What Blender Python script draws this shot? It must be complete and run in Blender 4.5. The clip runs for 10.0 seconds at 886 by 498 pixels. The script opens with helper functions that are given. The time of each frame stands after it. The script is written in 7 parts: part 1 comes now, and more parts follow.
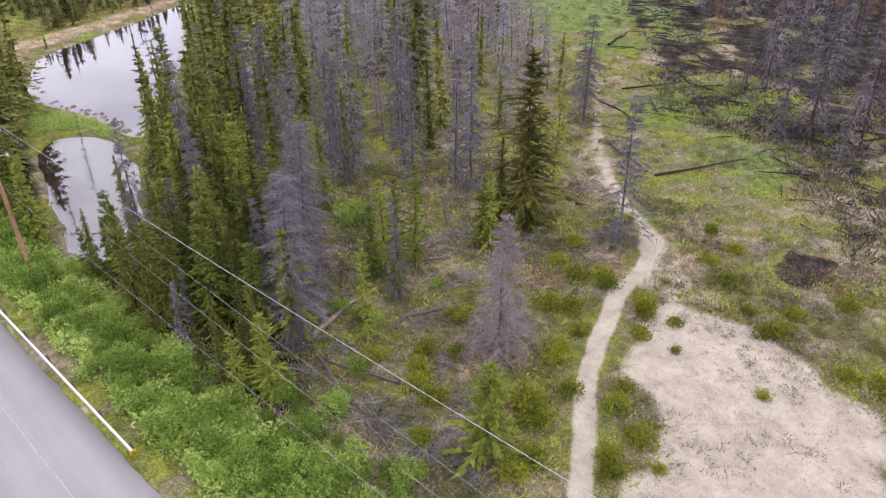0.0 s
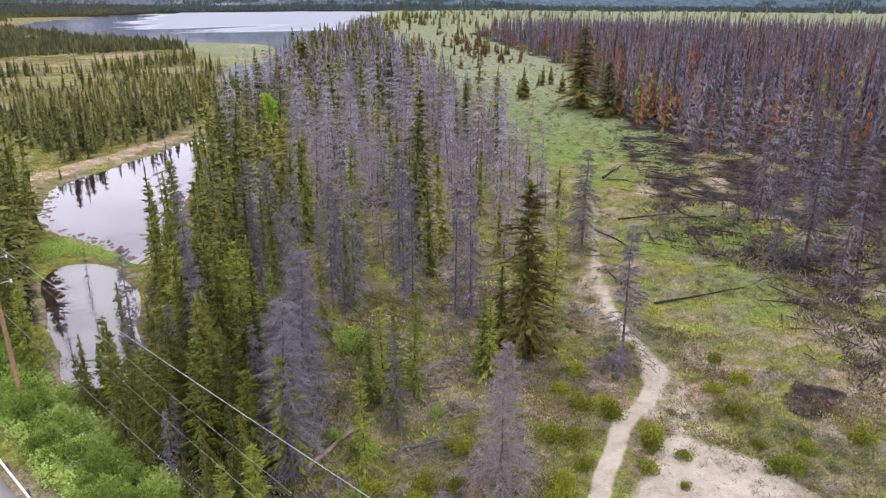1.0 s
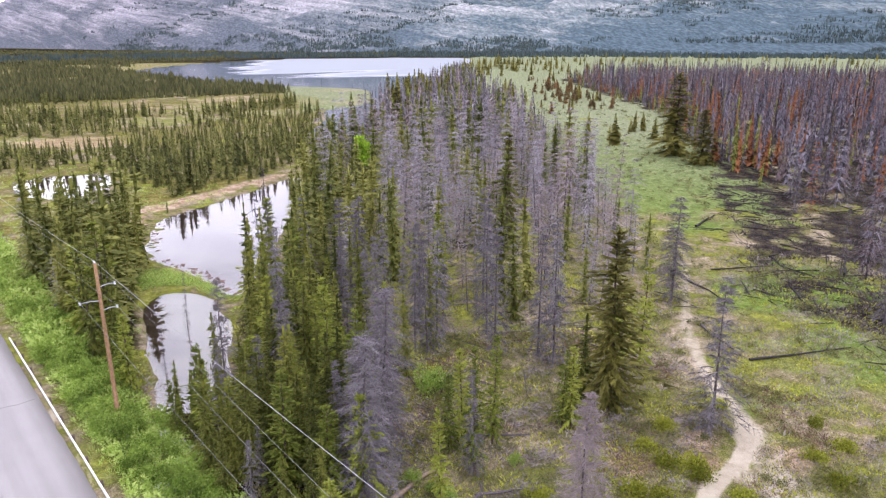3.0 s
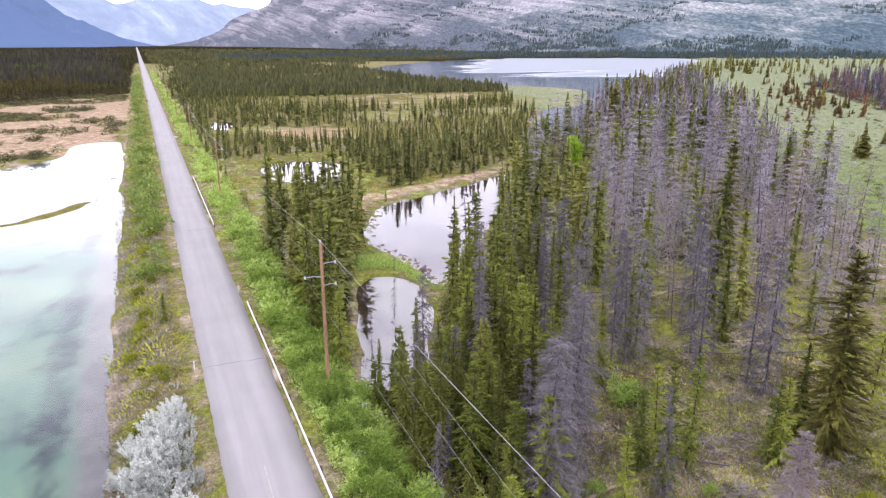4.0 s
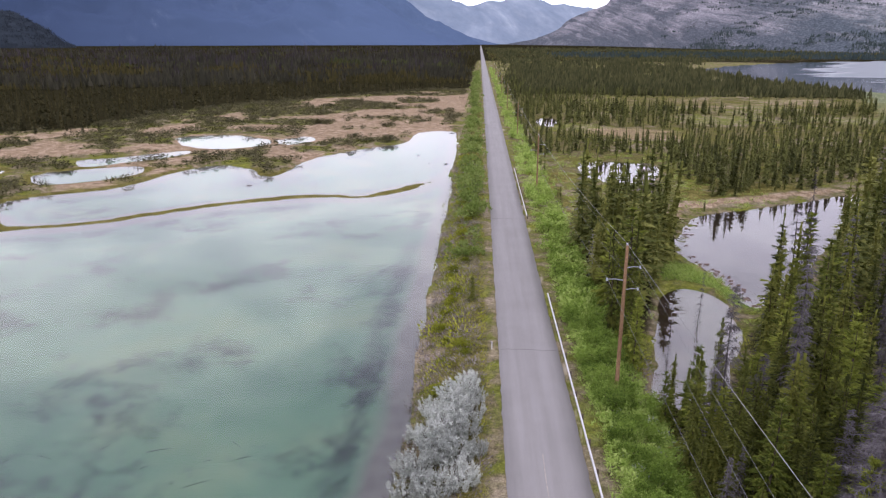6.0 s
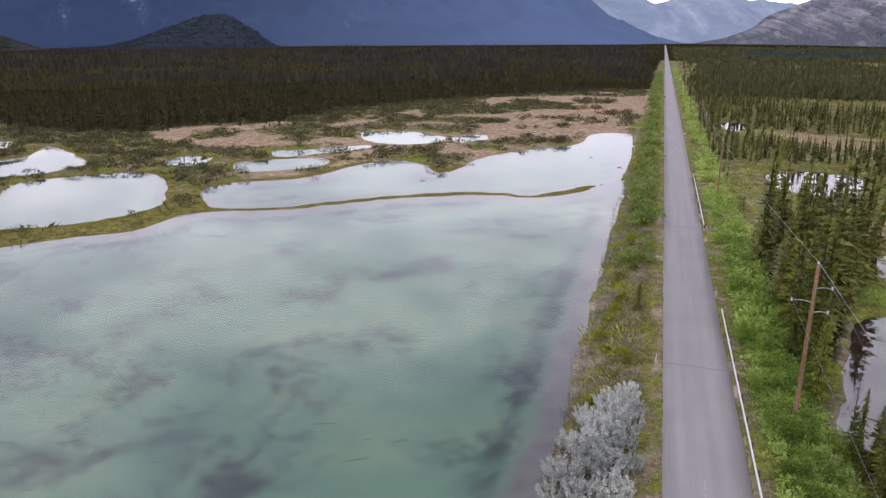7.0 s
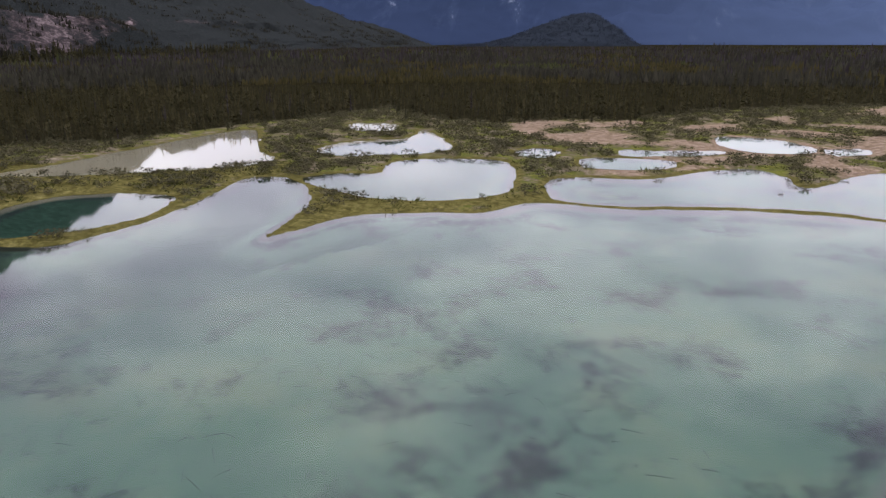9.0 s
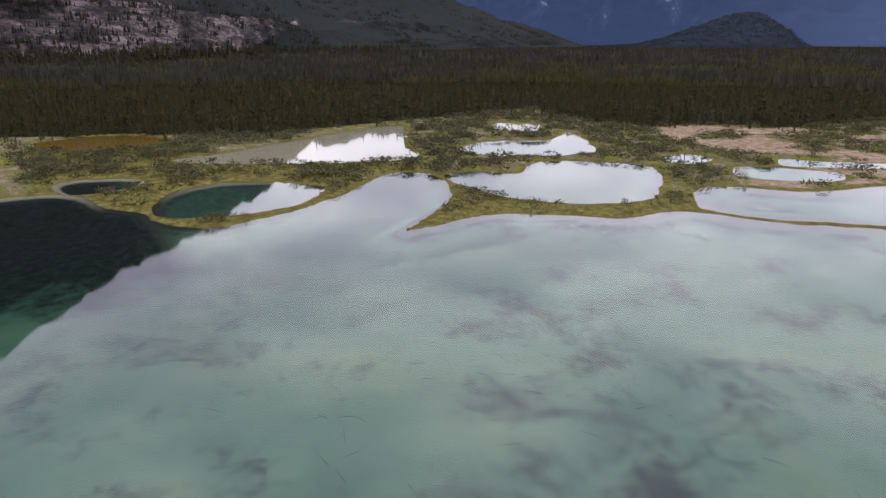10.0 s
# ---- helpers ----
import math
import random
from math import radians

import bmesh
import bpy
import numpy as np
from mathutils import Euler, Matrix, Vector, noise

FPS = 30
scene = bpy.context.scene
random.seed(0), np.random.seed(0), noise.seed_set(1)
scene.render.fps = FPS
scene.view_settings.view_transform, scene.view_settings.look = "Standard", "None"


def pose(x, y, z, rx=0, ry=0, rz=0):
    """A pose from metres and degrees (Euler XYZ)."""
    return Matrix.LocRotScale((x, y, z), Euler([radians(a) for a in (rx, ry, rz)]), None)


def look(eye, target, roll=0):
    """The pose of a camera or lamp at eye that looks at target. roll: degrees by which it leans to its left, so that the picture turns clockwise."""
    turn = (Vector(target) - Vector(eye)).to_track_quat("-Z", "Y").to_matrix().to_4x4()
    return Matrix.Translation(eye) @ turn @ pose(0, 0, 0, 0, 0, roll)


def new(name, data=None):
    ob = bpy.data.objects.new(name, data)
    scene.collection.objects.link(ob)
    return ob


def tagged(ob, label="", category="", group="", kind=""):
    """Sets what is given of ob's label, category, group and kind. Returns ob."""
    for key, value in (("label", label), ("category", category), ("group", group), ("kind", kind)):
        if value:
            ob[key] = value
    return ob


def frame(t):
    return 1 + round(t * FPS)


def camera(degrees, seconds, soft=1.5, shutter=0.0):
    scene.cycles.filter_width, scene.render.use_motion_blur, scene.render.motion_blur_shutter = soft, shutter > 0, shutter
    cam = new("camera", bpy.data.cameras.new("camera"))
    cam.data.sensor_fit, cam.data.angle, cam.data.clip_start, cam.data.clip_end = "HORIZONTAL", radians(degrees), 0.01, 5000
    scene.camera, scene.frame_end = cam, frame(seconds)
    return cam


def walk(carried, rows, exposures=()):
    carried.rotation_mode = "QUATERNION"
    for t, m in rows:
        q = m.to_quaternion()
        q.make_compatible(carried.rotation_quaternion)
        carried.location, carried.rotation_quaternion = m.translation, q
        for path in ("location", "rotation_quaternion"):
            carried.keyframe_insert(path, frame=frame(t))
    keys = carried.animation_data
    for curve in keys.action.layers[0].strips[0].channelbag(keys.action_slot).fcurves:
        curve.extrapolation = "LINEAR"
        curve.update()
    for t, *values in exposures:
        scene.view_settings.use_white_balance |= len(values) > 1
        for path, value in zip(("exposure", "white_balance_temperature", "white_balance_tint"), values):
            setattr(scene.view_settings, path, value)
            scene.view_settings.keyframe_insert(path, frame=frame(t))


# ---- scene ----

# ------------------------------------------------------------------ camera
EYE = 30.0
cam = camera(65.04, 10.0, soft=1.3)
ROWS = [(0.0, -30.8, -0.2, -47.66), (0.5, -26.84, -0.13, -47.67), (1.0, -20.32, 0.0, -47.68), (1.5, -17.44, 0.04, -47.65),
        (2.0, -16.79, 0.03, -47.63), (2.2, -16.79, 0.02, -47.61), (3.3, -16.81, -0.22, -34.65), (3.5, -16.80, -0.22, -30.43),
        (4.0, -16.78, -0.19, -22.99), (4.5, -16.78, -0.17, -16.96), (5.0, -16.78, -0.14, -10.36), (5.5, -16.79, 0.0, -3.62),
        (5.7, -16.79, 0.0, -1.01), (6.8, -16.79, -0.3, 14.06), (7.0, -16.78, -0.32, 17.07), (7.5, -16.77, -0.26, 24.07),
        (8.0, -16.79, -0.25, 31.07), (8.5, -16.79, -0.2, 38.11), (9.0, -16.80, -0.13, 45.12), (9.5, -16.80, 0.0, 52.15),
        (10.0, -16.80, 0.09, 56.78)]
walk(cam, [(t, pose(0, 0, EYE, 90 + p, 0, w) @ pose(0, 0, 0, 0, 0, r)) for t, p, r, w in ROWS],
     exposures=[(0.0, 0.04), (2.0, 0.2), (3.5, 0.34), (4.5, 0.14), (5.5, -0.38), (7.0, -0.74), (8.0, -0.9), (9.0, -0.86), (10.0, -0.78)])

# ------------------------------------------------------------------ world and sun
SUN_EL, SUN_AZ = radians(48), radians(200)
world = bpy.data.worlds.new("world")
scene.world = world
world.use_nodes = True


def node(nt, kind, **values):
    n = nt.nodes.new(kind)
    for key, value in values.items():
        n.inputs[key.replace("_", " ")].default_value = value
    return n


def link(nt, a, b):
    nt.links.new(a, b)


def ramp(nt, fac, stops):
    n = nt.nodes.new("ShaderNodeValToRGB")
    while len(n.color_ramp.elements) < len(stops):
        n.color_ramp.elements.new(0.5)
    for e, (p, c) in zip(n.color_ramp.elements, stops):
        e.position = p
        e.color = (*c, 1) if len(c) == 3 else c
    link(nt, fac, n.inputs["Fac"])
    return n.outputs["Color"]


def mix(nt, fac, a, b, mode="MIX"):
    n = nt.nodes.new("ShaderNodeMix")
    n.data_type, n.blend_type = "RGBA", mode
    for sock, value in ((n.inputs[0], fac), (n.inputs[6], a), (n.inputs[7], b)):
        if hasattr(value, "is_linked"):
            link(nt, value, sock)
        elif isinstance(value, (int, float)):
            sock.default_value = value
        else:
            sock.default_value = (*value, 1)
    return n.outputs[2]


def calc(nt, op, a, b=0.0, c=0.0):
    n = nt.nodes.new("ShaderNodeMath")
    n.operation = op
    n.use_clamp = False
    for sock, value in zip(n.inputs, (a, b, c)):
        if hasattr(value, "is_linked"):
            link(nt, value, sock)
        else:
            sock.default_value = value
    return n.outputs[0]


def noise_tex(nt, scale, detail=4.0, rough=0.55, vector=None, distortion=0.0):
    n = node(nt, "ShaderNodeTexNoise", Scale=scale, Detail=detail, Roughness=rough, Distortion=distortion)
    if vector is not None:
        link(nt, vector, n.inputs["Vector"])
    return n.outputs["Fac"]


def build_world():
    nt = world.node_tree
    nt.nodes.clear()
    sky = nt.nodes.new("ShaderNodeTexSky")
    sky.sky_type, sky.sun_disc, sky.sun_elevation, sky.sun_rotation = "NISHITA", False, SUN_EL, SUN_AZ
    clear = nt.nodes.new("ShaderNodeBackground")
    clear.inputs["Strength"].default_value = 0.1
    link(nt, sky.outputs["Color"], clear.inputs["Color"])
    co = nt.nodes.new("ShaderNodeTexCoord")
    stretch = nt.nodes.new("ShaderNodeMapping")
    stretch.inputs["Scale"].default_value = (1, 1, 2.6)
    link(nt, co.outputs["Generated"], stretch.inputs["Vector"])
    big = noise_tex(nt, 2.6, 6, 0.55, stretch.outputs["Vector"], 0.4)
    cloud = nt.nodes.new("ShaderNodeBackground")
    cloud.inputs["Strength"].default_value = 2.42
    sep = nt.nodes.new("ShaderNodeSeparateXYZ")
    link(nt, co.outputs["Generated"], sep.inputs[0])
    low = calc(nt, "POWER", calc(nt, "SUBTRACT", 1.0, calc(nt, "ABSOLUTE", sep.outputs["Z"])), 4.5)
    tone = ramp(nt, big, [(0.40, (0.54, 0.485, 0.72)), (0.5, (0.84, 0.795, 1.02)), (0.58, (1.16, 1.13, 1.30))])
    link(nt, mix(nt, low, tone, (2.0, 1.98, 2.2), "MIX"), cloud.inputs["Color"])
    both = nt.nodes.new("ShaderNodeMixShader")
    cover = noise_tex(nt, 3.4, 5, 0.6, stretch.outputs["Vector"], 0.2)
    link(nt, ramp(nt, cover, [(0.34, (0.72,) * 3), (0.5, (0.96,) * 3)]), both.inputs[0])
    link(nt, clear.outputs[0], both.inputs[1])
    link(nt, cloud.outputs[0], both.inputs[2])
    out = nt.nodes.new("ShaderNodeOutputWorld")
    link(nt, both.outputs[0], out.inputs["Surface"])


build_world()
sun_data = bpy.data.lights.new("sun", "SUN")
sun_data.energy, sun_data.angle, sun_data.color = 0.6, radians(20), (0.99, 0.97, 0.93)
sun = new("sun", sun_data)
sun.matrix_world = look((60 * math.sin(SUN_AZ), 60 * math.cos(SUN_AZ), 70), (0, 0, 0))


# ------------------------------------------------------------------ materials
def material(name, build, rough=0.85, specular=0.12):
    m = bpy.data.materials.new(name)
    m.use_nodes = True
    nt = m.node_tree
    b = nt.nodes["Principled BSDF"]
    b.inputs["Roughness"].default_value = rough
    b.inputs["Specular IOR Level"].default_value = specular
    build(nt, b)
    return m


def bump(nt, b, height, strength, distance):
    n = node(nt, "ShaderNodeBump", Strength=strength, Distance=distance)
    link(nt, height, n.inputs["Height"])
    link(nt, n.outputs["Normal"], b.inputs["Normal"])


def place(nt):
    return nt.nodes.new("ShaderNodeNewGeometry").outputs["Position"]


def foliage(dark, mid, light, translucent=0.15):
    """Needles or leaves: colour by clump, by tree and by a slow drift over the ground."""
    def build(nt, b):
        island = nt.nodes.new("ShaderNodeNewGeometry").outputs["Random Per Island"]
        thing = nt.nodes.new("ShaderNodeObjectInfo").outputs["Random"]
        tone = nt.nodes.new("ShaderNodeAttribute")
        tone.attribute_name = "tone"
        per = calc(nt, "ADD", calc(nt, "MULTIPLY", island, 0.34), calc(nt, "MULTIPLY", thing, 0.33))
        per = calc(nt, "ADD", per, calc(nt, "MULTIPLY", tone.outputs["Fac"], 0.40))
        link(nt, ramp(nt, per, [(0.12, dark), (0.5, mid), (0.92, light)]), b.inputs["Base Color"])
        t = nt.nodes.new("ShaderNodeBsdfTranslucent")
        link(nt, b.inputs["Base Color"].links[0].from_socket, t.inputs["Color"])
        m = nt.nodes.new("ShaderNodeMixShader")
        m.inputs[0].default_value = translucent
        link(nt, b.outputs[0], m.inputs[1])
        link(nt, t.outputs[0], m.inputs[2])
        link(nt, m.outputs[0], nt.nodes["Material Output"].inputs["Surface"])
    return build


def bark(a, c, scale=9.0):
    def build(nt, b):
        n = noise_tex(nt, scale, 5, 0.65, place(nt))
        link(nt, ramp(nt, n, [(0.3, a), (0.7, c)]), b.inputs["Base Color"])
        bump(nt, b, n, 0.5, 0.02)
    return build


M_SPRUCE = material("spruce_needles", foliage((0.044, 0.054, 0.014), (0.200, 0.214, 0.044), (0.42, 0.405, 0.10), 0.28), 0.8)
M_WOODSPRUCE = material("wood_spruce_needles", foliage((0.030, 0.038, 0.012), (0.132, 0.148, 0.036), (0.30, 0.298, 0.078)), 0.8)
M_MARSHPINE = material("marsh_conifer_needles", foliage((0.042, 0.048, 0.015), (0.142, 0.150, 0.044), (0.280, 0.274, 0.088)), 0.8)
M_PINE = material("pine_needles", foliage((0.080, 0.104, 0.018), (0.265, 0.300, 0.048), (0.47, 0.485, 0.10), 0.3), 0.8)
M_DEAD = material("grey_dead_twigs", foliage((0.100, 0.090, 0.098), (0.215, 0.198, 0.212), (0.38, 0.354, 0.374), 0.15), 0.9)
# darker copy of the marsh needles, with the crowns' self-shadow in its colour
M_FARMARSH = material("shade_darkened_marsh_needles", foliage((0.032, 0.036, 0.016), (0.080, 0.084, 0.034), (0.150, 0.146, 0.062)), 0.9)
# bluish needles: the haze over the mountain foot is in the colour
M_BELT = material("haze_tinted_belt_needles", foliage((0.034, 0.052, 0.052), (0.058, 0.082, 0.080), (0.095, 0.122, 0.112)), 0.9)
M_FOREST = material("forest_needles", foliage((0.018, 0.019, 0.010), (0.044, 0.042, 0.018), (0.090, 0.078, 0.032)), 0.85)
# greyer copy for distant woods, dulled by haze put into the colour
M_FARFOREST = material("haze_dulled_forest_needles", foliage((0.020, 0.020, 0.014), (0.042, 0.041, 0.027), (0.076, 0.071, 0.047)), 0.9)
M_OLIVEFOREST = material("olive_forest_needles", foliage((0.026, 0.024, 0.009), (0.060, 0.053, 0.018), (0.108, 0.090, 0.032)), 0.9)
# blue-grey needles with the hill's haze painted in
M_HILLWOOD = material("haze_tinted_hill_needles", foliage((0.030, 0.040, 0.052), (0.048, 0.060, 0.075), (0.066, 0.080, 0.094)), 0.9)
M_GREYFOREST = material("purple_grey_far_twigs", foliage((0.030, 0.025, 0.026), (0.062, 0.052, 0.055), (0.110, 0.094, 0.099), 0.1), 0.9)
M_FRESHFOREST = material("fresh_far_leaves", foliage((0.045, 0.052, 0.018), (0.080, 0.088, 0.030), (0.13, 0.135, 0.05), 0.2), 0.9)
M_RUST = material("rust_dead_needles", foliage((0.075, 0.034, 0.020), (0.205, 0.085, 0.040), (0.40, 0.185, 0.08), 0.2), 0.9)
M_RUSTGREEN = material("rusty_green_needles", foliage((0.05, 0.045, 0.016), (0.12, 0.085, 0.035), (0.26, 0.13, 0.05), 0.2), 0.9)
M_PALERED = material("pale_red_dead_twigs", foliage((0.128, 0.104, 0.102), (0.255, 0.212, 0.206), (0.43, 0.365, 0.35), 0.1), 0.9)
M_SILVERDEAD = material("silver_dead_twigs", foliage((0.092, 0.081, 0.086), (0.195, 0.178, 0.187), (0.37, 0.345, 0.355), 0.1), 0.9)
M_DARKSPRUCE = material("dark_spruce_needles", foliage((0.048, 0.048, 0.012), (0.150, 0.140, 0.030), (0.28, 0.25, 0.062)), 0.8)
M_BURNTDEAD = material("smoky_dead_twigs", foliage((0.036, 0.033, 0.040), (0.118, 0.106, 0.126), (0.28, 0.258, 0.295), 0.08), 0.9)
M_BURNTBROWN = material("brown_dead_twigs", foliage((0.050, 0.036, 0.036), (0.120, 0.090, 0.088), (0.22, 0.175, 0.17), 0.1), 0.9)
M_BURNTWIG = material("sooty_twigs", foliage((0.025, 0.022, 0.020), (0.065, 0.055, 0.050), (0.13, 0.11, 0.10), 0.05), 0.95)
M_LEAF = material("fresh_green_leaves", foliage((0.085, 0.140, 0.020), (0.310, 0.430, 0.085), (0.56, 0.66, 0.22), 0.4), 0.6)
M_BANKLEAF = material("verge_shrub_leaves", foliage((0.060, 0.092, 0.020), (0.200, 0.270, 0.060), (0.38, 0.44, 0.15), 0.35), 0.65)
M_ASPEN = material("lime_green_leaves", foliage((0.16, 0.28, 0.02), (0.30, 0.47, 0.04), (0.42, 0.58, 0.07), 0.3), 0.6)
M_SILVER = material("silver_willow_leaves", foliage((0.34, 0.36, 0.32), (0.66, 0.68, 0.62), (0.86, 0.87, 0.82), 0.35), 0.6)
M_JUNIPER = material("low_juniper", foliage((0.115, 0.130, 0.016), (0.300, 0.325, 0.038), (0.54, 0.545, 0.085), 0.35), 0.8)
M_SCRUB = material("olive_scrub", foliage((0.052, 0.058, 0.020), (0.135, 0.140, 0.050), (0.23, 0.215, 0.095), 0.25), 0.85)
M_WILLOW = material("marsh_willow_leaves", foliage((0.036, 0.035, 0.017), (0.080, 0.076, 0.036), (0.140, 0.128, 0.068), 0.2), 0.85)
M_SEDGE = material("marsh_sedge", foliage((0.050, 0.058, 0.014), (0.105, 0.110, 0.030), (0.19, 0.175, 0.060), 0.15), 0.9)
M_SANDWEED = material("dry_sand_weeds", foliage((0.07, 0.06, 0.04), (0.14, 0.12, 0.08), (0.22, 0.19, 0.13), 0.1), 0.9)
M_TUFT = material("mixed_grass_tufts", foliage((0.075, 0.080, 0.028), (0.200, 0.192, 0.075), (0.38, 0.33, 0.18), 0.25), 0.9)
M_HEATH = material("grey_heath_twigs", foliage((0.12, 0.102, 0.095), (0.26, 0.228, 0.212), (0.42, 0.38, 0.36), 0.1), 0.9)
M_RUSSET = material("russet_heath_twigs", foliage((0.040, 0.024, 0.018), (0.120, 0.070, 0.052), (0.24, 0.150, 0.112), 0.1), 0.9)
M_BARK = material("conifer_bark", bark((0.055, 0.040, 0.030), (0.14, 0.11, 0.085)), 0.95)
M_GREYWOOD = material("weathered_grey_wood", bark((0.060, 0.051, 0.052), (0.155, 0.138, 0.140)), 0.9)
M_DARKTRUNK = material("dark_dead_trunks", bark((0.045, 0.039, 0.042), (0.120, 0.105, 0.111), 3.0), 0.95)
M_CHAR = material("charred_wood", bark((0.012, 0.011, 0.011), (0.055, 0.05, 0.048)), 0.9)
M_POLE = material("orange_brown_pole_wood", bark((0.19, 0.110, 0.060), (0.36, 0.225, 0.130), 6.0), 0.85)
M_LOG = material("pale_fallen_log", bark((0.16, 0.11, 0.07), (0.36, 0.29, 0.21)), 0.9)


def plain(color, rough=0.5, metal=0.0, wear=0.25, scale=14.0):
    def build(nt, b):
        n = noise_tex(nt, scale, 5, 0.65, place(nt))
        link(nt, ramp(nt, n, [(0.3, tuple(v * (1 - wear) for v in color)), (0.65, color)]), b.inputs["Base Color"])
        b.inputs["Metallic"].default_value = metal
        b.inputs["Roughness"].default_value = rough
    return build


M_RAIL = material("white_painted_steel", plain((0.78, 0.78, 0.77), 0.45, 0.0, 0.3))
M_STEEL = material("galvanised_steel", plain((0.42, 0.43, 0.45), 0.45, 0.8))
M_THINWIRE = material("dull_grey_cable", plain((0.30, 0.30, 0.31), 0.5, 0.3, 0.1))
M_WIRE = material("bare_aluminium_cable", plain((0.48, 0.48, 0.50), 0.5, 0.3, 0.1))
M_PORCELAIN = material("pale_insulator", plain((0.66, 0.68, 0.72), 0.25))
M_YELLOW = material("yellow_marker_paint", plain((0.75, 0.55, 0.03), 0.5))
M_BLACK = material("black_marker_paint", plain((0.02, 0.02, 0.02), 0.5))
M_MUDSTONE = material("pinkish_mud", bark((0.15, 0.10, 0.085), (0.30, 0.215, 0.185), 1.5), 0.9)
M_ROCK = material("grey_boulder", bark((0.07, 0.066, 0.062), (0.20, 0.19, 0.18), 2.5), 0.9)


def asphalt(nt, b):
    p = place(nt)
    sep = nt.nodes.new("ShaderNodeSeparateXYZ")
    link(nt, p, sep.inputs[0])
    long = nt.nodes.new("ShaderNodeMapping")
    long.inputs["Scale"].default_value = (1.1, 0.045, 1)
    link(nt, p, long.inputs["Vector"])
    streak = noise_tex(nt, 1.2, 4, 0.6, long.outputs["Vector"])
    patch = noise_tex(nt, 0.16, 5, 0.6, p)
    fine = noise_tex(nt, 38, 3, 0.7, p)
    c = ramp(nt, calc(nt, "ADD", calc(nt, "MULTIPLY", streak, 0.55), calc(nt, "MULTIPLY", patch, 0.45)),
             [(0.32, (0.226, 0.216, 0.204)), (0.5, (0.262, 0.250, 0.237)), (0.68, (0.300, 0.287, 0.273))])
    c = mix(nt, 0.5, c, ramp(nt, fine, [(0.3, (0.62,) * 3), (0.7, (1.3,) * 3)]), "MULTIPLY")
    # two paler wheel tracks in each lane
    wave = calc(nt, "COSINE", calc(nt, "MULTIPLY", calc(nt, "SUBTRACT", sep.outputs["X"], 5.3), 4.19))
    c = mix(nt, calc(nt, "MULTIPLY", calc(nt, "ADD", wave, 1.0), 0.05), c, (0.335, 0.320, 0.308))
    link(nt, c, b.inputs["Base Color"])
    bump(nt, b, fine, 0.4, 0.01)


M_ASPHALT = material("worn_grey_asphalt", asphalt, 0.85, 0.3)


def old_line(nt, b):
    n = noise_tex(nt, 3.0, 5, 0.7, place(nt))
    link(nt, ramp(nt, n, [(0.36, (0.25, 0.23, 0.22)), (0.56, (0.40, 0.36, 0.30))]), b.inputs["Base Color"])


M_LINE = material("faded_centre_line", old_line, 0.8)
M_TAR = material("tar_crack_seal", plain((0.12, 0.11, 0.108), 0.7))

WATER = -1.8


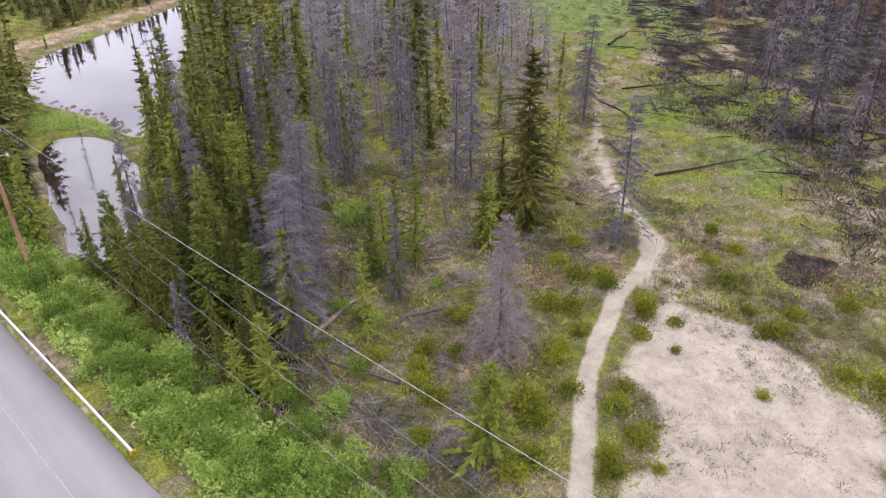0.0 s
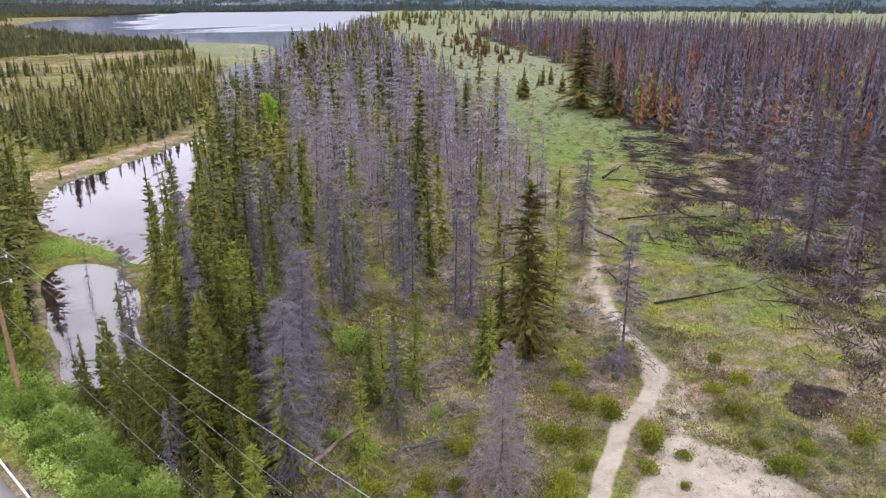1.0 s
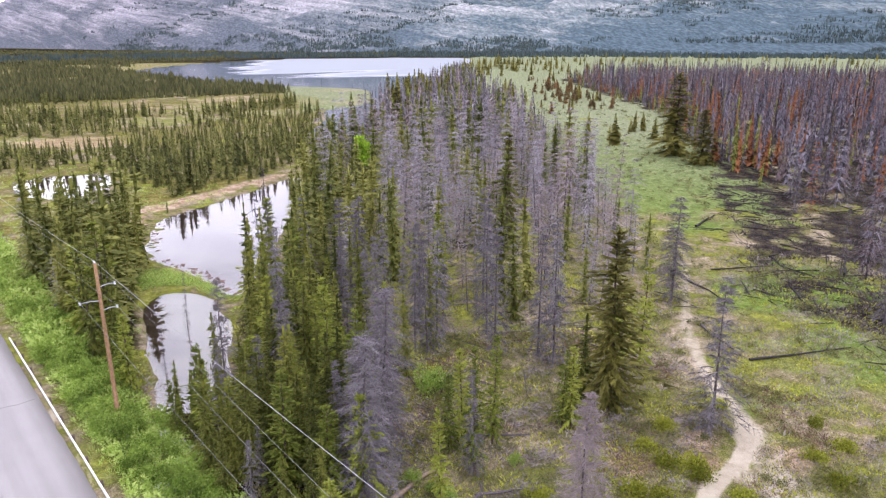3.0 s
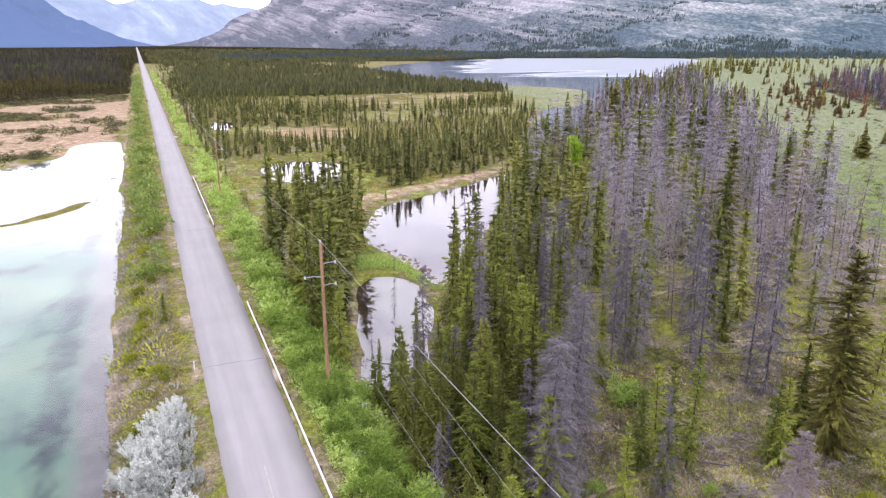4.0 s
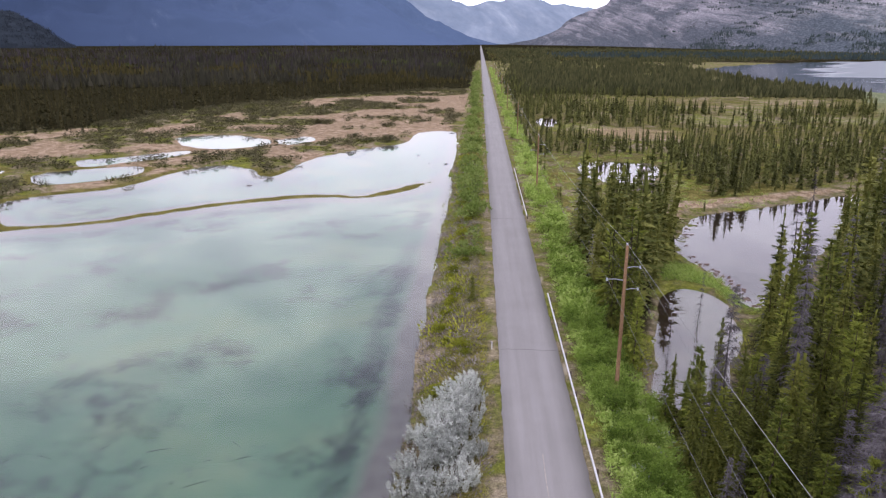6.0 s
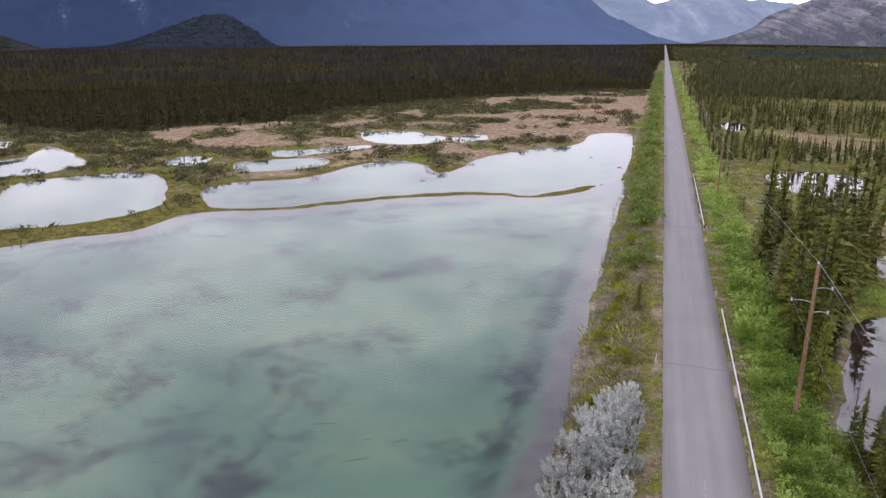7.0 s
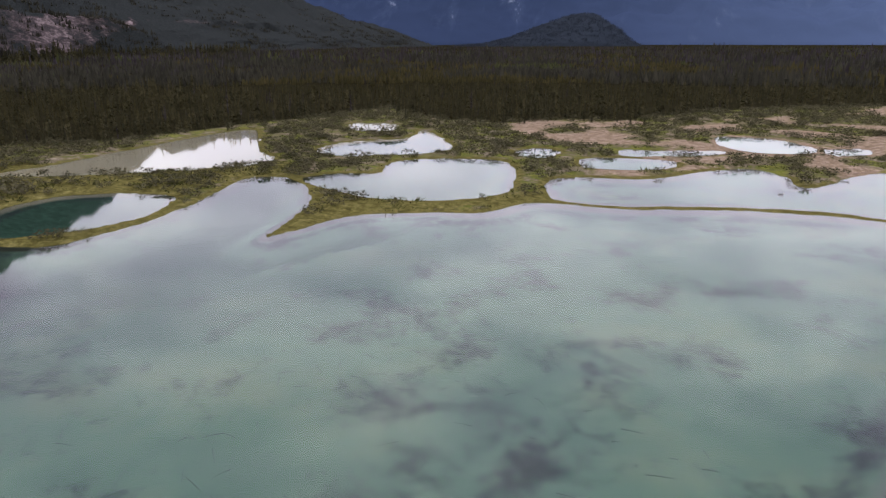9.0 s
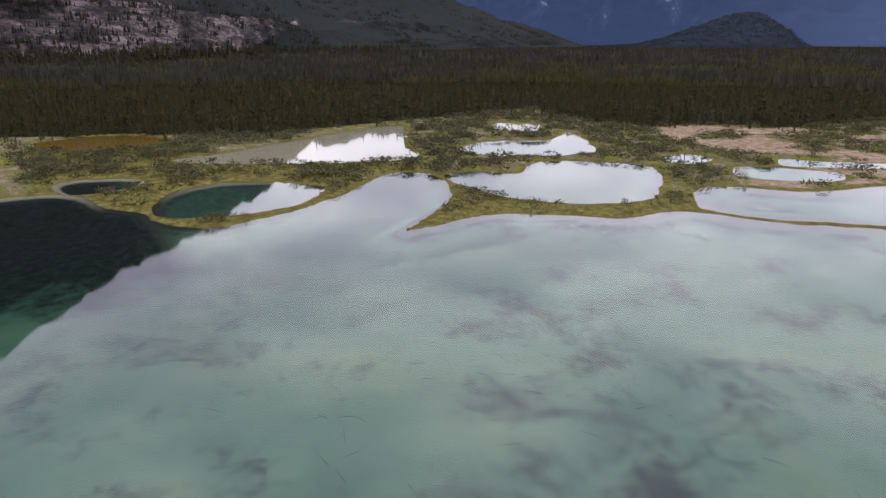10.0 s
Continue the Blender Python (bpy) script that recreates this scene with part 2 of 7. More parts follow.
def ground_look(nt, b):
    p = place(nt)
    sep = nt.nodes.new("ShaderNodeSeparateXYZ")
    link(nt, p, sep.inputs[0])
    za, zb = nt.nodes.new("ShaderNodeAttribute"), nt.nodes.new("ShaderNodeAttribute")
    za.attribute_name, zb.attribute_name = "zone_a", "zone_b"
    a, c = nt.nodes.new("ShaderNodeSeparateColor"), nt.nodes.new("ShaderNodeSeparateColor")
    link(nt, za.outputs["Color"], a.inputs[0])
    link(nt, zb.outputs["Color"], c.inputs[0])
    big = noise_tex(nt, 0.10, 5, 0.6, p)
    mid = noise_tex(nt, 0.55, 6, 0.65, p, 0.3)
    fine = calc(nt, "ADD", calc(nt, "MULTIPLY", noise_tex(nt, 1.7, 8, 0.8, p), 0.45), calc(nt, "MULTIPLY", noise_tex(nt, 9.0, 5, 0.75, p), 0.55))
    col = ramp(nt, mid, [(0.30, (0.062, 0.070, 0.015)), (0.44, (0.130, 0.134, 0.034)), (0.57, (0.175, 0.155, 0.066)), (0.70, (0.28, 0.230, 0.16))])

    hue = ramp(nt, noise_tex(nt, 0.20, 5, 0.62, p, 0.6), [(0.34, (0.245, 0.268, 0.040)), (0.46, (0.132, 0.148, 0.036)), (0.53, (0.205, 0.162, 0.112)), (0.64, (0.40, 0.322, 0.258))])
    col = mix(nt, 0.55, col, hue)

    def lay(col, mask, over, spread=0.35):
        edge = calc(nt, "ADD", mask, calc(nt, "MULTIPLY", calc(nt, "SUBTRACT", mid, 0.5), spread * 2))
        return mix(nt, ramp(nt, edge, [(0.36, (0, 0, 0)), (0.62, (1, 1, 1))]), col, over)

    # floor of the woods: canopy shade is put into this near-black colour
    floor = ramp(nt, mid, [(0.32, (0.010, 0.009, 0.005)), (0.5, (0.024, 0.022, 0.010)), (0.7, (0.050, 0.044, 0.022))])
    meadow = ramp(nt, mid, [(0.30, (0.125, 0.142, 0.068)), (0.5, (0.186, 0.210, 0.118)), (0.70, (0.245, 0.262, 0.158))])
    fresh = ramp(nt, mid, [(0.30, (0.060, 0.085, 0.018)), (0.5, (0.120, 0.170, 0.036)), (0.70, (0.20, 0.235, 0.075))])
    # fresh green near by; the paler, greyer far meadow carries painted haze
    meadow = mix(nt, ramp(nt, calc(nt, "MULTIPLY", sep.outputs["X"], 0.001), [(0.10, (0, 0, 0)), (0.21, (1, 1, 1))]), fresh, meadow)
    tan = ramp(nt, mid, [(0.32, (0.16, 0.120, 0.070)), (0.48, (0.30, 0.220, 0.140)), (0.70, (0.47, 0.37, 0.27))])
    moss = ramp(nt, mid, [(0.30, (0.062, 0.058, 0.018)), (0.5, (0.146, 0.131, 0.038)), (0.70, (0.255, 0.225, 0.082))])
    burnt = ramp(nt, mid, [(0.34, (0.014, 0.012, 0.012)), (0.5, (0.038, 0.031, 0.028)), (0.66, (0.090, 0.082, 0.040))])
    sand = ramp(nt, calc(nt, "ADD", calc(nt, "MULTIPLY", fine, 0.6), calc(nt, "MULTIPLY", mid, 0.4)),
                [(0.36, (0.15, 0.125, 0.082)), (0.43, (0.315, 0.275, 0.20)), (0.58, (0.455, 0.405, 0.305))])
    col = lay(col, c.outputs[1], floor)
    col = lay(col, a.outputs[0], meadow)
    col = lay(col, a.outputs[2], tan)
    col = lay(col, c.outputs[2], moss)
    col = lay(col, c.outputs[0], burnt, 0.75)
    col = mix(nt, 0.75, col, ramp(nt, fine, [(0.38, (0.14,) * 3), (0.49, (0.80,) * 3), (0.60, (1.95,) * 3)]), "MULTIPLY")
    col = lay(col, a.outputs[1], sand, 0.24)
    # pond beds: pale marl with weed on one side of the road, brown mud on the other
    weed_map = nt.nodes.new("ShaderNodeMapping")
    weed_map.inputs["Scale"].default_value = (1.0, 1.05, 1)
    weed_map.inputs["Rotation"].default_value = (0, 0, radians(35))
    link(nt, p, weed_map.inputs["Vector"])
    weed = noise_tex(nt, 0.10, 8, 0.66, weed_map.outputs["Vector"], 0.25)
    strand = noise_tex(nt, 0.6, 7, 0.72, weed_map.outputs["Vector"], 0.5)
    marl = ramp(nt, noise_tex(nt, 0.05, 5, 0.6, p), [(0.3, (0.17, 0.32, 0.225)), (0.5, (0.29, 0.455, 0.31)), (0.7, (0.45, 0.54, 0.345))])
    marl = mix(nt, ramp(nt, calc(nt, "ADD", calc(nt, "MULTIPLY", weed, 0.70), calc(nt, "MULTIPLY", strand, 0.30)),
                        [(0.515, (0, 0, 0)), (0.63, (0.80,) * 3)]), marl, (0.045, 0.052, 0.058))
    shallow = ramp(nt, mid, [(0.3, (0.27, 0.235, 0.22)), (0.7, (0.44, 0.39, 0.36))])
    dark_shore = ramp(nt, calc(nt, "MULTIPLY", sep.outputs["X"], -0.001), [(0.096, (0, 0, 0)), (0.112, (1, 1, 1))])
    shallow = mix(nt, dark_shore, shallow, (0.075, 0.078, 0.050))
    silt = ramp(nt, calc(nt, "MULTIPLY", sep.outputs["X"], -0.001), [(0.145, (0, 0, 0)), (0.165, (1, 1, 1))])
    shallow = mix(nt, silt, shallow, (0.82, 0.69, 0.52))
    rust = ramp(nt, calc(nt, "MULTIPLY", sep.outputs["X"], -0.001), [(0.219, (0, 0, 0)), (0.228, (1, 1, 1))])
    far_bank = ramp(nt, calc(nt, "MULTIPLY", sep.outputs["Y"], 0.01), [(0.50, (1, 1, 1)), (0.60, (0, 0, 0))])
    shallow = mix(nt, calc(nt, "MULTIPLY", rust, far_bank), shallow, (0.46, 0.27, 0.05))
    depth = calc(nt, "SUBTRACT", WATER, sep.outputs["Z"])
    # deep bed darkens: light lost in the water is put into its colour
    marl = mix(nt, ramp(nt, calc(nt, "MULTIPLY", depth, 0.25), [(0.42, (0, 0, 0)), (0.8, (1, 1, 1))]), marl, (0.062, 0.185, 0.115))
    peat = ramp(nt, calc(nt, "MULTIPLY", sep.outputs["X"], -0.001), [(0.112, (0, 0, 0)), (0.140, (1, 1, 1))])
    marl = mix(nt, peat, marl, ramp(nt, mid, [(0.35, (0.055, 0.130, 0.085)), (0.65, (0.095, 0.195, 0.130))]))
    # black weedy bed off the big pond's far shore: mountain's dark reflection painted in
    reflection_bed = ramp(nt, calc(nt, "ADD", calc(nt, "MULTIPLY", sep.outputs["X"], -0.001), calc(nt, "MULTIPLY", calc(nt, "SUBTRACT", weed, 0.5), 0.05)), [(0.098, (0, 0, 0)), (0.110, (1, 1, 1))])
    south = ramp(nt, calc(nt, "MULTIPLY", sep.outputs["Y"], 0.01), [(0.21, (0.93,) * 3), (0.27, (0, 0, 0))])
    marl = mix(nt, calc(nt, "MULTIPLY", reflection_bed, south), marl, ramp(nt, strand, [(0.45, (0.007, 0.008, 0.011)), (0.68, (0.030, 0.048, 0.034))]))
    marl = mix(nt, ramp(nt, depth, [(0.30, (0, 0, 0)), (0.55, (1, 1, 1))]), shallow, marl)
    # a dark fringe of weed where the shelf drops off
    drop = ramp(nt, calc(nt, "ADD", depth, calc(nt, "MULTIPLY", calc(nt, "SUBTRACT", mid, 0.5), 0.5)), [(0.44, (0, 0, 0)), (0.56, (1, 1, 1)), (0.72, (1, 1, 1)), (0.95, (0, 0, 0))])
    marl = mix(nt, calc(nt, "MULTIPLY", drop, calc(nt, "MULTIPLY", ramp(nt, weed, [(0.40, (0, 0, 0)), (0.56, (1, 1, 1))]), 0.75)), marl, (0.055, 0.065, 0.070))
    mud = ramp(nt, mid, [(0.3, (0.10, 0.075, 0.060)), (0.7, (0.24, 0.185, 0.155))])
    side = ramp(nt, calc(nt, "MULTIPLY", sep.outputs["X"], -1.0), [(0.0, (0, 0, 0)), (1.0, (1, 1, 1))])
    bed = mix(nt, side, mud, marl)
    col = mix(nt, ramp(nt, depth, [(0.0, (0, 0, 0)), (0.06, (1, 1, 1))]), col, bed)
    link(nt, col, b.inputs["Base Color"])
    bump(nt, b, calc(nt, "ADD", fine, mid), 0.8, 0.12)


M_GROUND = material("mixed_ground", ground_look, 1.0, 0.0)


def water_look(tint, ior=1.5):
    def build(nt, b):
        clear = nt.nodes.new("ShaderNodeBsdfTransparent")
        clear.inputs["Color"].default_value = (*tint, 1)
        gloss = nt.nodes.new("ShaderNodeBsdfGlossy")
        gloss.inputs["Roughness"].default_value = 0.03
        f = nt.nodes.new("ShaderNodeFresnel")
        f.inputs["IOR"].default_value = ior
        m = nt.nodes.new("ShaderNodeMixShader")
        link(nt, f.outputs[0], m.inputs[0])
        link(nt, clear.outputs[0], m.inputs[1])
        link(nt, gloss.outputs[0], m.inputs[2])
        link(nt, m.outputs[0], nt.nodes["Material Output"].inputs["Surface"])
    return build


M_TURQUOISE = material("turquoise_water", water_look((0.90, 0.98, 0.94), 1.62))
M_BROWNWATER = material("still_brown_water", water_look((0.86, 0.82, 0.80), 2.0))


def lake_look(nt, b):
    """Calm dark water near the shores, wind-roughened farther out with sky sheen painted pale."""
    p = place(nt)
    m = nt.nodes.new("ShaderNodeMapping")
    m.inputs["Rotation"].default_value = (0, 0, radians(-43))
    m.inputs["Scale"].default_value = (0.0035, 0.016, 1)
    link(nt, p, m.inputs["Vector"])
    sep = nt.nodes.new("ShaderNodeSeparateXYZ")
    link(nt, p, sep.inputs[0])
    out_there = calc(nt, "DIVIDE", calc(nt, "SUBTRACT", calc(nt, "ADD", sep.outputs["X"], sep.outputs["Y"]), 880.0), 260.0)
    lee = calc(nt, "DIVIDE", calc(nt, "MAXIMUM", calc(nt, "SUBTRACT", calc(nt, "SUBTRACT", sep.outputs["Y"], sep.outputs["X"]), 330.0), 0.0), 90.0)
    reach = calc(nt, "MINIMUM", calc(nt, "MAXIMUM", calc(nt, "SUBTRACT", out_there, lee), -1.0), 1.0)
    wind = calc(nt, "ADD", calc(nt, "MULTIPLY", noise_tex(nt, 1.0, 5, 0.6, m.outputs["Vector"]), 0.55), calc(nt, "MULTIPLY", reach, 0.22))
    # the sky mirrored by ripples goes into this paler base colour
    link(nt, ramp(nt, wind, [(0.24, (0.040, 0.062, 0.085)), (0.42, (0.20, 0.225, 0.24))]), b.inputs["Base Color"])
    b.inputs["IOR"].default_value = 1.33
    b.inputs["Specular IOR Level"].default_value = 0.5
    link(nt, ramp(nt, wind, [(0.26, (0.06,) * 3), (0.40, (0.62,) * 3)]), b.inputs["Roughness"])
    n = noise_tex(nt, 0.5, 4, 0.6, p)
    bump(nt, b, n, 0.12, 0.05)


M_LAKE = material("open_lake_water", lake_look)


# ------------------------------------------------------------------ mesh tools
def mesh_np(name, verts, quads=None, tris=None, mat=None, tone=None, smooth=False):
    verts = np.asarray(verts, np.float32)
    me = bpy.data.meshes.new(name)
    q = np.zeros((0, 4), np.int32) if quads is None else np.asarray(quads, np.int32)
    t = np.zeros((0, 3), np.int32) if tris is None else np.asarray(tris, np.int32)
    me.vertices.add(len(verts))
    me.vertices.foreach_set("co", verts.ravel())
    me.loops.add(q.size + t.size)
    me.loops.foreach_set("vertex_index", np.concatenate([q.ravel(), t.ravel()]))
    me.polygons.add(len(q) + len(t))
    starts = np.concatenate([np.arange(len(q)) * 4, q.size + np.arange(len(t)) * 3])
    me.polygons.foreach_set("loop_start", starts.astype(np.int32))
    if smooth:
        me.polygons.foreach_set("use_smooth", np.ones(len(q) + len(t), bool))
    if tone is not None:
        at = me.attributes.new("tone", "FLOAT", "POINT")
        at.data.foreach_set("value", np.asarray(tone, np.float32))
    if mat:
        me.materials.append(mat)
    me.update(calc_edges=True)
    return me


def part(name, me, parent, label=""):
    ob = new(name, me)
    ob.parent = parent
    return tagged(ob, label)


def join(pieces):
    """Joins (verts, quads) pairs."""
    vs, qs, n = [], [], 0
    for v, q in pieces:
        vs.append(v)
        qs.append(q + n)
        n += len(v)
    return np.concatenate(vs), np.concatenate(qs)


def unit(v):
    return v / np.maximum(np.linalg.norm(v, axis=1, keepdims=True), 1e-9)


def kites(root, way, side, length, width):
    """One kite-shaped tuft from each root along its way."""
    n = len(root)
    L, W = np.asarray(length).reshape(-1, 1), np.asarray(width).reshape(-1, 1)
    v = np.stack([root, root + way * L * 0.45 + side * W * 0.5, root + way * L, root + way * L * 0.45 - side * W * 0.5], 1)
    return v.reshape(-1, 3), np.arange(4 * n).reshape(n, 4)


def spikes(root, way, side, length, width):
    """One thin three-cornered twig or blade from each root along its way."""
    n = len(root)
    L, W = np.asarray(length).reshape(-1, 1), np.asarray(width).reshape(-1, 1)
    v = np.stack([root - side * W * 0.5, root + side * W * 0.5, root + way * L], 1)
    return v.reshape(-1, 3), np.arange(3 * n).reshape(n, 3)


def tris(shape):
    """A shape of quads as triangles."""
    v, q = shape
    return v, np.concatenate([q[:, [0, 1, 2]], q[:, [0, 2, 3]]]) if q.shape[1] == 4 else q


def tube(points, radii, sides=6):
    """A tapered tube along a line of points."""
    P = np.asarray(points, float)
    v = []
    for i, (p, r) in enumerate(zip(P, radii)):
        d = P[min(i + 1, len(P) - 1)] - P[max(i - 1, 0)]
        d = d / np.linalg.norm(d)
        u = np.cross(d, (0, 0, 1) if abs(d[2]) < 0.9 else (1, 0, 0))
        u /= np.linalg.norm(u)
        w = np.cross(d, u)
        a = np.arange(sides) * 2 * math.pi / sides
        v.append(p + r * (np.cos(a)[:, None] * u + np.sin(a)[:, None] * w))
    v = np.concatenate(v)
    q = [(i * sides + j, i * sides + (j + 1) % sides, (i + 1) * sides + (j + 1) % sides, (i + 1) * sides + j)
         for i in range(len(P) - 1) for j in range(sides)]
    n = len(v)
    v = np.concatenate([v, P[:1], P[-1:]])
    m = (len(P) - 1) * sides
    caps = [(j, (j + 1) % sides, n) for j in range(sides)] + [(m + j, m + (j + 1) % sides, n + 1) for j in range(sides)]
    return v, np.array(q), np.array(caps)


def tube_mesh(name, points, radii, mat, sides=6):
    v, q, t = tube(points, radii, sides)
    return mesh_np(name, v, q, t, mat, smooth=True)


def box(size, at):
    s, c = np.array(size) / 2, np.array(at)
    v = np.array([(x, y, z) for x in (-1, 1) for y in (-1, 1) for z in (-1, 1)]) * s + c
    return v, np.array([(0, 1, 3, 2), (4, 6, 7, 5), (0, 4, 5, 1), (2, 3, 7, 6), (0, 2, 6, 4), (1, 5, 7, 3)])


# ------------------------------------------------------------------ plan: height of the land and what grows on it
RNG = np.random.default_rng(7)
TABLE = RNG.random((256, 256))


def vnoise(x, y, scale, octaves=3):
    """Smooth value noise, -1 to 1."""
    x, y = np.asarray(x, float) / scale, np.asarray(y, float) / scale
    total, amp, norm = 0, 1.0, 0
    for k in range(octaves):
        xi, yi = np.floor(x).astype(int), np.floor(y).astype(int)
        fx, fy = x - xi, y - yi
        fx, fy = fx * fx * (3 - 2 * fx), fy * fy * (3 - 2 * fy)
        a, b = TABLE[xi % 256, yi % 256], TABLE[(xi + 1) % 256, yi % 256]
        c, d = TABLE[xi % 256, (yi + 1) % 256], TABLE[(xi + 1) % 256, (yi + 1) % 256]
        total = total + amp * (a + (b - a) * fx + (c - a) * fy + (a - b - c + d) * fx * fy)
        norm += amp
        amp *= 0.5
        x, y = x * 2.03 + 17.3, y * 2.03 + 5.7
    return 2 * total / norm - 1


def rounded(points, steps=4):
    """A closed smooth line through the corners of a plan."""
    P = np.array(points, float)
    out = []
    for i in range(len(P)):
        p0, p1, p2, p3 = P[i - 1], P[i], P[(i + 1) % len(P)], P[(i + 2) % len(P)]
        for k in range(steps):
            t = k / steps
            out.append(0.5 * (2 * p1 + (p2 - p0) * t + (2 * p0 - 5 * p1 + 4 * p2 - p3) * t * t + (3 * p1 - p0 - 3 * p2 + p3) * t ** 3))
    return np.array(out)


def inside(poly, x, y, reach=12.0):
    """Metres inside a closed line (negative outside), cut off at reach."""
    x, y = np.asarray(x, float), np.asarray(y, float)
    out = np.full(x.shape, -reach)
    lo, hi = poly.min(0) - reach, poly.max(0) + reach
    pick = (x > lo[0]) & (x < hi[0]) & (y > lo[1]) & (y < hi[1])
    if not pick.any():
        return out
    px, py = x[pick], y[pick]
    best, odd = np.full(px.shape, 1e9), np.zeros(px.shape, bool)
    A, B = poly, np.roll(poly, -1, 0)
    for (ax, ay), (bx, by) in zip(A, B):
        dx, dy = bx - ax, by - ay
        t = np.clip(((px - ax) * dx + (py - ay) * dy) / max(dx * dx + dy * dy, 1e-9), 0, 1)
        best = np.minimum(best, (px - ax - t * dx) ** 2 + (py - ay - t * dy) ** 2)
        if ay != by:
            odd ^= ((ay > py) != (by > py)) & (px < (bx - ax) * (py - ay) / (by - ay) + ax)
    d = np.minimum(np.sqrt(best), 60)
    out[pick] = np.maximum(np.where(odd, d, -d), -reach)
    return out


def along(line, x, y):
    """Distance to an open line."""
    best = np.full(np.shape(x), 1e9)
    for (ax, ay), (bx, by) in zip(line, line[1:]):
        dx, dy = bx - ax, by - ay
        t = np.clip(((x - ax) * dx + (y - ay) * dy) / (dx * dx + dy * dy), 0, 1)
        best = np.minimum(best, np.hypot(x - ax - t * dx, y - ay - t * dy))
    return best


PONDS = {
    "big": [(-6.4, 38), (-5.4, 53), (-5.9, 66), (-5.7, 82), (-6.1, 102), (-5.8, 123), (-6.2, 166), (-14.7, 150.4), (-25, 141.4), (-30, 142.2),
            (-42.5, 138.3), (-53, 132.1), (-61.2, 124.6), (-70, 117.3), (-84, 110.5), (-86, 97), (-94, 89), (-102, 76), (-101, 66), (-100, 58), (-105, 64), (-115, 76),
            (-126, 84), (-143, 90), (-149, 82), (-135, 64), (-126, 50), (-121, 37), (-121, 31), (-127, 24), (-139, 22), (-147, 17), (-160, 15),
            (-167, 9), (-168, 0), (-175, -60), (-120, -110), (-40, -110), (-9, -60), (-7, 0)],
    "berm": [(-7, 169.5), (-16.4, 153.9), (-25.9, 143.4), (-30.8, 144.4), (-43.7, 141.3), (-54.0, 134.7), (-62.3, 127.2), (-70.6, 119.5), (-82, 115.5), (-91, 123), (-96, 133), (-91, 141),
             (-80, 149), (-76, 166), (-69, 179), (-58, 173), (-52, 164), (-48, 168), (-46, 190), (-33, 211), (-23, 223), (-21, 247), (-8.8, 250), (-6.5, 209)],
    "second": [(-140, 93), (-139, 102), (-132, 109), (-141, 121), (-139, 133), (-121, 144), (-99, 121), (-95, 111), (-100, 98), (-111, 90), (-121, 89), (-131, 89)],
    "third": [(-175, 121), (-181, 138), (-174, 158), (-188, 176), (-172, 168), (-150, 153), (-147, 138), (-153, 129), (-160, 119)],
    "slit": [(-222, 172), (-208, 180), (-194, 167), (-205, 158)],
    "tan": [(-198, 41), (-204, 58), (-216, 83), (-230, 114), (-232, 133), (-186, 108), (-170, 103), (-166, 91), (-171, 78), (-177, 65), (-185, 52)],
    "dark": [(-144, 25.4), (-157, 35), (-158, 49), (-145, 61), (-136, 57), (-130, 50), (-128, 37), (-133, 25.3)],
    "edge": [(-176, 11), (-181, 18), (-174, 29), (-165, 24), (-164, 13)],
    "pool": [(-129, 158), (-129, 170), (-120, 167), (-118, 155)],
    "pool_b": [(-107, 159), (-105, 168), (-89, 176), (-84, 168), (-88, 158), (-100, 152)],
    "pool_c": [(-109, 184), (-99, 191), (-87, 203), (-85, 194), (-95, 182), (-102, 175)],
    "pool_d": [(-101, 232), (-85, 238), (-69, 227), (-67, 215), (-79, 207), (-91, 213)],
    "pool_e": [(-66, 226), (-58, 236), (-54, 226), (-60, 216)],
    "amber": [(-254, 12), (-263, 36), (-246, 49), (-224, 37), (-229, 19)],
    "lower": [(25.4, 87), (29, 87.5), (31, 82), (30.5, 75), (28, 69), (24.6, 62), (20.5, 56), (17, 58.5), (18.5, 67), (21, 76)],
    "upper": [(31.5, 108), (37, 120), (42, 129), (53, 134), (66, 141), (81, 148), (66, 124), (50, 101), (41, 87), (37, 81), (33.5, 83), (34, 90), (32.5, 99)],
    "reedy": [(27, 183), (34, 189), (44, 185), (46, 177), (37, 157), (27, 165)],
    "reedy_b": [(23, 138), (27, 136), (25, 127), (22.5, 130)],
    "reedy_c": [(25, 294), (32, 292), (29, 270), (24, 271)],
    "lake": [(247, 798), (429, 1011), (644, 1085), (830, 930), (564, 631), (294, 365), (193, 262), (129, 205), (122, 215), (150, 250), (172, 286),
             (200, 297), (232, 336), (262, 385), (262, 410), (244, 455), (230, 530), (228, 660)],
}
PONDS = {k: rounded(v) for k, v in PONDS.items()}
SAND = rounded([(24.5, 9.5), (27.9, 9.7), (30.7, 10.4), (33, 12), (36, 15.2), (39, 16.4), (43, 17.2), (44.3, 14), (44.6, 10.4), (43.8, 6.7), (42.2, 5.1), (41.9, 3.3), (41.4, 0.9), (35, -2), (24, -12), (14, -2)])
FORK = rounded([(44, 20.6), (48, 21), (53.4, 22.4), (52, 19), (49, 15.5), (46.5, 12), (44.5, 13), (43, 17.5)])
TRAIL = [(22, 10.5), (24.4, 12.1), (27.9, 13.9), (31, 16.0), (37, 18.4), (43, 20.3), (48, 20.7), (53, 22.6), (58, 29.2), (67, 37), (80, 45), (92, 52),
         (100, 63), (115, 72), (140, 100), (200, 170), (300, 290)]
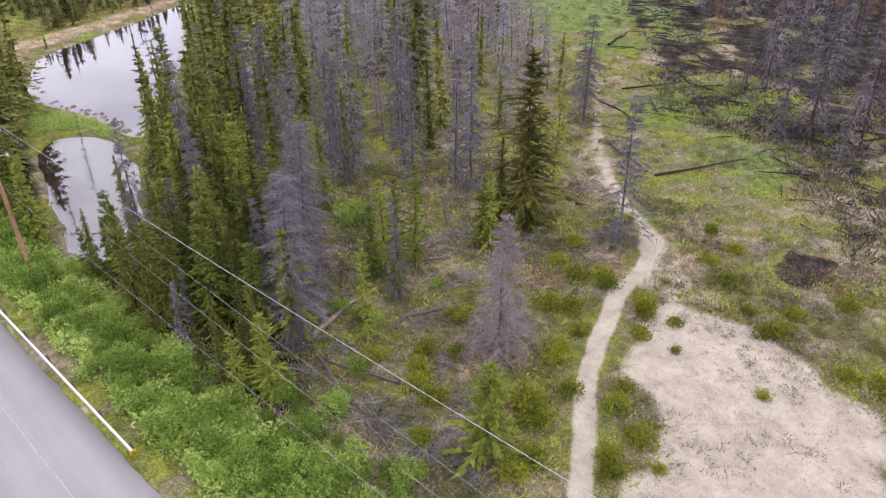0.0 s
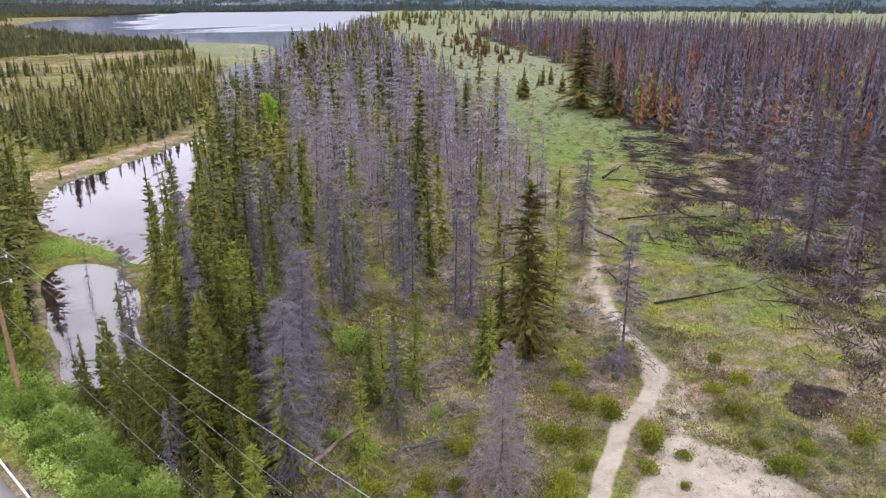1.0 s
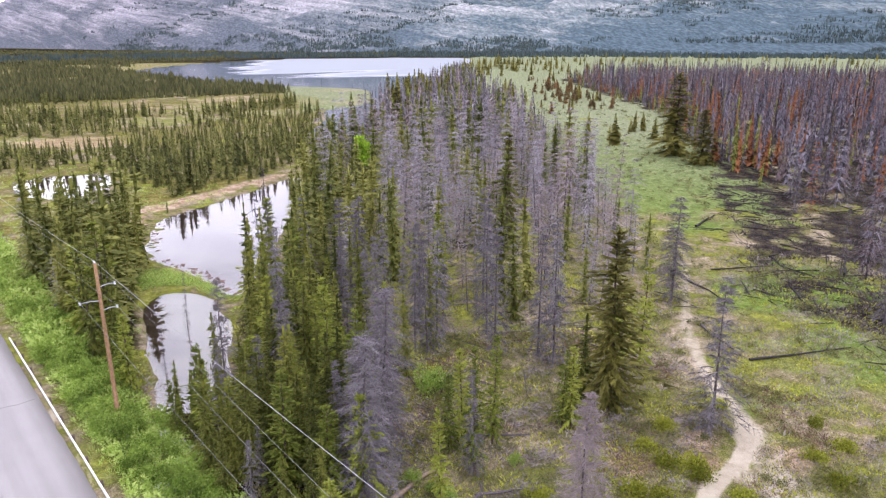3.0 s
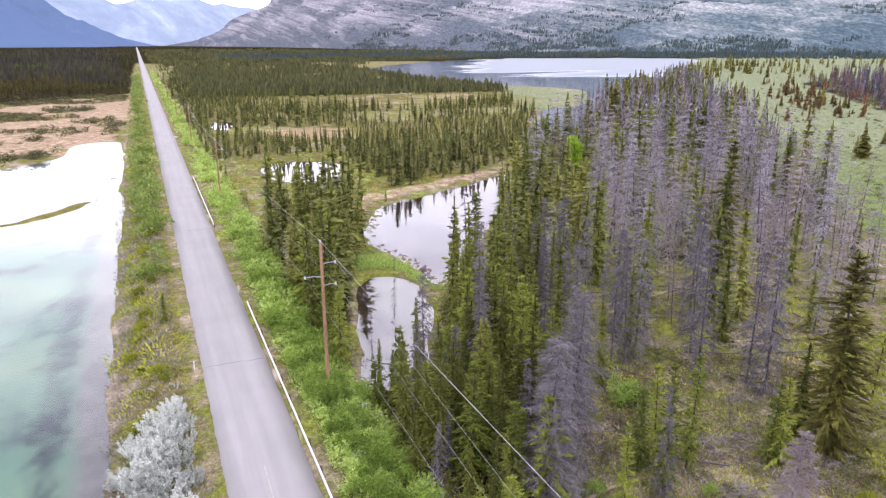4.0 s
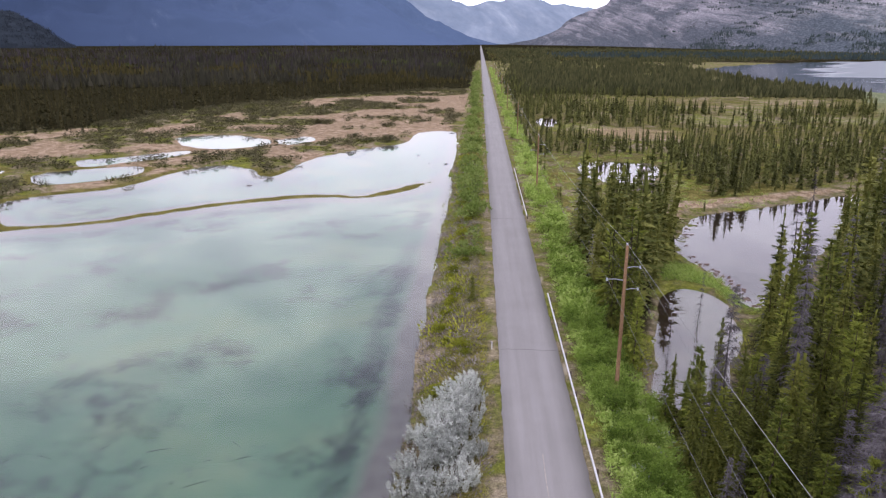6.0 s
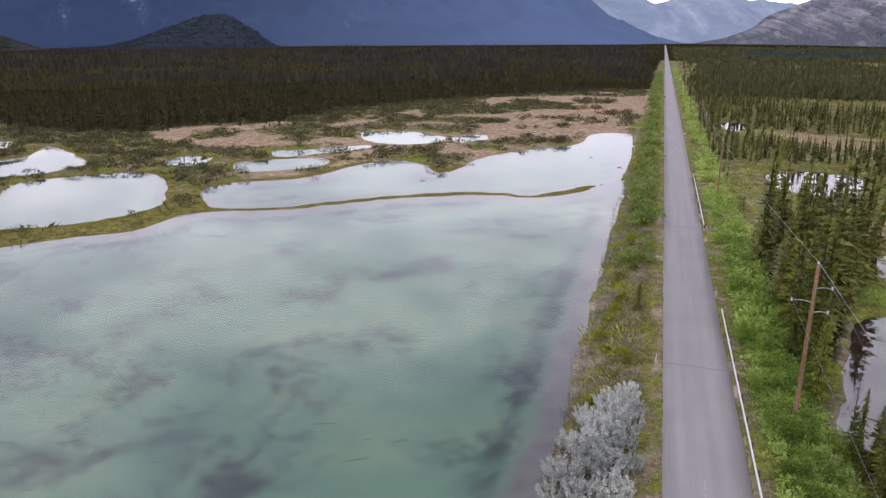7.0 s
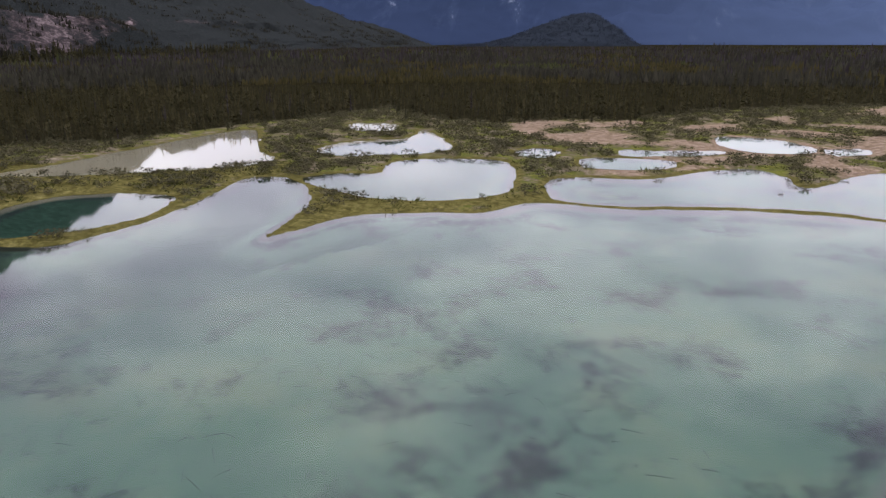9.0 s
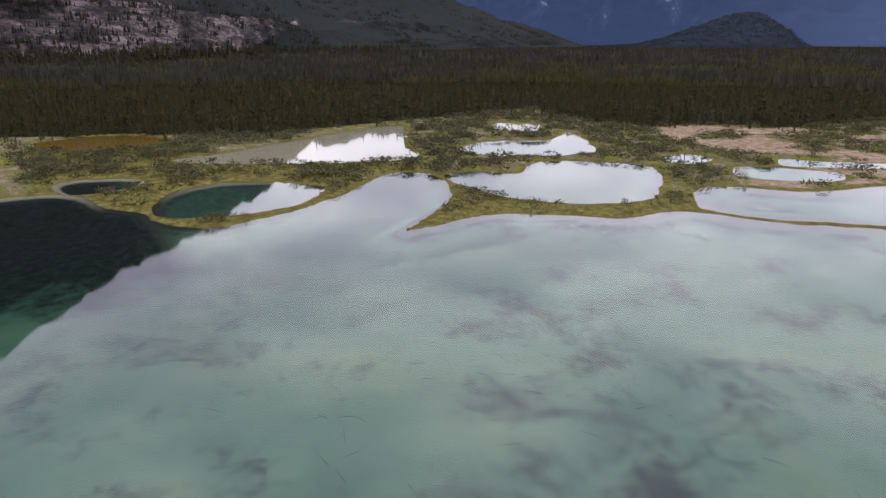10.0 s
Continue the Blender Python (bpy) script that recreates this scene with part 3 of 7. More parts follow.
MEADOW = rounded([(52, 24), (60, 31), (76, 46), (93, 60), (113, 83), (139, 115), (206, 203), (343, 385), (560, 620), (830, 920), (1050, 800),
                  (620, 440), (500, 385), (452, 384), (352, 250), (290, 172), (240, 126), (192, 90), (152, 68), (120, 45), (93, 24), (75, 17), (60, 18)])
FAR_MEADOW = rounded([(343, 387), (560, 620), (830, 920), (1150, 1000), (1500, 500), (1550, -200), (760, -60), (720, 130), (470, 285), (400, 300)])
TANMARSH = rounded([(-8, 250), (-6, 440), (-88, 390), (-112, 300), (-150, 260), (-178, 225), (-160, 195), (-130, 175), (-103, 195), (-98, 150),
                    (-92, 140), (-72, 160), (-68, 182), (-48, 172), (-42, 196), (-18, 228)])
MOSS = rounded([(-84, 108), (-103, 75), (-98, 56), (-104, 60), (-118, 72), (-128, 82), (-146, 92), (-150, 78), (-138, 60), (-124, 40), (-122, 28), (-140, 19),
                (-165, 6), (-200, 10), (-240, 12), (-250, 40), (-190, 60), (-165, 100), (-140, 90), (-125, 84), (-97, 98), (-90, 118)])
BURNT = rounded([(54, 9), (59, 9), (57, 13.5), (53, 12)])
BURNT_FIELD = rounded([(62, 4), (70, 14), (82, 24), (84, 36), (104, 50), (132, 70), (152, 82), (176, 96), (228, 138), (278, 182), (345, 260), (452, 376), (560, 320), (620, 60), (600, -40), (200, -60), (100, -20)])
WEDGE = rounded([(18, 45), (23, 58), (33, 76), (43, 90), (57, 112), (80, 140), (117, 176), (160, 212), (262, 312), (343, 387), (206, 205), (139, 117),
                 (113, 85), (93, 62), (76, 48), (59, 45), (48, 46), (40, 49), (32, 44), (24, 40)])
BURN_WOOD = rounded([(84, 11), (83, 16), (90, 23), (112, 39), (148, 67), (180, 102), (228, 140), (278, 184), (345, 262), (452, 378), (500, 372), (560, 320), (605, 200), (620, 60), (600, -50),
                     (200, -70), (110, -20)])
FAR_SHORE = rounded([(212, 860), (215, 1000), (330, 1110), (470, 1200), (660, 1250), (820, 1080), (650, 1100), (430, 1025), (250, 820)])
MUD = rounded([(40, 257), (72, 252), (64, 226), (38, 230)])
POND_BANK = rounded([(21, 89), (26, 91), (31, 89), (33, 82), (38, 79), (37, 84), (34, 92), (31, 98), (26, 97)])
FLATS = rounded([(30, 112), (36, 124), (41, 133), (53, 138), (66, 145), (84, 153), (70, 150), (52, 142), (38, 136), (28, 118)])
FLATS_B = rounded([(31, 97), (34, 99), (40, 93), (41, 88), (38, 84), (35, 88), (32, 92)])
SPIT = rounded([(160, 280), (200, 296), (232, 335), (262, 385), (262, 410), (246, 455), (232, 530), (210, 520), (216, 440), (186, 345), (146, 262)])
CLEARING = rounded([(70, 395), (190, 400), (205, 350), (90, 330)])
LEFT_WOOD_EDGE = [(-400, -260), (-274, 0), (-250, 52), (-234, 80), (-245, 137), (-247, 172), (-256, 220), (-232, 209), (-200, 201), (-178, 209), (-166, 240), (-148, 247), (-144, 294), (-124, 348), (-80, 406),
                  (-6, 478), (-6, 3000), (-3200, 3000), (-3200, -1500)]
LEFT_WOOD = np.array(LEFT_WOOD_EDGE, float)
RIGHT_WOOD = np.array([(15, 108), (27, 116), (36, 124), (52, 139), (86, 160), (128, 212), (152, 258), (178, 300), (205, 340), (218, 400), (214, 560), (222, 700), (235, 830), (330, 1040),
                       (560, 1180), (900, 1120), (1300, 900), (1600, 1200), (900, 1900), (17, 3000)], float)
POND_STRIP = np.array([(14.5, 60), (16.5, 66), (20, 78), (24.5, 90), (30, 104), (33, 118), (26, 122), (15.5, 116)], float)
LEFT_LINE = [(16, 40), (23, 58), (33, 76), (43, 90), (57, 112), (77, 141), (108, 179), (145, 216), (262, 321), (343, 387)]
NEAR_STRIP = np.array([(15, 29), (19, 29), (25, 36), (30, 45), (33, 56), (38, 76), (32, 74), (27, 64), (21, 54), (16, 58)], float)


def height(x, y):
    x, y = np.asarray(x, float), np.asarray(y, float)
    wx = x + 0.9 * vnoise(x, y, 6.0, 3)
    wy = y + 0.9 * vnoise(x + 91, y - 37, 6.0, 3)
    base = -1.15 + 0.22 * vnoise(x, y, 17.0, 4) + 0.10 * vnoise(x, y, 2.3, 2)
    r = np.hypot(x, y)
    base = base + 0.5 * vnoise(x, y, 140, 2) * np.clip((r - 150) / 400, 0, 1)
    deep, near = np.full(x.shape, -30.0), 0
    fall = np.where(x < -90, 0.32, np.where(x < 0, 0.13, 0.3))
    most = 1.5 + 1.5 * np.clip((-x - 60) / 45, 0, 1) + 0.25 * vnoise(x, y, 9, 3)
    bed = np.full(x.shape, WATER)
    for name, poly in PONDS.items():
        d = inside(poly, wx, wy, 14.0)
        deep = np.maximum(deep, d)
        limit = 0.24 if name in ("tan", "slit", "amber") else most
        bed = np.minimum(bed, WATER - 0.03 - np.minimum(np.maximum(d, 0) * fall, limit))
    shore = WATER + 0.05 + np.clip(-deep, 0, 30) * 0.10
    land = np.minimum(base, np.maximum(shore, WATER + 0.05))
    z = np.where(deep > 0, bed, land)
    # the road's bank
    left = np.clip((x + 6.2) / 5.6, 0, 1)
    right = np.clip((15.2 - x) / 5.4, 0, 1)
    bank = np.minimum(left, right)
    bank = bank * bank * (3 - 2 * bank)
    top = -0.06 + 0.05 * vnoise(x, y, 3.0, 2) * np.clip(np.abs(x - 5.3) / 3 - 1.1, 0, 1)
    top = np.where(np.abs(x - 5.3) < 2.95, -0.10, top)
    return np.where(bank > 0, z * (1 - bank) + top * bank, z)


def marsh_gaps(x, y):
    """Where the wet woods by the lake open into pale marsh: below about -0.1."""
    return vnoise(x * 0.8 + y * 0.3, y * 1.25 - x * 0.35, 26, 3) - 0.10 * np.clip((np.hypot(x, y) - 230) / 200, 0, 1) * (x > 60)


def zone(poly, x, y, soft=2.0):
    d = inside(poly, x + 1.5 * vnoise(x, y, 5, 3), y + 1.5 * vnoise(x - 40, y + 63, 5, 3), 3 * soft)
    return np.clip(0.5 + d / (2 * soft), 0, 1)


# ------------------------------------------------------------------ ground
def build_ground():
    az = np.concatenate([np.arange(-118, 84, 0.6), np.arange(84, 242, 3.0)])
    rad = [5.0]
    while rad[-1] < 4900:
        rad.append(rad[-1] * (1.012 if rad[-1] < 420 else 1.0165 if rad[-1] < 900 else 1.05))
    rad = np.array(rad)
    A, R = np.meshgrid(np.radians(az), rad)
    x, y = (R * np.sin(A)).ravel(), (R * np.cos(A)).ravel()
    z = height(x, y)
    n, m = len(az), len(rad)
    i = np.arange(n * m).reshape(m, n)
    nxt = np.roll(i, -1, 1)
    q = np.stack([i[:-1], i[1:], nxt[1:], nxt[:-1]], -1).reshape(-1, 4)
    v = np.column_stack([x, y, z])
    v = np.concatenate([v, [[0, 0, -0.4]]])
    tri = np.column_stack([i[0], nxt[0], np.full(n, n * m)])
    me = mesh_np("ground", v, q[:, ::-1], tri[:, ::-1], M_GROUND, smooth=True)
    x, y = v[:, 0], v[:, 1]
    strip = np.clip(1.3 - along(TRAIL, x + 0.18 * vnoise(x, y, 3, 2), y + 0.18 * vnoise(x + 9, y, 3, 2)) / np.where(x < 50, 0.85, 1.3), 0, 1) * np.where(x < 53, 1.0, np.clip(0.60 - (x - 53) / 240, 0.28, 1))
    gravel = np.clip(1.0 - np.abs(x - 8.5) / 0.5, 0, 1) * (0.45 + 0.5 * vnoise(x, y, 4, 2))
    shore = np.clip(1 - np.abs(height(x, y) - WATER - 0.15) / 0.2, 0, 1) * (x < 0) * (x > -9)
    sand = np.maximum.reduce([zone(SAND, x, y, 1.1), strip, zone(FORK, x, y, 1.6) * (0.64 + 0.45 * vnoise(x, y, 2.5, 3)), gravel, 0.55 * shore])
    meadow = np.maximum.reduce([0.72 * zone(SPIT, x, y, 3.0), zone(FAR_MEADOW, x, y, 10.0) * (0.8 + 0.35 * vnoise(x, y, 60, 3)), np.clip(zone(MEADOW, x, y, 3.0) * (np.where(np.hypot(x, y) < 150, 0.55, 0.9) + 0.7 * vnoise(x, y, 12, 3)), 0, 1), zone(POND_BANK, x, y, 1.2), 0.42 * zone(RIGHT_WOOD, x, y, 3.0) * (marsh_gaps(x, y) < -0.34) * (np.hypot(x, y) > 230), 0.36 * ((x > 8.5) & (x < 15) & (y < 1500))])
    bare = np.zeros(len(x))
    for bx, by, s in ((40.6, 25.7, 2.2), (47.6, 24.2, 2.0), (18.8, 20.8, 1.5), (29.0, 23.0, 2.0), (45.5, 22.5, 2.0), (50.5, 18.5, 2.5)):
        bare = np.maximum(bare, 0.85 * np.exp(-((x - bx) ** 2 + (y - by) ** 2) / s ** 2))
    tan = np.maximum.reduce([np.clip(zone(TANMARSH, x, y, 4.0) * (np.where(x > -62, 0.66, 0.44) - 0.9 * vnoise(x, y, 16, 3)), 0, 1), 0.8 * np.clip(1.25 - np.abs(height(x, y) - WATER - 0.12) / 0.2, 0, 1) * (x < -14) * zone(TANMARSH, x, y, 6.0), zone(MUD, x, y, 5.0) * (0.5 + 0.6 * vnoise(x, y, 9, 2)), 0.45 * zone(CLEARING, x, y, 12.0) * (vnoise(x, y, 22, 3) > 0.0), zone(FLATS, x, y, 1.5), 0.9 * zone(FLATS_B, x, y, 0.8), 0.42 * zone(SPIT, x, y, 3.0) * (0.9 + 0.5 * vnoise(x, y, 30, 2)), 0.34 * zone(FAR_SHORE, x, y, 12.0), 0.36 * zone(RIGHT_WOOD, x, y, 3.0) * (marsh_gaps(x, y) < -0.36) * (np.hypot(x, y) > 230), bare])
    burnt = np.maximum(zone(BURNT, x, y, 0.8), np.clip(zone(BURNT_FIELD, x, y, 4.0) * (0.48 + 1.5 * vnoise(x, y, 5, 4)) + zone(BURN_WOOD, x, y, 6.0) * (0.45 + 0.6 * vnoise(x, y, 11, 3)), 0, 1))
    # the shade-dark floor lies under the woods and past 1090 m
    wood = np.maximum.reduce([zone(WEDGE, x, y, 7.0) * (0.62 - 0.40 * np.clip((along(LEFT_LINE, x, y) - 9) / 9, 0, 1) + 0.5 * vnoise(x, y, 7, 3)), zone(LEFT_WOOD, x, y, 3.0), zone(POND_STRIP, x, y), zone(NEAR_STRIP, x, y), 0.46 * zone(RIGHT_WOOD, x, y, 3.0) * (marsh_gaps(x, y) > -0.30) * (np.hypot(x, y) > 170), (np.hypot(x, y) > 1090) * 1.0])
    moss = np.maximum.reduce([zone(MOSS, x, y, 2.0), 0.85 * np.clip(1.3 - np.abs(height(x, y) - WATER - 0.1) / 0.25, 0, 1) * (x < -8) * (y < 175), np.where(np.hypot(x, y) > 170, 0.45, 0.75) * zone(RIGHT_WOOD, x, y, 3.0) * (1 - zone(FLATS, x, y, 1.5)) * (marsh_gaps(x, y) > -0.25), 0.9 * np.clip(1.7 - np.abs(x + 1.2) / 2.2, 0, 1) * (y < 400) * (0.75 + 0.5 * vnoise(x, y, 4, 3))])
    one = np.ones(len(x))
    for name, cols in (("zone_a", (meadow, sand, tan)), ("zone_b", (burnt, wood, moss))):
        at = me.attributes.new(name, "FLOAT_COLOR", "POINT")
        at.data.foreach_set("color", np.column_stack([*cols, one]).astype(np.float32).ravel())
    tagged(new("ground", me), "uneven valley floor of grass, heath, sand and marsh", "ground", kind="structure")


build_ground()


def sheet(name, corners, mat, label):
    v = np.array([(x, y, WATER) for x, y in corners], float)
    me = bpy.data.meshes.new(name)
    me.from_pydata([tuple(p) for p in v], [], [tuple(range(len(v)))])
    me.materials.append(mat)
    tagged(new(name, me), label, "water", kind="structure")


sheet("water_1", [(-1.5, -140), (-1.5, 262), (-120, 262), (-300, 200), (-300, -20), (-200, -140)], M_TURQUOISE, "shallow turquoise pond water over pale marl and weed")
sheet("water_2", [(14, 50), (40, 66), (95, 150), (60, 310), (14, 310)], M_BROWNWATER, "still brown pond water mirroring the pale sky")
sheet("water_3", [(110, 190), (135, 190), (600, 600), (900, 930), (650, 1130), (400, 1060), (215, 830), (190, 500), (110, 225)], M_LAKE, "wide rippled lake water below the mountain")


# ------------------------------------------------------------------ mountains
def silhouette(az, stops):
    return np.interp(az, [s[0] for s in stops], [s[1] for s in stops])


def rock_look(forest, rock, pale, streak, rock_at, grain=5.0, soft=2.2, bearing=0.0, tilt=20.0, share=0.65, woods=0.08, other=None, strata=None):
    """Slopes: woods on the gentle parts, rock where it is steep, layered bands."""
    def build(nt, b):
        g = nt.nodes.new("ShaderNodeNewGeometry")
        p = g.outputs["Position"]
        sep = nt.nodes.new("ShaderNodeSeparateXYZ")
        link(nt, p, sep.inputs[0])
        # sizes of the features along the slope's foot, into its depth and upwards
        band_map = nt.nodes.new("ShaderNodeMapping")
        band_map.vector_type = "TEXTURE"
        band_map.inputs["Scale"].default_value = streak
        band_map.inputs["Rotation"].default_value = (0, radians(tilt), radians(-bearing))
        link(nt, p, band_map.inputs["Vector"])
        band = noise_tex(nt, 1.0, 7, 0.68, band_map.outputs["Vector"], 0.5)
        speck = noise_tex(nt, grain, 6, 0.75, band_map.outputs["Vector"], 0.3)
        fac = calc(nt, "ADD", calc(nt, "MULTIPLY", band, share), calc(nt, "MULTIPLY", speck, 1 - share))
        if strata:
            lay_map = nt.nodes.new("ShaderNodeMapping")
            lay_map.vector_type = "TEXTURE"
            lay_map.inputs["Scale"].default_value = strata[:3]
            lay_map.inputs["Rotation"].default_value = (0, radians(strata[3]), radians(-bearing))
            link(nt, p, lay_map.inputs["Vector"])
            layer = noise_tex(nt, 1.0, 6, 0.62, lay_map.outputs["Vector"], 0.35)
            turn = nt.nodes.new("ShaderNodeAttribute")
            turn.attribute_name = "shoulder"
            share_of = calc(nt, "ADD", 0.34, calc(nt, "MULTIPLY", turn.outputs["Fac"], 0.41))
            fac = calc(nt, "ADD", calc(nt, "MULTIPLY", fac, calc(nt, "SUBTRACT", 1.0, share_of)), calc(nt, "MULTIPLY", layer, share_of))
        att = nt.nodes.new("ShaderNodeAttribute")
        att.attribute_name = "tone"
        fac = calc(nt, "ADD", fac, calc(nt, "MULTIPLY", calc(nt, "SUBTRACT", att.outputs["Fac"], 0.5), 0.5))
        c = ramp(nt, fac, [(rock_at - 0.05 * soft, forest), (rock_at, tuple((u + v) / 2 for u, v in zip(forest, rock))), (rock_at + 0.03 * soft, rock), (rock_at + 0.09 * soft, pale)])
        if other:
            f2, r2, p2 = other
            d = ramp(nt, fac, [(rock_at - 0.05 * soft, f2), (rock_at, tuple((u + v) / 2 for u, v in zip(f2, r2))), (rock_at + 0.03 * soft, r2), (rock_at + 0.09 * soft, p2)])
            along_foot = nt.nodes.new("ShaderNodeAttribute")
            along_foot.attribute_name = "shoulder"
            c = mix(nt, along_foot.outputs["Fac"], c, d)
        trees = noise_tex(nt, grain * 3.0, 3, 0.7, band_map.outputs["Vector"])
        c = mix(nt, woods, c, ramp(nt, trees, [(0.38, (0.66,) * 3), (0.5, (1.0,) * 3), (0.62, (1.4,) * 3)]), "MULTIPLY")
        link(nt, c, b.inputs["Base Color"])
        bump(nt, b, fac, 0.35, 12.0)
    return build


def mountain(name, label, az0, az1, n, near, far, rise, mat, rows=46, rough=60.0, tone=None, curve=1.0, shape=None, steps=1.0, fade=(44, 26)):
    """A slope over an arc of the horizon: near and far are (bearing, metres), rise is (bearing, height at the back)."""
    az = np.linspace(az0, az1, n)
    t = np.linspace(0, 1, rows) ** steps
    T, A = np.meshgrid(t, az, indexing="ij")
    d0, d1 = silhouette(A, near), silhouette(A, far)
    D = d0 + (d1 - d0) * T
    x, y = D * np.sin(np.radians(A)), D * np.cos(np.radians(A))
    top = silhouette(A, rise)
    z = -3 + top * T ** curve
    ridge = 1 - np.abs(vnoise(x, y, 420, 5))
    z = z + (ridge - 0.75) * rough * 2.2 * np.sin(np.clip(T * 1.25, 0, 1) * math.pi / 2) * np.clip(top / 300, 0.05, 1.3)
    z = z + vnoise(x, y, 60, 4) * rough * 0.22 * np.clip(T * 4, 0, 1) * np.clip(top / 300, 0.1, 1)
    if shape is not None:
        x, y, z = shape(A, D, x, y, z)
    z[0] = -14
    i = np.arange(n * rows).reshape(rows, n)
    q = np.stack([i[:-1, :-1], i[1:, :-1], i[1:, 1:], i[:-1, 1:]], -1).reshape(-1, 4)
    tn = np.full(n * rows, 0.5) if tone is None else tone(A, T, x, y, z).ravel()
    me = mesh_np(name, np.column_stack([x.ravel(), y.ravel(), z.ravel()]), q[:, ::-1], None, mat, tn, smooth=True)
    at = me.attributes.new("shoulder", "FLOAT", "POINT")
    at.data.foreach_set("value", np.clip((fade[0] - A.ravel()) / fade[1], 0, 1).astype(np.float32))
    return tagged(new(name, me), label, "mountain", kind="structure")


# woods and rock of the slope are painted bluer and greyer for haze
M_SLOPE = material("haze_tinted_grey_green_slope", rock_look((0.070, 0.100, 0.114), (0.205, 0.228, 0.222), (0.36, 0.355, 0.362), (150, 800, 60), 0.50, 6.0, 1.5, 45, 12, 0.48, 0.85,
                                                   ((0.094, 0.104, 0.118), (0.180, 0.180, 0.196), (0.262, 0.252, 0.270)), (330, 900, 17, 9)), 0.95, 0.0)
# far ranges: aerial haze is mixed into their base colours
M_BLUE = material("haze_tinted_blue_range", rock_look((0.090, 0.130, 0.216), (0.110, 0.152, 0.240), (0.34, 0.39, 0.48), (150, 2500, 240), 0.592, 3.0, 1.2, -40, 24, 0.75, 0.0,
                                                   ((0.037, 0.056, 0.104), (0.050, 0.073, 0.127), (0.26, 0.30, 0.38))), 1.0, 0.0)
M_HAZE = material("haze_tinted_pale_blue_range", rock_look((0.090, 0.130, 0.212), (0.115, 0.158, 0.238), (0.34, 0.38, 0.45), (260, 2500, 150), 0.60, 4.0, 1.8, -12, 30, 0.75), 1.0, 0.0)
M_PALEMT = material("haze_paled_peak", rock_look((0.19, 0.24, 0.31), (0.28, 0.33, 0.40), (0.44, 0.48, 0.54), (420, 2500, 180), 0.5, 4.0, 2.4, 2, 30, 0.75), 1.0, 0.0)
# the hill's own colours are shifted to blue-grey as painted haze
M_HILL = material("haze_tinted_wooded_hill", rock_look((0.028, 0.036, 0.045), (0.037, 0.046, 0.056), (0.052, 0.062, 0.073), (60, 200, 40), 0.55, 4.0, 2.2, -36, 10, 0.65, 0.4), 1.0, 0.0)
M_CLIFF = material("pale_rock_cliff", rock_look((0.036, 0.041, 0.038), (0.11, 0.088, 0.084), (0.33, 0.265, 0.245), (52, 80, 14), 0.515, 4.0, 1.5, -82, 8, 0.60, 0.8), 1.0, 0.0)

mountain("mountain_range_pale", "snow-flecked peak beyond the valley's end, paled by painted haze", -9, 14, 70, [(-9, 4600), (14, 4600)], [(-9, 4950), (14, 4950)],
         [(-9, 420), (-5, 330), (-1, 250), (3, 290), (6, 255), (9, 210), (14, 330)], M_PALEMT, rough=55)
# fade makes the painted haze paler towards the east end
mountain("mountain_range_blue", "distant mountain range with snow patches, blue from painted haze", -110, -0.8, 260, [(-110, 3900), (-40, 4000), (-0.8, 4050)], [(-110, 4700), (-0.8, 4650)],
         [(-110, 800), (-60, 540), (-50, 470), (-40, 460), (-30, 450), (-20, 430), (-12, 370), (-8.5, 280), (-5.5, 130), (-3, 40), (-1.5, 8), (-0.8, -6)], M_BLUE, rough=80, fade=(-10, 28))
mountain("mountain_range_haze", "mountain range with snow patches, pale blue from painted haze", -52, 1.5, 150, [(-52, 4250), (1.5, 4400)], [(-52, 4850), (1.5, 4880)],
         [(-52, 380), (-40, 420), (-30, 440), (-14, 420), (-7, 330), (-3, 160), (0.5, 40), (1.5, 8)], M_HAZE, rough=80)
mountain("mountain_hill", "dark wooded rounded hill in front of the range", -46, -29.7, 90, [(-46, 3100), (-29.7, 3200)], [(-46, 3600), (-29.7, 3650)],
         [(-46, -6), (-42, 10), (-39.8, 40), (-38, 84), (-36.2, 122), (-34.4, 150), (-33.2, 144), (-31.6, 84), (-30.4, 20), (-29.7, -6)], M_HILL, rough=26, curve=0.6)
SLOPE_NEAR = [(2.2, 4300), (8, 3600), (16, 2500), (30, 1700), (60, 1500), (125, 1500)]
SLOPE_RISE = [(2.2, 5), (4, 40), (6.3, 110), (8.5, 190), (10.7, 290), (14, 400), (24, 540), (50, 600), (90, 640), (125, 600)]


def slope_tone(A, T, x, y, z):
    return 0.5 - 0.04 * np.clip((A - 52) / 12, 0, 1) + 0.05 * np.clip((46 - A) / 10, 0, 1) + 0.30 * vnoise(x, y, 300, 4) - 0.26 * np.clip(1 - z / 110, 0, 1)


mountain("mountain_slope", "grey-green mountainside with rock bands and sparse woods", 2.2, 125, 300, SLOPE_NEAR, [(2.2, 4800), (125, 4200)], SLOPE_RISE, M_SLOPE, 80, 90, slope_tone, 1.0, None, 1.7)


def cliff_top(A):
    return silhouette(A, [(-150, 130), (-90, 112), (-84, 100), (-78, 84), (-73, 80), (-68, 82), (-63, 88), (-58, 100), (-50, 60)])


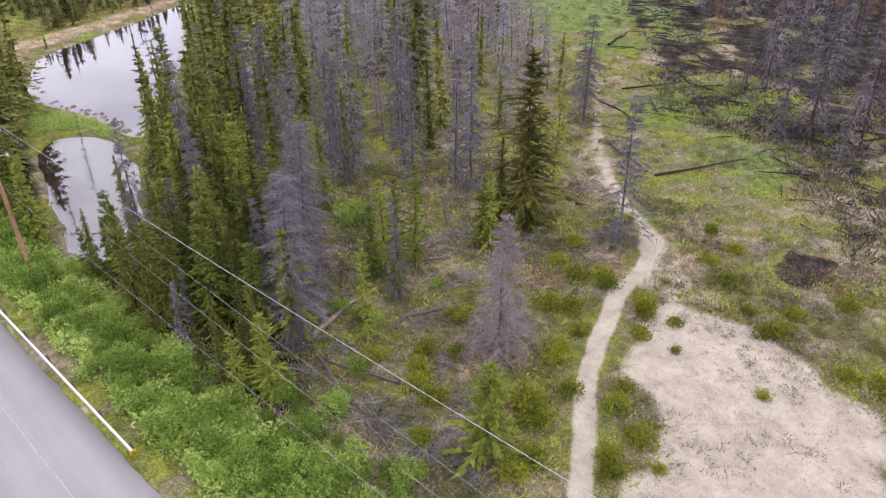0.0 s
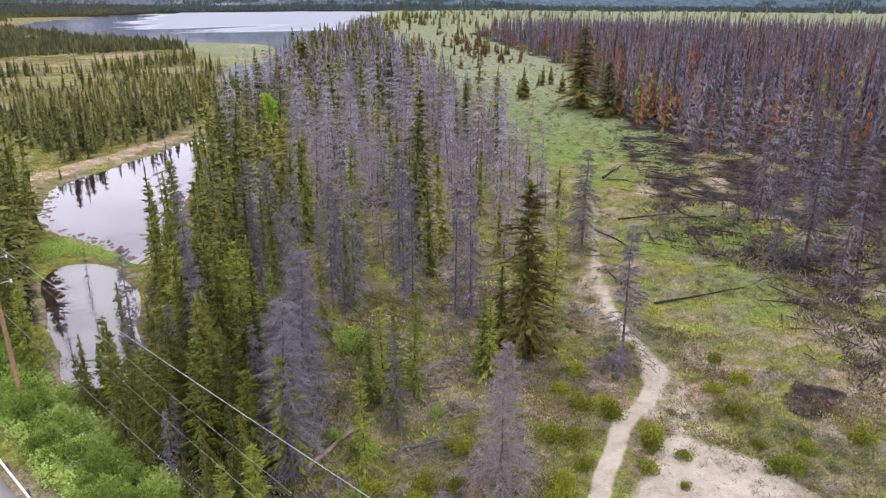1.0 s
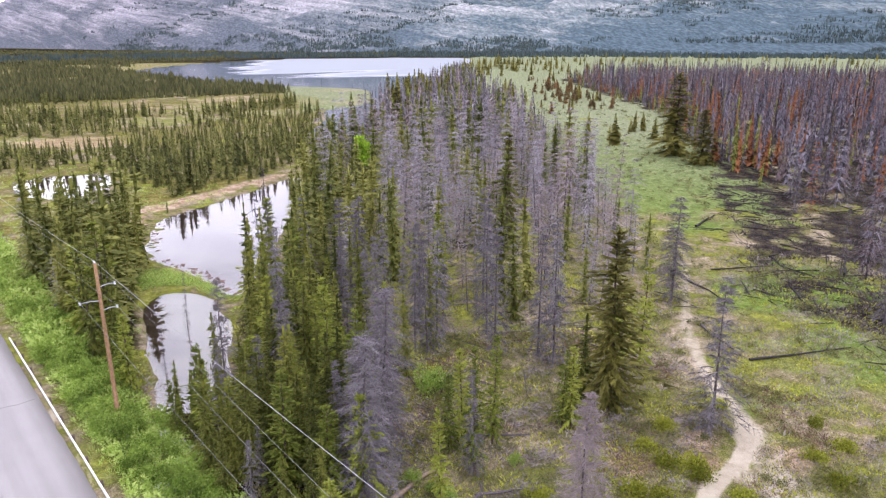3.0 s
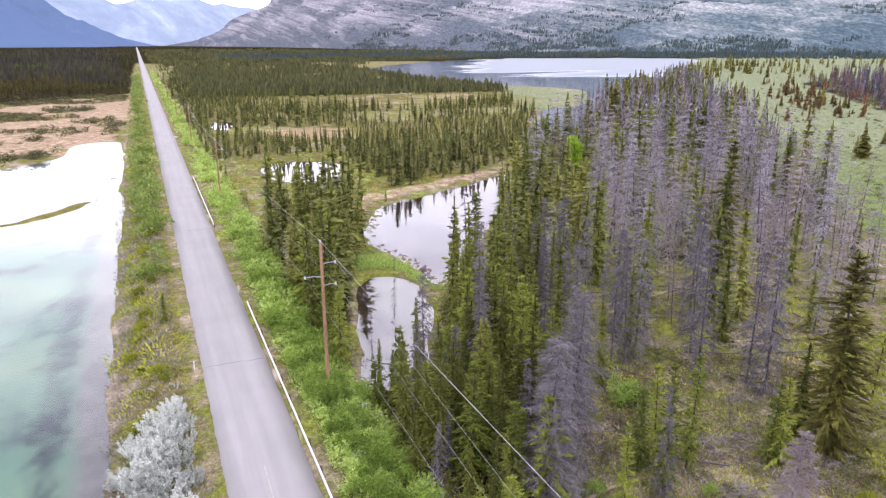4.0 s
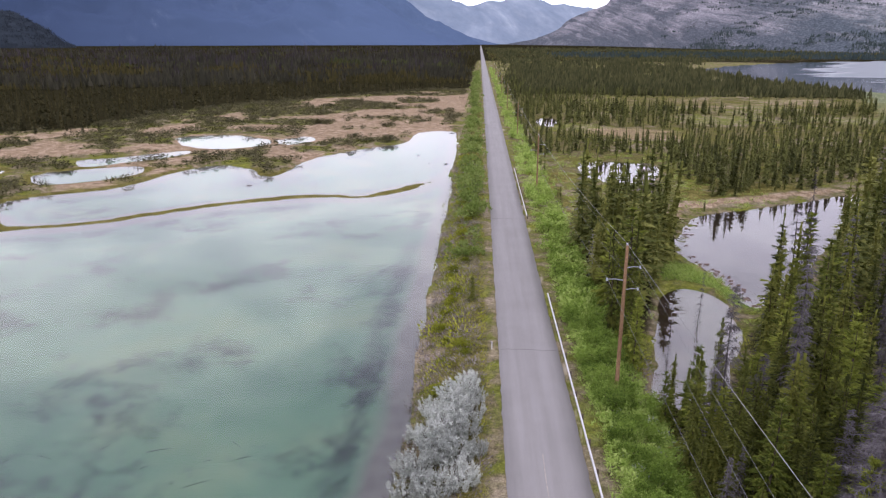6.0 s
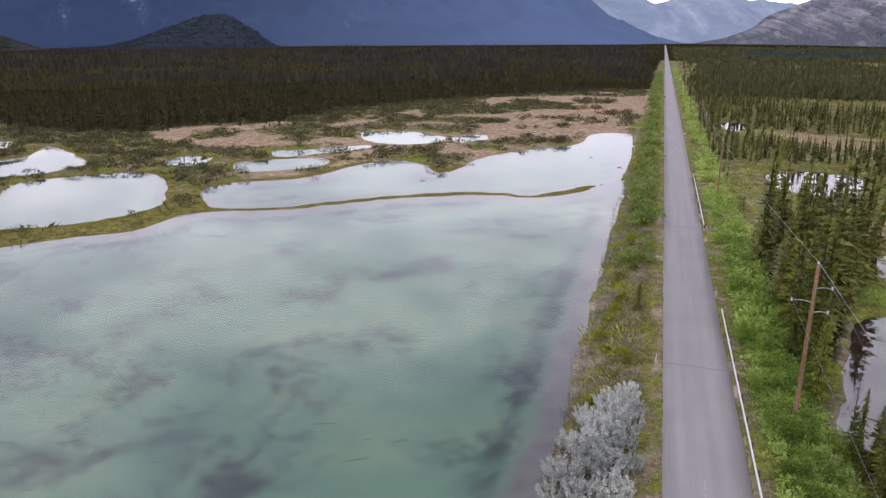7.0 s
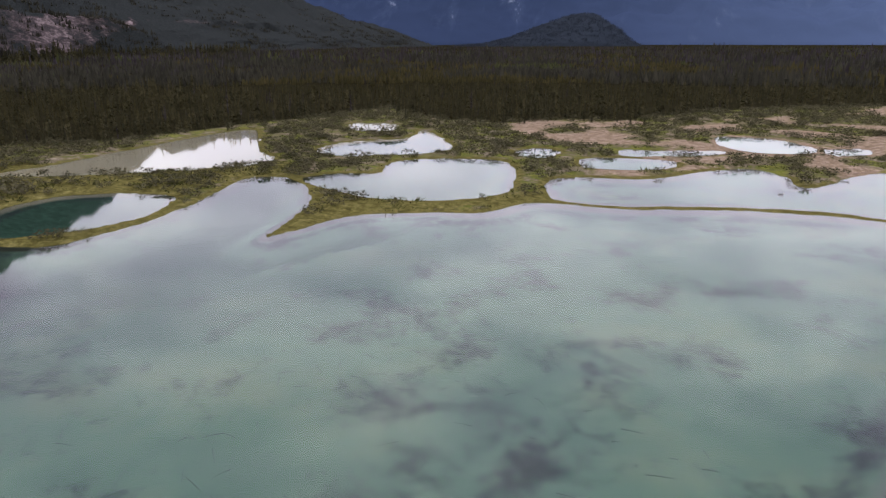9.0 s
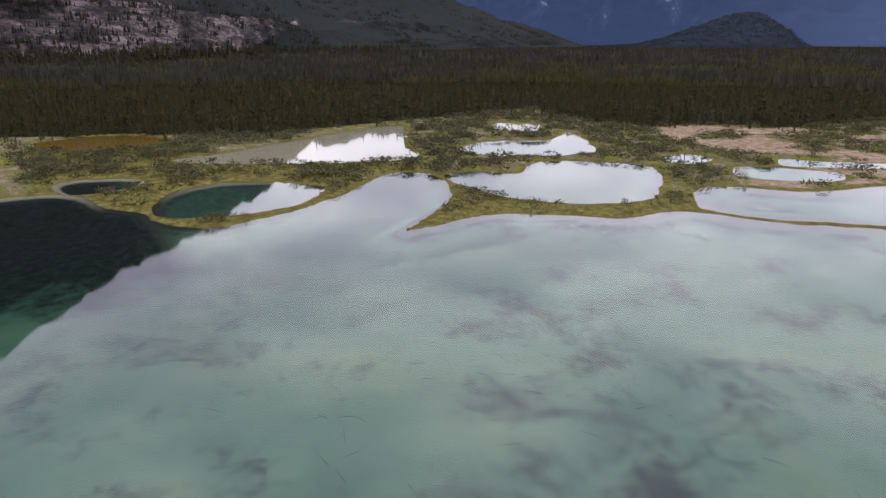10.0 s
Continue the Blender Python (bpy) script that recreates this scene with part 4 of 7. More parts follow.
def cliff_shape(A, D, x, y, z):
    """Steep broken face at the foot: ledges, buttresses and clefts."""
    edge = cliff_top(A)
    lift = np.clip((D - silhouette(A, CLIFF_FOOT)) / 60, 0, 1)
    z = np.maximum(z, -3 + edge * lift * 0.9 * np.clip((-63 - A) / 7, 0, 1)) + 6 * vnoise(A * 17, D, 22, 4) * lift
    step = 9.0
    low = np.floor(z / step) * step
    ledge = low + step * np.clip((z - low) / step * 1.9 - 0.45, 0, 1)
    face = lift * np.clip((edge + 20 - z) / 20, 0, 1)
    z = z + (ledge - z) * 0.8 * face
    push = (34 * vnoise(A * 17, z * 1.6, 46, 5) - 16 * np.abs(vnoise(A * 17, z, 17, 3))) * face
    return x + push * np.sin(np.radians(A)), y + push * np.cos(np.radians(A)), z


def cliff_tone(A, T, x, y, z):
    edge = cliff_top(A) + 14 * vnoise(x, y, 70, 3)
    low = silhouette(A, [(-150, 2), (-72, 2), (-67.5, 58), (-63, 68), (-50, 80)])
    rocky = np.clip((z - low) / 9, 0, 1) * np.clip((edge - z) / 9, 0, 1) * np.clip((-58 - A) / 4, 0.0, 1) * np.where(A > -71, 0.75 + 0.5 * vnoise(x, y, 90, 2), 1.0)
    return 0.02 + 0.56 * rocky + 0.10 * vnoise(x, y, 60, 3)


CLIFF_FOOT = [(-150, 900), (-85, 960), (-77, 1080), (-66, 1750), (-56, 2400), (-50, 3000), (-45.5, 3300)]
mountain("mountain_cliff", "pale broken rock cliff under dark wooded mountainside", -150, -45.5, 480, CLIFF_FOOT,
         [(-150, 2300), (-85, 2500), (-60, 3200), (-45.5, 3800)], [(-150, 800), (-100, 960), (-91.5, 940), (-85, 780), (-76, 640), (-70, 480), (-64, 350), (-58, 255), (-54, 170), (-50, 90), (-47, 30), (-45.5, -6)], M_CLIFF, 84, 70,
         cliff_tone, 0.9, cliff_shape, 2.2)
mountain("mountain_behind", "wooded mountainside closing the valley", 118, 216, 80, [(118, 1800), (216, 1800)], [(118, 4300), (216, 3500)],
         [(118, 1100), (170, 500), (216, 800)], M_SLOPE, 24, 90)


# ------------------------------------------------------------------ road
def build_road():
    ys = np.concatenate([np.arange(-60, 260, 1.0), np.geomspace(260, 3600, 60)])
    jag = np.random.default_rng(3)
    L = 2.32 + 0.07 * vnoise(ys, ys * 0, 3.0, 3) + 0.03 * jag.standard_normal(len(ys))
    R = 8.28 + 0.07 * vnoise(ys, ys * 0 + 50, 3.0, 3) + 0.03 * jag.standard_normal(len(ys))
    cols = []
    for k, (f, z) in enumerate(((0.0, -0.14), (0.0, -0.01), (0.25, 0.02), (0.5, 0.045), (0.75, 0.02), (1.0, -0.01), (1.0, -0.14))):
        cols.append(np.column_stack([L + (R - L) * f, ys, np.full(len(ys), z)]))
    n = len(ys)
    v = np.concatenate(cols)
    i = np.arange(len(v)).reshape(7, n)
    q = np.stack([i[:-1, :-1], i[1:, :-1], i[1:, 1:], i[:-1, 1:]], -1).reshape(-1, 4)
    road = tagged(new("road", mesh_np("road", v, q, None, M_ASPHALT)), "straight worn grey asphalt road on a low bank", "road", kind="structure")
    # the last trace of a centre line, and a sealed crack across both lanes
    ly = np.arange(-20, 47, 1.0)
    lx = 5.15 + 0.02 * np.sin(ly)
    v = np.concatenate([np.column_stack([lx - 0.035, ly, np.full(len(ly), 0.049)]), np.column_stack([lx + 0.035, ly, np.full(len(ly), 0.049)])])
    i = np.arange(len(v)).reshape(2, len(ly))
    part("centre_line", mesh_np("centre_line", v, np.stack([i[0, :-1], i[1, :-1], i[1, 1:], i[0, 1:]], -1), None, M_LINE), road, "faded yellowish centre line")
    for y0, wig in ((64.5, 1.0), (118.0, 2.0)):
        cx = np.linspace(2.6, 8.0, 26)
        cy = y0 + 0.35 * vnoise(cx, cx * 0 + wig, 1.4, 3)
        cz = 0.049 - 0.055 * np.abs(cx - 5.3) / 2.96 + 0.002
        v = np.concatenate([np.column_stack([cx, cy - 0.04, cz]), np.column_stack([cx, cy + 0.04, cz])])
        i = np.arange(len(v)).reshape(2, len(cx))
        part("crack_seal", mesh_np("crack_seal", v, np.stack([i[0, :-1], i[0, 1:], i[1, 1:], i[1, :-1]], -1), None, M_TAR), road, "dark sealed crack")


build_road()


# ------------------------------------------------------------------ trees: shapes
def limb_frame(rng, h, spread, whorls, per, base, power, ragged, droop, lift, gaps=0.0):
    """Roots, bearings and reaches of a conifer's limbs, and the place on limb i at the share u of its reach."""
    s = np.linspace(base, 0.965, whorls) + rng.uniform(-0.4, 0.4, whorls) / whorls
    S = np.repeat(s, per) + rng.normal(0, 0.006, whorls * per)
    N = len(S)
    a = np.tile(np.arange(per) * 2 * math.pi / per, whorls) + np.repeat(rng.uniform(0, 6.28, whorls), per) + rng.normal(0, 0.35, N)
    tier = np.repeat(rng.uniform(1 - ragged, 1 + 0.5 * ragged, whorls), per)
    lobe = 1 + 0.25 * np.sin(a * 2 + S * 11)
    r = spread * np.clip((1 - S) / (1 - base), 0.02, 1) ** power * tier * lobe * rng.uniform(1 - ragged, 1.15, N) + 0.10
    keep = rng.random(N) > gaps
    S, a, r = S[keep], a[keep], r[keep]
    out = np.column_stack([np.cos(a), np.sin(a), np.zeros(len(a))])
    rise = lift + 0.75 * S
    sag = droop * (1.15 - 0.7 * S)

    def at(i, u):
        p = out[i] * (r[i] * u)[:, None]
        p[:, 2] = S[i] * h + r[i] * (rise[i] * u - sag[i] * u * u)
        return p
    return S, a, r, out, at


def limbs(rng, h, spread, whorls, per, twigs, thick, base=0.06, power=0.8, ragged=0.45, droop=0.7, lift=-0.25, twig=0.34, hang=0.45, gaps=0.1, bones=True):
    """Crown of a dead conifer: arching bare limbs, each with a haze of fine twigs."""
    S, a, r, out, at = limb_frame(rng, h, spread, whorls, per, base, power, ragged, droop, lift, gaps)
    N = len(S)
    i = np.arange(N)
    side = np.column_stack([-np.sin(a), np.cos(a), rng.normal(0, 0.5, N)])
    pieces = []
    for u0, u1 in ((0.0, 0.35), (0.35, 0.7), (0.7, 1.0)) if bones else ((0.0, 1.0),):
        p0, p1 = at(i, np.full(N, u0)), at(i, np.full(N, u1))
        w0, w1 = thick * (1.15 - u0), thick * (1.15 - u1)
        v = np.stack([p0 - side * w0 / 2, p0 + side * w0 / 2, p1 + side * w1 / 2, p1 - side * w1 / 2], 1).reshape(-1, 3)
        pieces.append(tris((v, np.arange(4 * N).reshape(N, 4))))
    k = np.repeat(i, twigs)
    M = len(k)
    u = rng.uniform(0.05, 1.0, M) ** 0.6
    way = unit(out[k] * 0.55 + np.column_stack([-np.sin(a[k]), np.cos(a[k]), np.zeros(M)]) * rng.normal(0, 0.75, (M, 1)) + rng.normal(0, 0.3, (M, 3)) + np.array([0, 0, -hang]))
    cross = unit(np.cross(way, rng.normal(0, 1, (M, 3))))
    pieces.append(spikes(at(k, u), way, cross, (twig * rng.uniform(0.4, 1.3, M)) * (0.55 + 0.45 * np.minimum(r[k], 1.4)), thick * 0.62 * rng.uniform(0.7, 1.4, M)))
    return join(pieces)


def needled(rng, h, spread, whorls, per, clumps, leaf, wide=0.4, base=0.05, power=0.85, ragged=0.3, droop=0.45, lift=-0.2, gaps=0.0, fat=False):
    """Crown of a living conifer: arching limbs set with many small drooping sprays of needles."""
    S, a, r, out, at = limb_frame(rng, h, spread, whorls, per, base, power, ragged, droop, lift, gaps)
    k = np.repeat(np.arange(len(S)), clumps)
    M = len(k)
    u = np.tile((np.arange(clumps) + 0.3) / clumps, len(S)) * 0.9 + rng.uniform(0, 0.1, M)
    swing = rng.normal(0, 0.6, (M, 1)) * (1.2 - u)[:, None]
    way = unit(out[k] * 0.8 + np.column_stack([-np.sin(a[k]), np.cos(a[k]), np.zeros(M)]) * swing + rng.normal(0, 0.16, (M, 3)) + np.column_stack([np.zeros((M, 2)), 0.75 * S[k] - 0.45]))
    cross = unit(np.cross(way, np.array([0, 0, 1.0])) + rng.normal(0, 0.35, (M, 3)))
    ln = (leaf + 0.16 * r[k]) * rng.uniform(0.65, 1.3, M)
    make = kites if fat else spikes
    crown = tris(make(at(k, u), way, cross, ln, ln * wide * rng.uniform(0.7, 1.3, M)))
    tip = tris(kites(np.array([[0, 0, h * 0.92]] * 3), np.array([[0, 0, 1.0]] * 3), np.array([[1.0, 0, 0], [0, 1.0, 0], [0.7, 0.7, 0]]), [h * 0.08] * 3, [0.16] * 3))
    return join([crown, tip])


def spire(rng, h, spread, tiers, per, base=0.03, overlap=1.5, slim=0.8, ragged=0.3):
    """A conifer seen from far off: ragged tiers of drooping boughs round a point."""
    s = base + (0.95 - base) * np.linspace(0, 1, tiers) ** 0.95
    step = (0.95 - base) / tiers * h
    S = np.repeat(s, per) + rng.normal(0, 0.25 / tiers, tiers * per)
    N = len(S)
    a = np.tile(np.arange(per) * 2 * math.pi / per, tiers) + np.repeat(rng.uniform(0, 6.28, tiers), per) + rng.normal(0, 0.3, N)
    r = spread * np.clip(1 - S, 0.02, 1) ** 0.85 * np.repeat(rng.uniform(1 - ragged, 1.1, tiers), per) * rng.uniform(1 - ragged, 1.25, N) + 0.07
    drop = step * overlap * rng.uniform(0.6, 1.2, N) * (1.1 - 0.5 * S)
    root = np.column_stack([np.zeros(N), np.zeros(N), S * h + drop * 0.7])
    way = np.column_stack([np.cos(a) * r, np.sin(a) * r, -drop])
    ln = np.linalg.norm(way, axis=1)
    side = unit(np.column_stack([-np.sin(a), np.cos(a), rng.normal(0, 0.25, N)]))
    crown = spikes(root + unit(way) * 0.06, unit(way), side, ln * 1.05, ((2 * math.pi * r / per) * rng.uniform(0.9, 1.6, N) + 0.06) * slim)
    tip = tris(kites(np.array([[0, 0, h * 0.9]] * 2), np.array([[0, 0, 1.0]] * 2), np.array([[1.0, 0, 0], [0, 1.0, 0]]), [h * 0.1] * 2, [0.2] * 2))
    return join([crown, tip])


def stem(h, r, rng, sides=7, bend=0.15):
    z = np.linspace(-0.4, h, 7)
    p = np.column_stack([bend * vnoise(z, z * 0 + rng.random() * 90, h * 0.6, 1) * z / h, bend * vnoise(z, z * 0 + rng.random() * 90, h * 0.6, 1) * z / h, z])
    return p, r * np.clip(1.12 - z / h, 0.10, 1.3)


def leafy(rng, n, w, h, leaf, lobes=7, lobe=1.0, up=0.35, make=kites):
    """Leaves of a shrub in uneven rounded lobes."""
    c = np.column_stack([rng.uniform(-0.6, 0.6, lobes) * w, rng.uniform(-0.6, 0.6, lobes) * w, rng.uniform(0.32, 0.78, lobes) * h])
    rad = rng.uniform(0.22, 0.42, lobes) * w * lobe
    k = rng.integers(0, lobes, n)
    d = unit(rng.normal(0, 1, (n, 3)))
    root = c[k] + d * (rad[k] * rng.uniform(0.5, 1.0, n) ** 0.5)[:, None] * np.array([1, 1, 0.9 if lobe == 1.0 else 1.3])
    root[:, 2] = np.maximum(root[:, 2], 0.04)
    way = unit(d + rng.normal(0, 0.6, (n, 3)) + np.array([0, 0, up]))
    side = unit(np.cross(way, rng.normal(0, 1, (n, 3))))
    return make(root, way, side, leaf * rng.uniform(0.7, 1.4, n), leaf * 0.62 * rng.uniform(0.7, 1.3, n))


def plumes(rng, n, w, h, leaf, stems=46):
    """Leaves of a willow along many upright wands."""
    a, d = rng.uniform(0, 6.28, stems), rng.random(stems) ** 0.5
    foot = np.column_stack([np.cos(a) * d * w * 0.75, np.sin(a) * d * w * 0.75, np.zeros(stems)])
    tall = h * (1.05 - 0.45 * d ** 2) * rng.uniform(0.75, 1.1, stems)
    lean = np.column_stack([np.cos(a) * d * 0.45, np.sin(a) * d * 0.45, np.ones(stems)]) + rng.normal(0, 0.1, (stems, 3))
    k, u = rng.integers(0, stems, n), rng.random(n) ** 0.7
    root = foot[k] + lean[k] * (tall[k] * u)[:, None] * np.array([1, 1, 0.85]) + rng.normal(0, 0.05, (n, 3))
    root[:, 2] = np.maximum(root[:, 2], 0.05)
    way = unit(rng.normal(0, 0.75, (n, 3)) + np.array([0, 0, 0.9]))
    return spikes(root, way, unit(np.cross(way, rng.normal(0, 1, (n, 3)))), leaf * rng.uniform(0.7, 1.4, n), leaf * 0.5 * rng.uniform(0.7, 1.3, n))


def tuft(rng, n, w, h, thin=0.45):
    a = rng.uniform(0, 2 * math.pi, n)
    root = np.column_stack([np.cos(a), np.sin(a), a * 0 - 0.05]) * np.array([w, w, 1]) * rng.uniform(0, 1, (n, 1)) ** 0.5
    way = unit(np.column_stack([np.cos(a) * 0.55, np.sin(a) * 0.55, rng.uniform(0.5, 1.2, n)]))
    side = unit(np.cross(way, rng.normal(0, 1, (n, 3))))
    return spikes(root, way, side, h * rng.uniform(0.6, 1.3, n), h * thin * rng.uniform(0.6, 1.4, n))


def scattered(poly, gap, rng, keep=1.0, box_=None):
    """Points in a plan, about gap metres apart."""
    lo, hi = poly.min(0), poly.max(0)
    if box_:
        lo, hi = np.maximum(lo, box_[:2]), np.minimum(hi, box_[2:])
    gx, gy = np.meshgrid(np.arange(lo[0], hi[0], gap), np.arange(lo[1], hi[1], gap))
    x = gx.ravel() + rng.uniform(-0.55, 0.55, gx.size) * gap
    y = gy.ravel() + rng.uniform(-0.55, 0.55, gx.size) * gap
    ok = (inside(poly, x, y, 1.0) > 0) & (rng.random(x.size) < keep)
    return x[ok], y[ok]


def fan(poly, n, az0, az1, r0, r1, rng):
    """Points in a plan that thin out with the distance from the road's start."""
    a = np.radians(rng.uniform(az0, az1, n))
    r = np.exp(rng.uniform(math.log(r0), math.log(r1), n))
    x, y = r * np.sin(a), r * np.cos(a)
    ok = inside(poly, x, y, 1.0) > 0
    return x[ok], y[ok]


def dry(x, y, margin=0.12):
    """Where the land stands clear of the water and of the road."""
    z = height(x, y)
    return (z > WATER + margin) & ((x < 1.0) | (x > 9.6)), z


def stuff(name, label, category, shapes, x, y, size, mat, rng, lean=0.03, wide=(0.85, 1.2), trunks=None):
    """One object of many plants: each takes one of the unit shapes at its own size, turn and tone."""
    if len(x) == 0:
        return None
    ok, zz = dry(x, y)
    x, y, size, zz = x[ok], y[ok], np.asarray(size)[ok], zz[ok]
    pick = rng.integers(0, len(shapes), len(x))
    tilt = rng.normal(0, lean, (2, len(x)))
    vs, qs, ts, count = [], [], [], 0
    for k, (v, q) in enumerate(shapes):
        m = np.where(pick == k)[0]
        if len(m) == 0:
            continue
        a = rng.uniform(0, 2 * math.pi, len(m))
        s = size[m][:, None]
        w = s * rng.uniform(*wide, (len(m), 1))
        c, sn = np.cos(a)[:, None], np.sin(a)[:, None]
        X = (v[None, :, 0] * c - v[None, :, 1] * sn) * w
        Y = (v[None, :, 0] * sn + v[None, :, 1] * c) * w
        Z = np.repeat(v[None, :, 2], len(m), 0) * s
        lx, ly = tilt[0, m][:, None], tilt[1, m][:, None]
        V = np.stack([X + lx * Z + x[m][:, None], Y + ly * Z + y[m][:, None], Z + zz[m][:, None]], -1)
        vs.append(V.reshape(-1, 3))
        off = (np.arange(len(m)) * len(v))[:, None, None] + count
        qs.append((q[None] + off).reshape(-1, q.shape[1]))
        ts.append(np.repeat(rng.random(len(m)), len(v)))
        count += len(m) * len(v)
    if trunks and len(x):
        root = np.repeat(np.column_stack([x, y, zz - 0.3]), 2, 0)
        way = unit(np.repeat(np.column_stack([tilt[0], tilt[1], np.ones(len(x))]), 2, 0))
        side = np.tile(np.array([[1.0, 0, 0], [0, 1.0, 0]]), (len(x), 1))
        tv, tq = spikes(root, way, side, np.repeat(size, 2) * 0.97 + 0.3, np.repeat(size, 2) * 0.019)
        tagged(new("bare_trunks", mesh_np("bare_trunks", tv, None, tq, trunks)), "dark bare trunks of the dead conifers", "trees", kind="stuff")
    faces = np.concatenate(qs)
    four = faces.shape[1] == 4
    me = mesh_np(name, np.concatenate(vs), faces if four else None, None if four else faces, mat, np.concatenate(ts))
    return tagged(new(name, me), label, category, kind="stuff")


G = np.random.default_rng(21)


def with_trunk(shape, width=0.035, top=0.9):
    """Adds a plain trunk to a unit-high shape, as two crossed slats."""
    t = kites(np.array([[0, 0, -0.04]] * 2), np.array([[0, 0, 1.0]] * 2), np.array([[1.0, 0, 0], [0, 1.0, 0]]), [top] * 2, [width] * 2)
    return join([tris(shape), tris(t)])


def unit_shapes(maker, n, h):
    out = []
    for _ in range(n):
        v, q = maker()
        out.append((v / h, q))
    return out


GREEN_MID = unit_shapes(lambda: join([spire(G, 11, 0.55, 5, 4), needled(G, 11, 1.7, 20, 7, 3, 0.44, 0.55, 0.03, 0.85, 0.35, 0.5, -0.25)]), 7, 11)
GREEN_FAR = unit_shapes(lambda: spire(G, 11, 1.6, 13, 6, 0.03, 1.4, 0.85, 0.4), 7, 11)
FOREST_FAR = unit_shapes(lambda: spire(G, 11, 1.6, 10, 5, 0.02, 1.4, 0.85, 0.4), 6, 11)
def stand(rng, trees, spread, thin=0.17):
    """A group of far conifers, each a four-sided ragged cone, at a unit height."""
    out = []
    for _ in range(trees):
        a = rng.uniform(0, 6.28) + np.arange(4) * math.pi / 2
        tall = rng.uniform(0.55, 1.1)
        r = thin * tall * rng.uniform(0.7, 1.3, 4)
        foot = np.append(rng.uniform(-spread, spread, 2), 0.0)
        top = foot + np.array([0, 0, tall])
        way = np.column_stack([np.cos(a) * r, np.sin(a) * r, -tall * rng.uniform(0.75, 1.0, 4)])
        low = top + way
        side = np.column_stack([-np.sin(a), np.cos(a), np.zeros(4)])
        v = np.stack([np.repeat(top[None], 4, 0), low + side * r[:, None] * 0.9, low - side * r[:, None] * 0.9], 1).reshape(-1, 3)
        out.append((v, np.arange(12).reshape(4, 3)))
    return join(out)


STANDS = [stand(G, 7, 1.35, 0.13) for _ in range(8)]
THIN_STANDS = [stand(G, 5, 1.3, 0.07) for _ in range(6)]
GREEN_TINY = unit_shapes(lambda: spire(G, 11, 1.8, 5, 4, 0.03, 1.6, 0.9), 6, 11)
DEAD_MID = [with_trunk(s, 0.009, 1.0) for s in unit_shapes(lambda: limbs(G, 12, 1.6, 16, 5, 6, 0.075, 0.06, 0.75, 0.45, 0.75, -0.2, 0.85, 0.55, 0.12, False), 8, 12)]
SNAG_MID = [with_trunk(s, 0.014, 1.0) for s in unit_shapes(lambda: limbs(G, 12, 0.9, 12, 4, 2, 0.045, 0.22, 0.6, 0.6, 0.6, -0.2, 0.55, 0.5, 0.3), 5, 12)]
RUST_MID = unit_shapes(lambda: needled(G, 12, 1.3, 16, 6, 2, 0.42, 0.5, 0.06, 0.8, 0.5, 0.5, -0.2, 0.2), 4, 12)
DEAD_FAR = [with_trunk(s, 0.009, 1.0) for s in unit_shapes(lambda: spire(G, 12, 1.5, 10, 5, 0.06, 1.4, 0.42, 0.5), 6, 12)]
SHRUB_FAR = unit_shapes(lambda: leafy(G, 56, 0.8, 0.8, 0.22, 7, make=spikes), 6, 1.0)
SHRUB_MID = unit_shapes(lambda: leafy(G, 80, 0.8, 1.0, 0.22, 8, make=spikes), 5, 1.0)
TUFTS = unit_shapes(lambda: tuft(G, 15, 0.7, 0.7, 0.14), 6, 1.0)
SEDGE = unit_shapes(lambda: tuft(G, 16, 1.1, 0.75, 0.22), 5, 1.0)
MATS = unit_shapes(lambda: tuft(G, 34, 1.2, 0.30, 0.34), 5, 1.0)


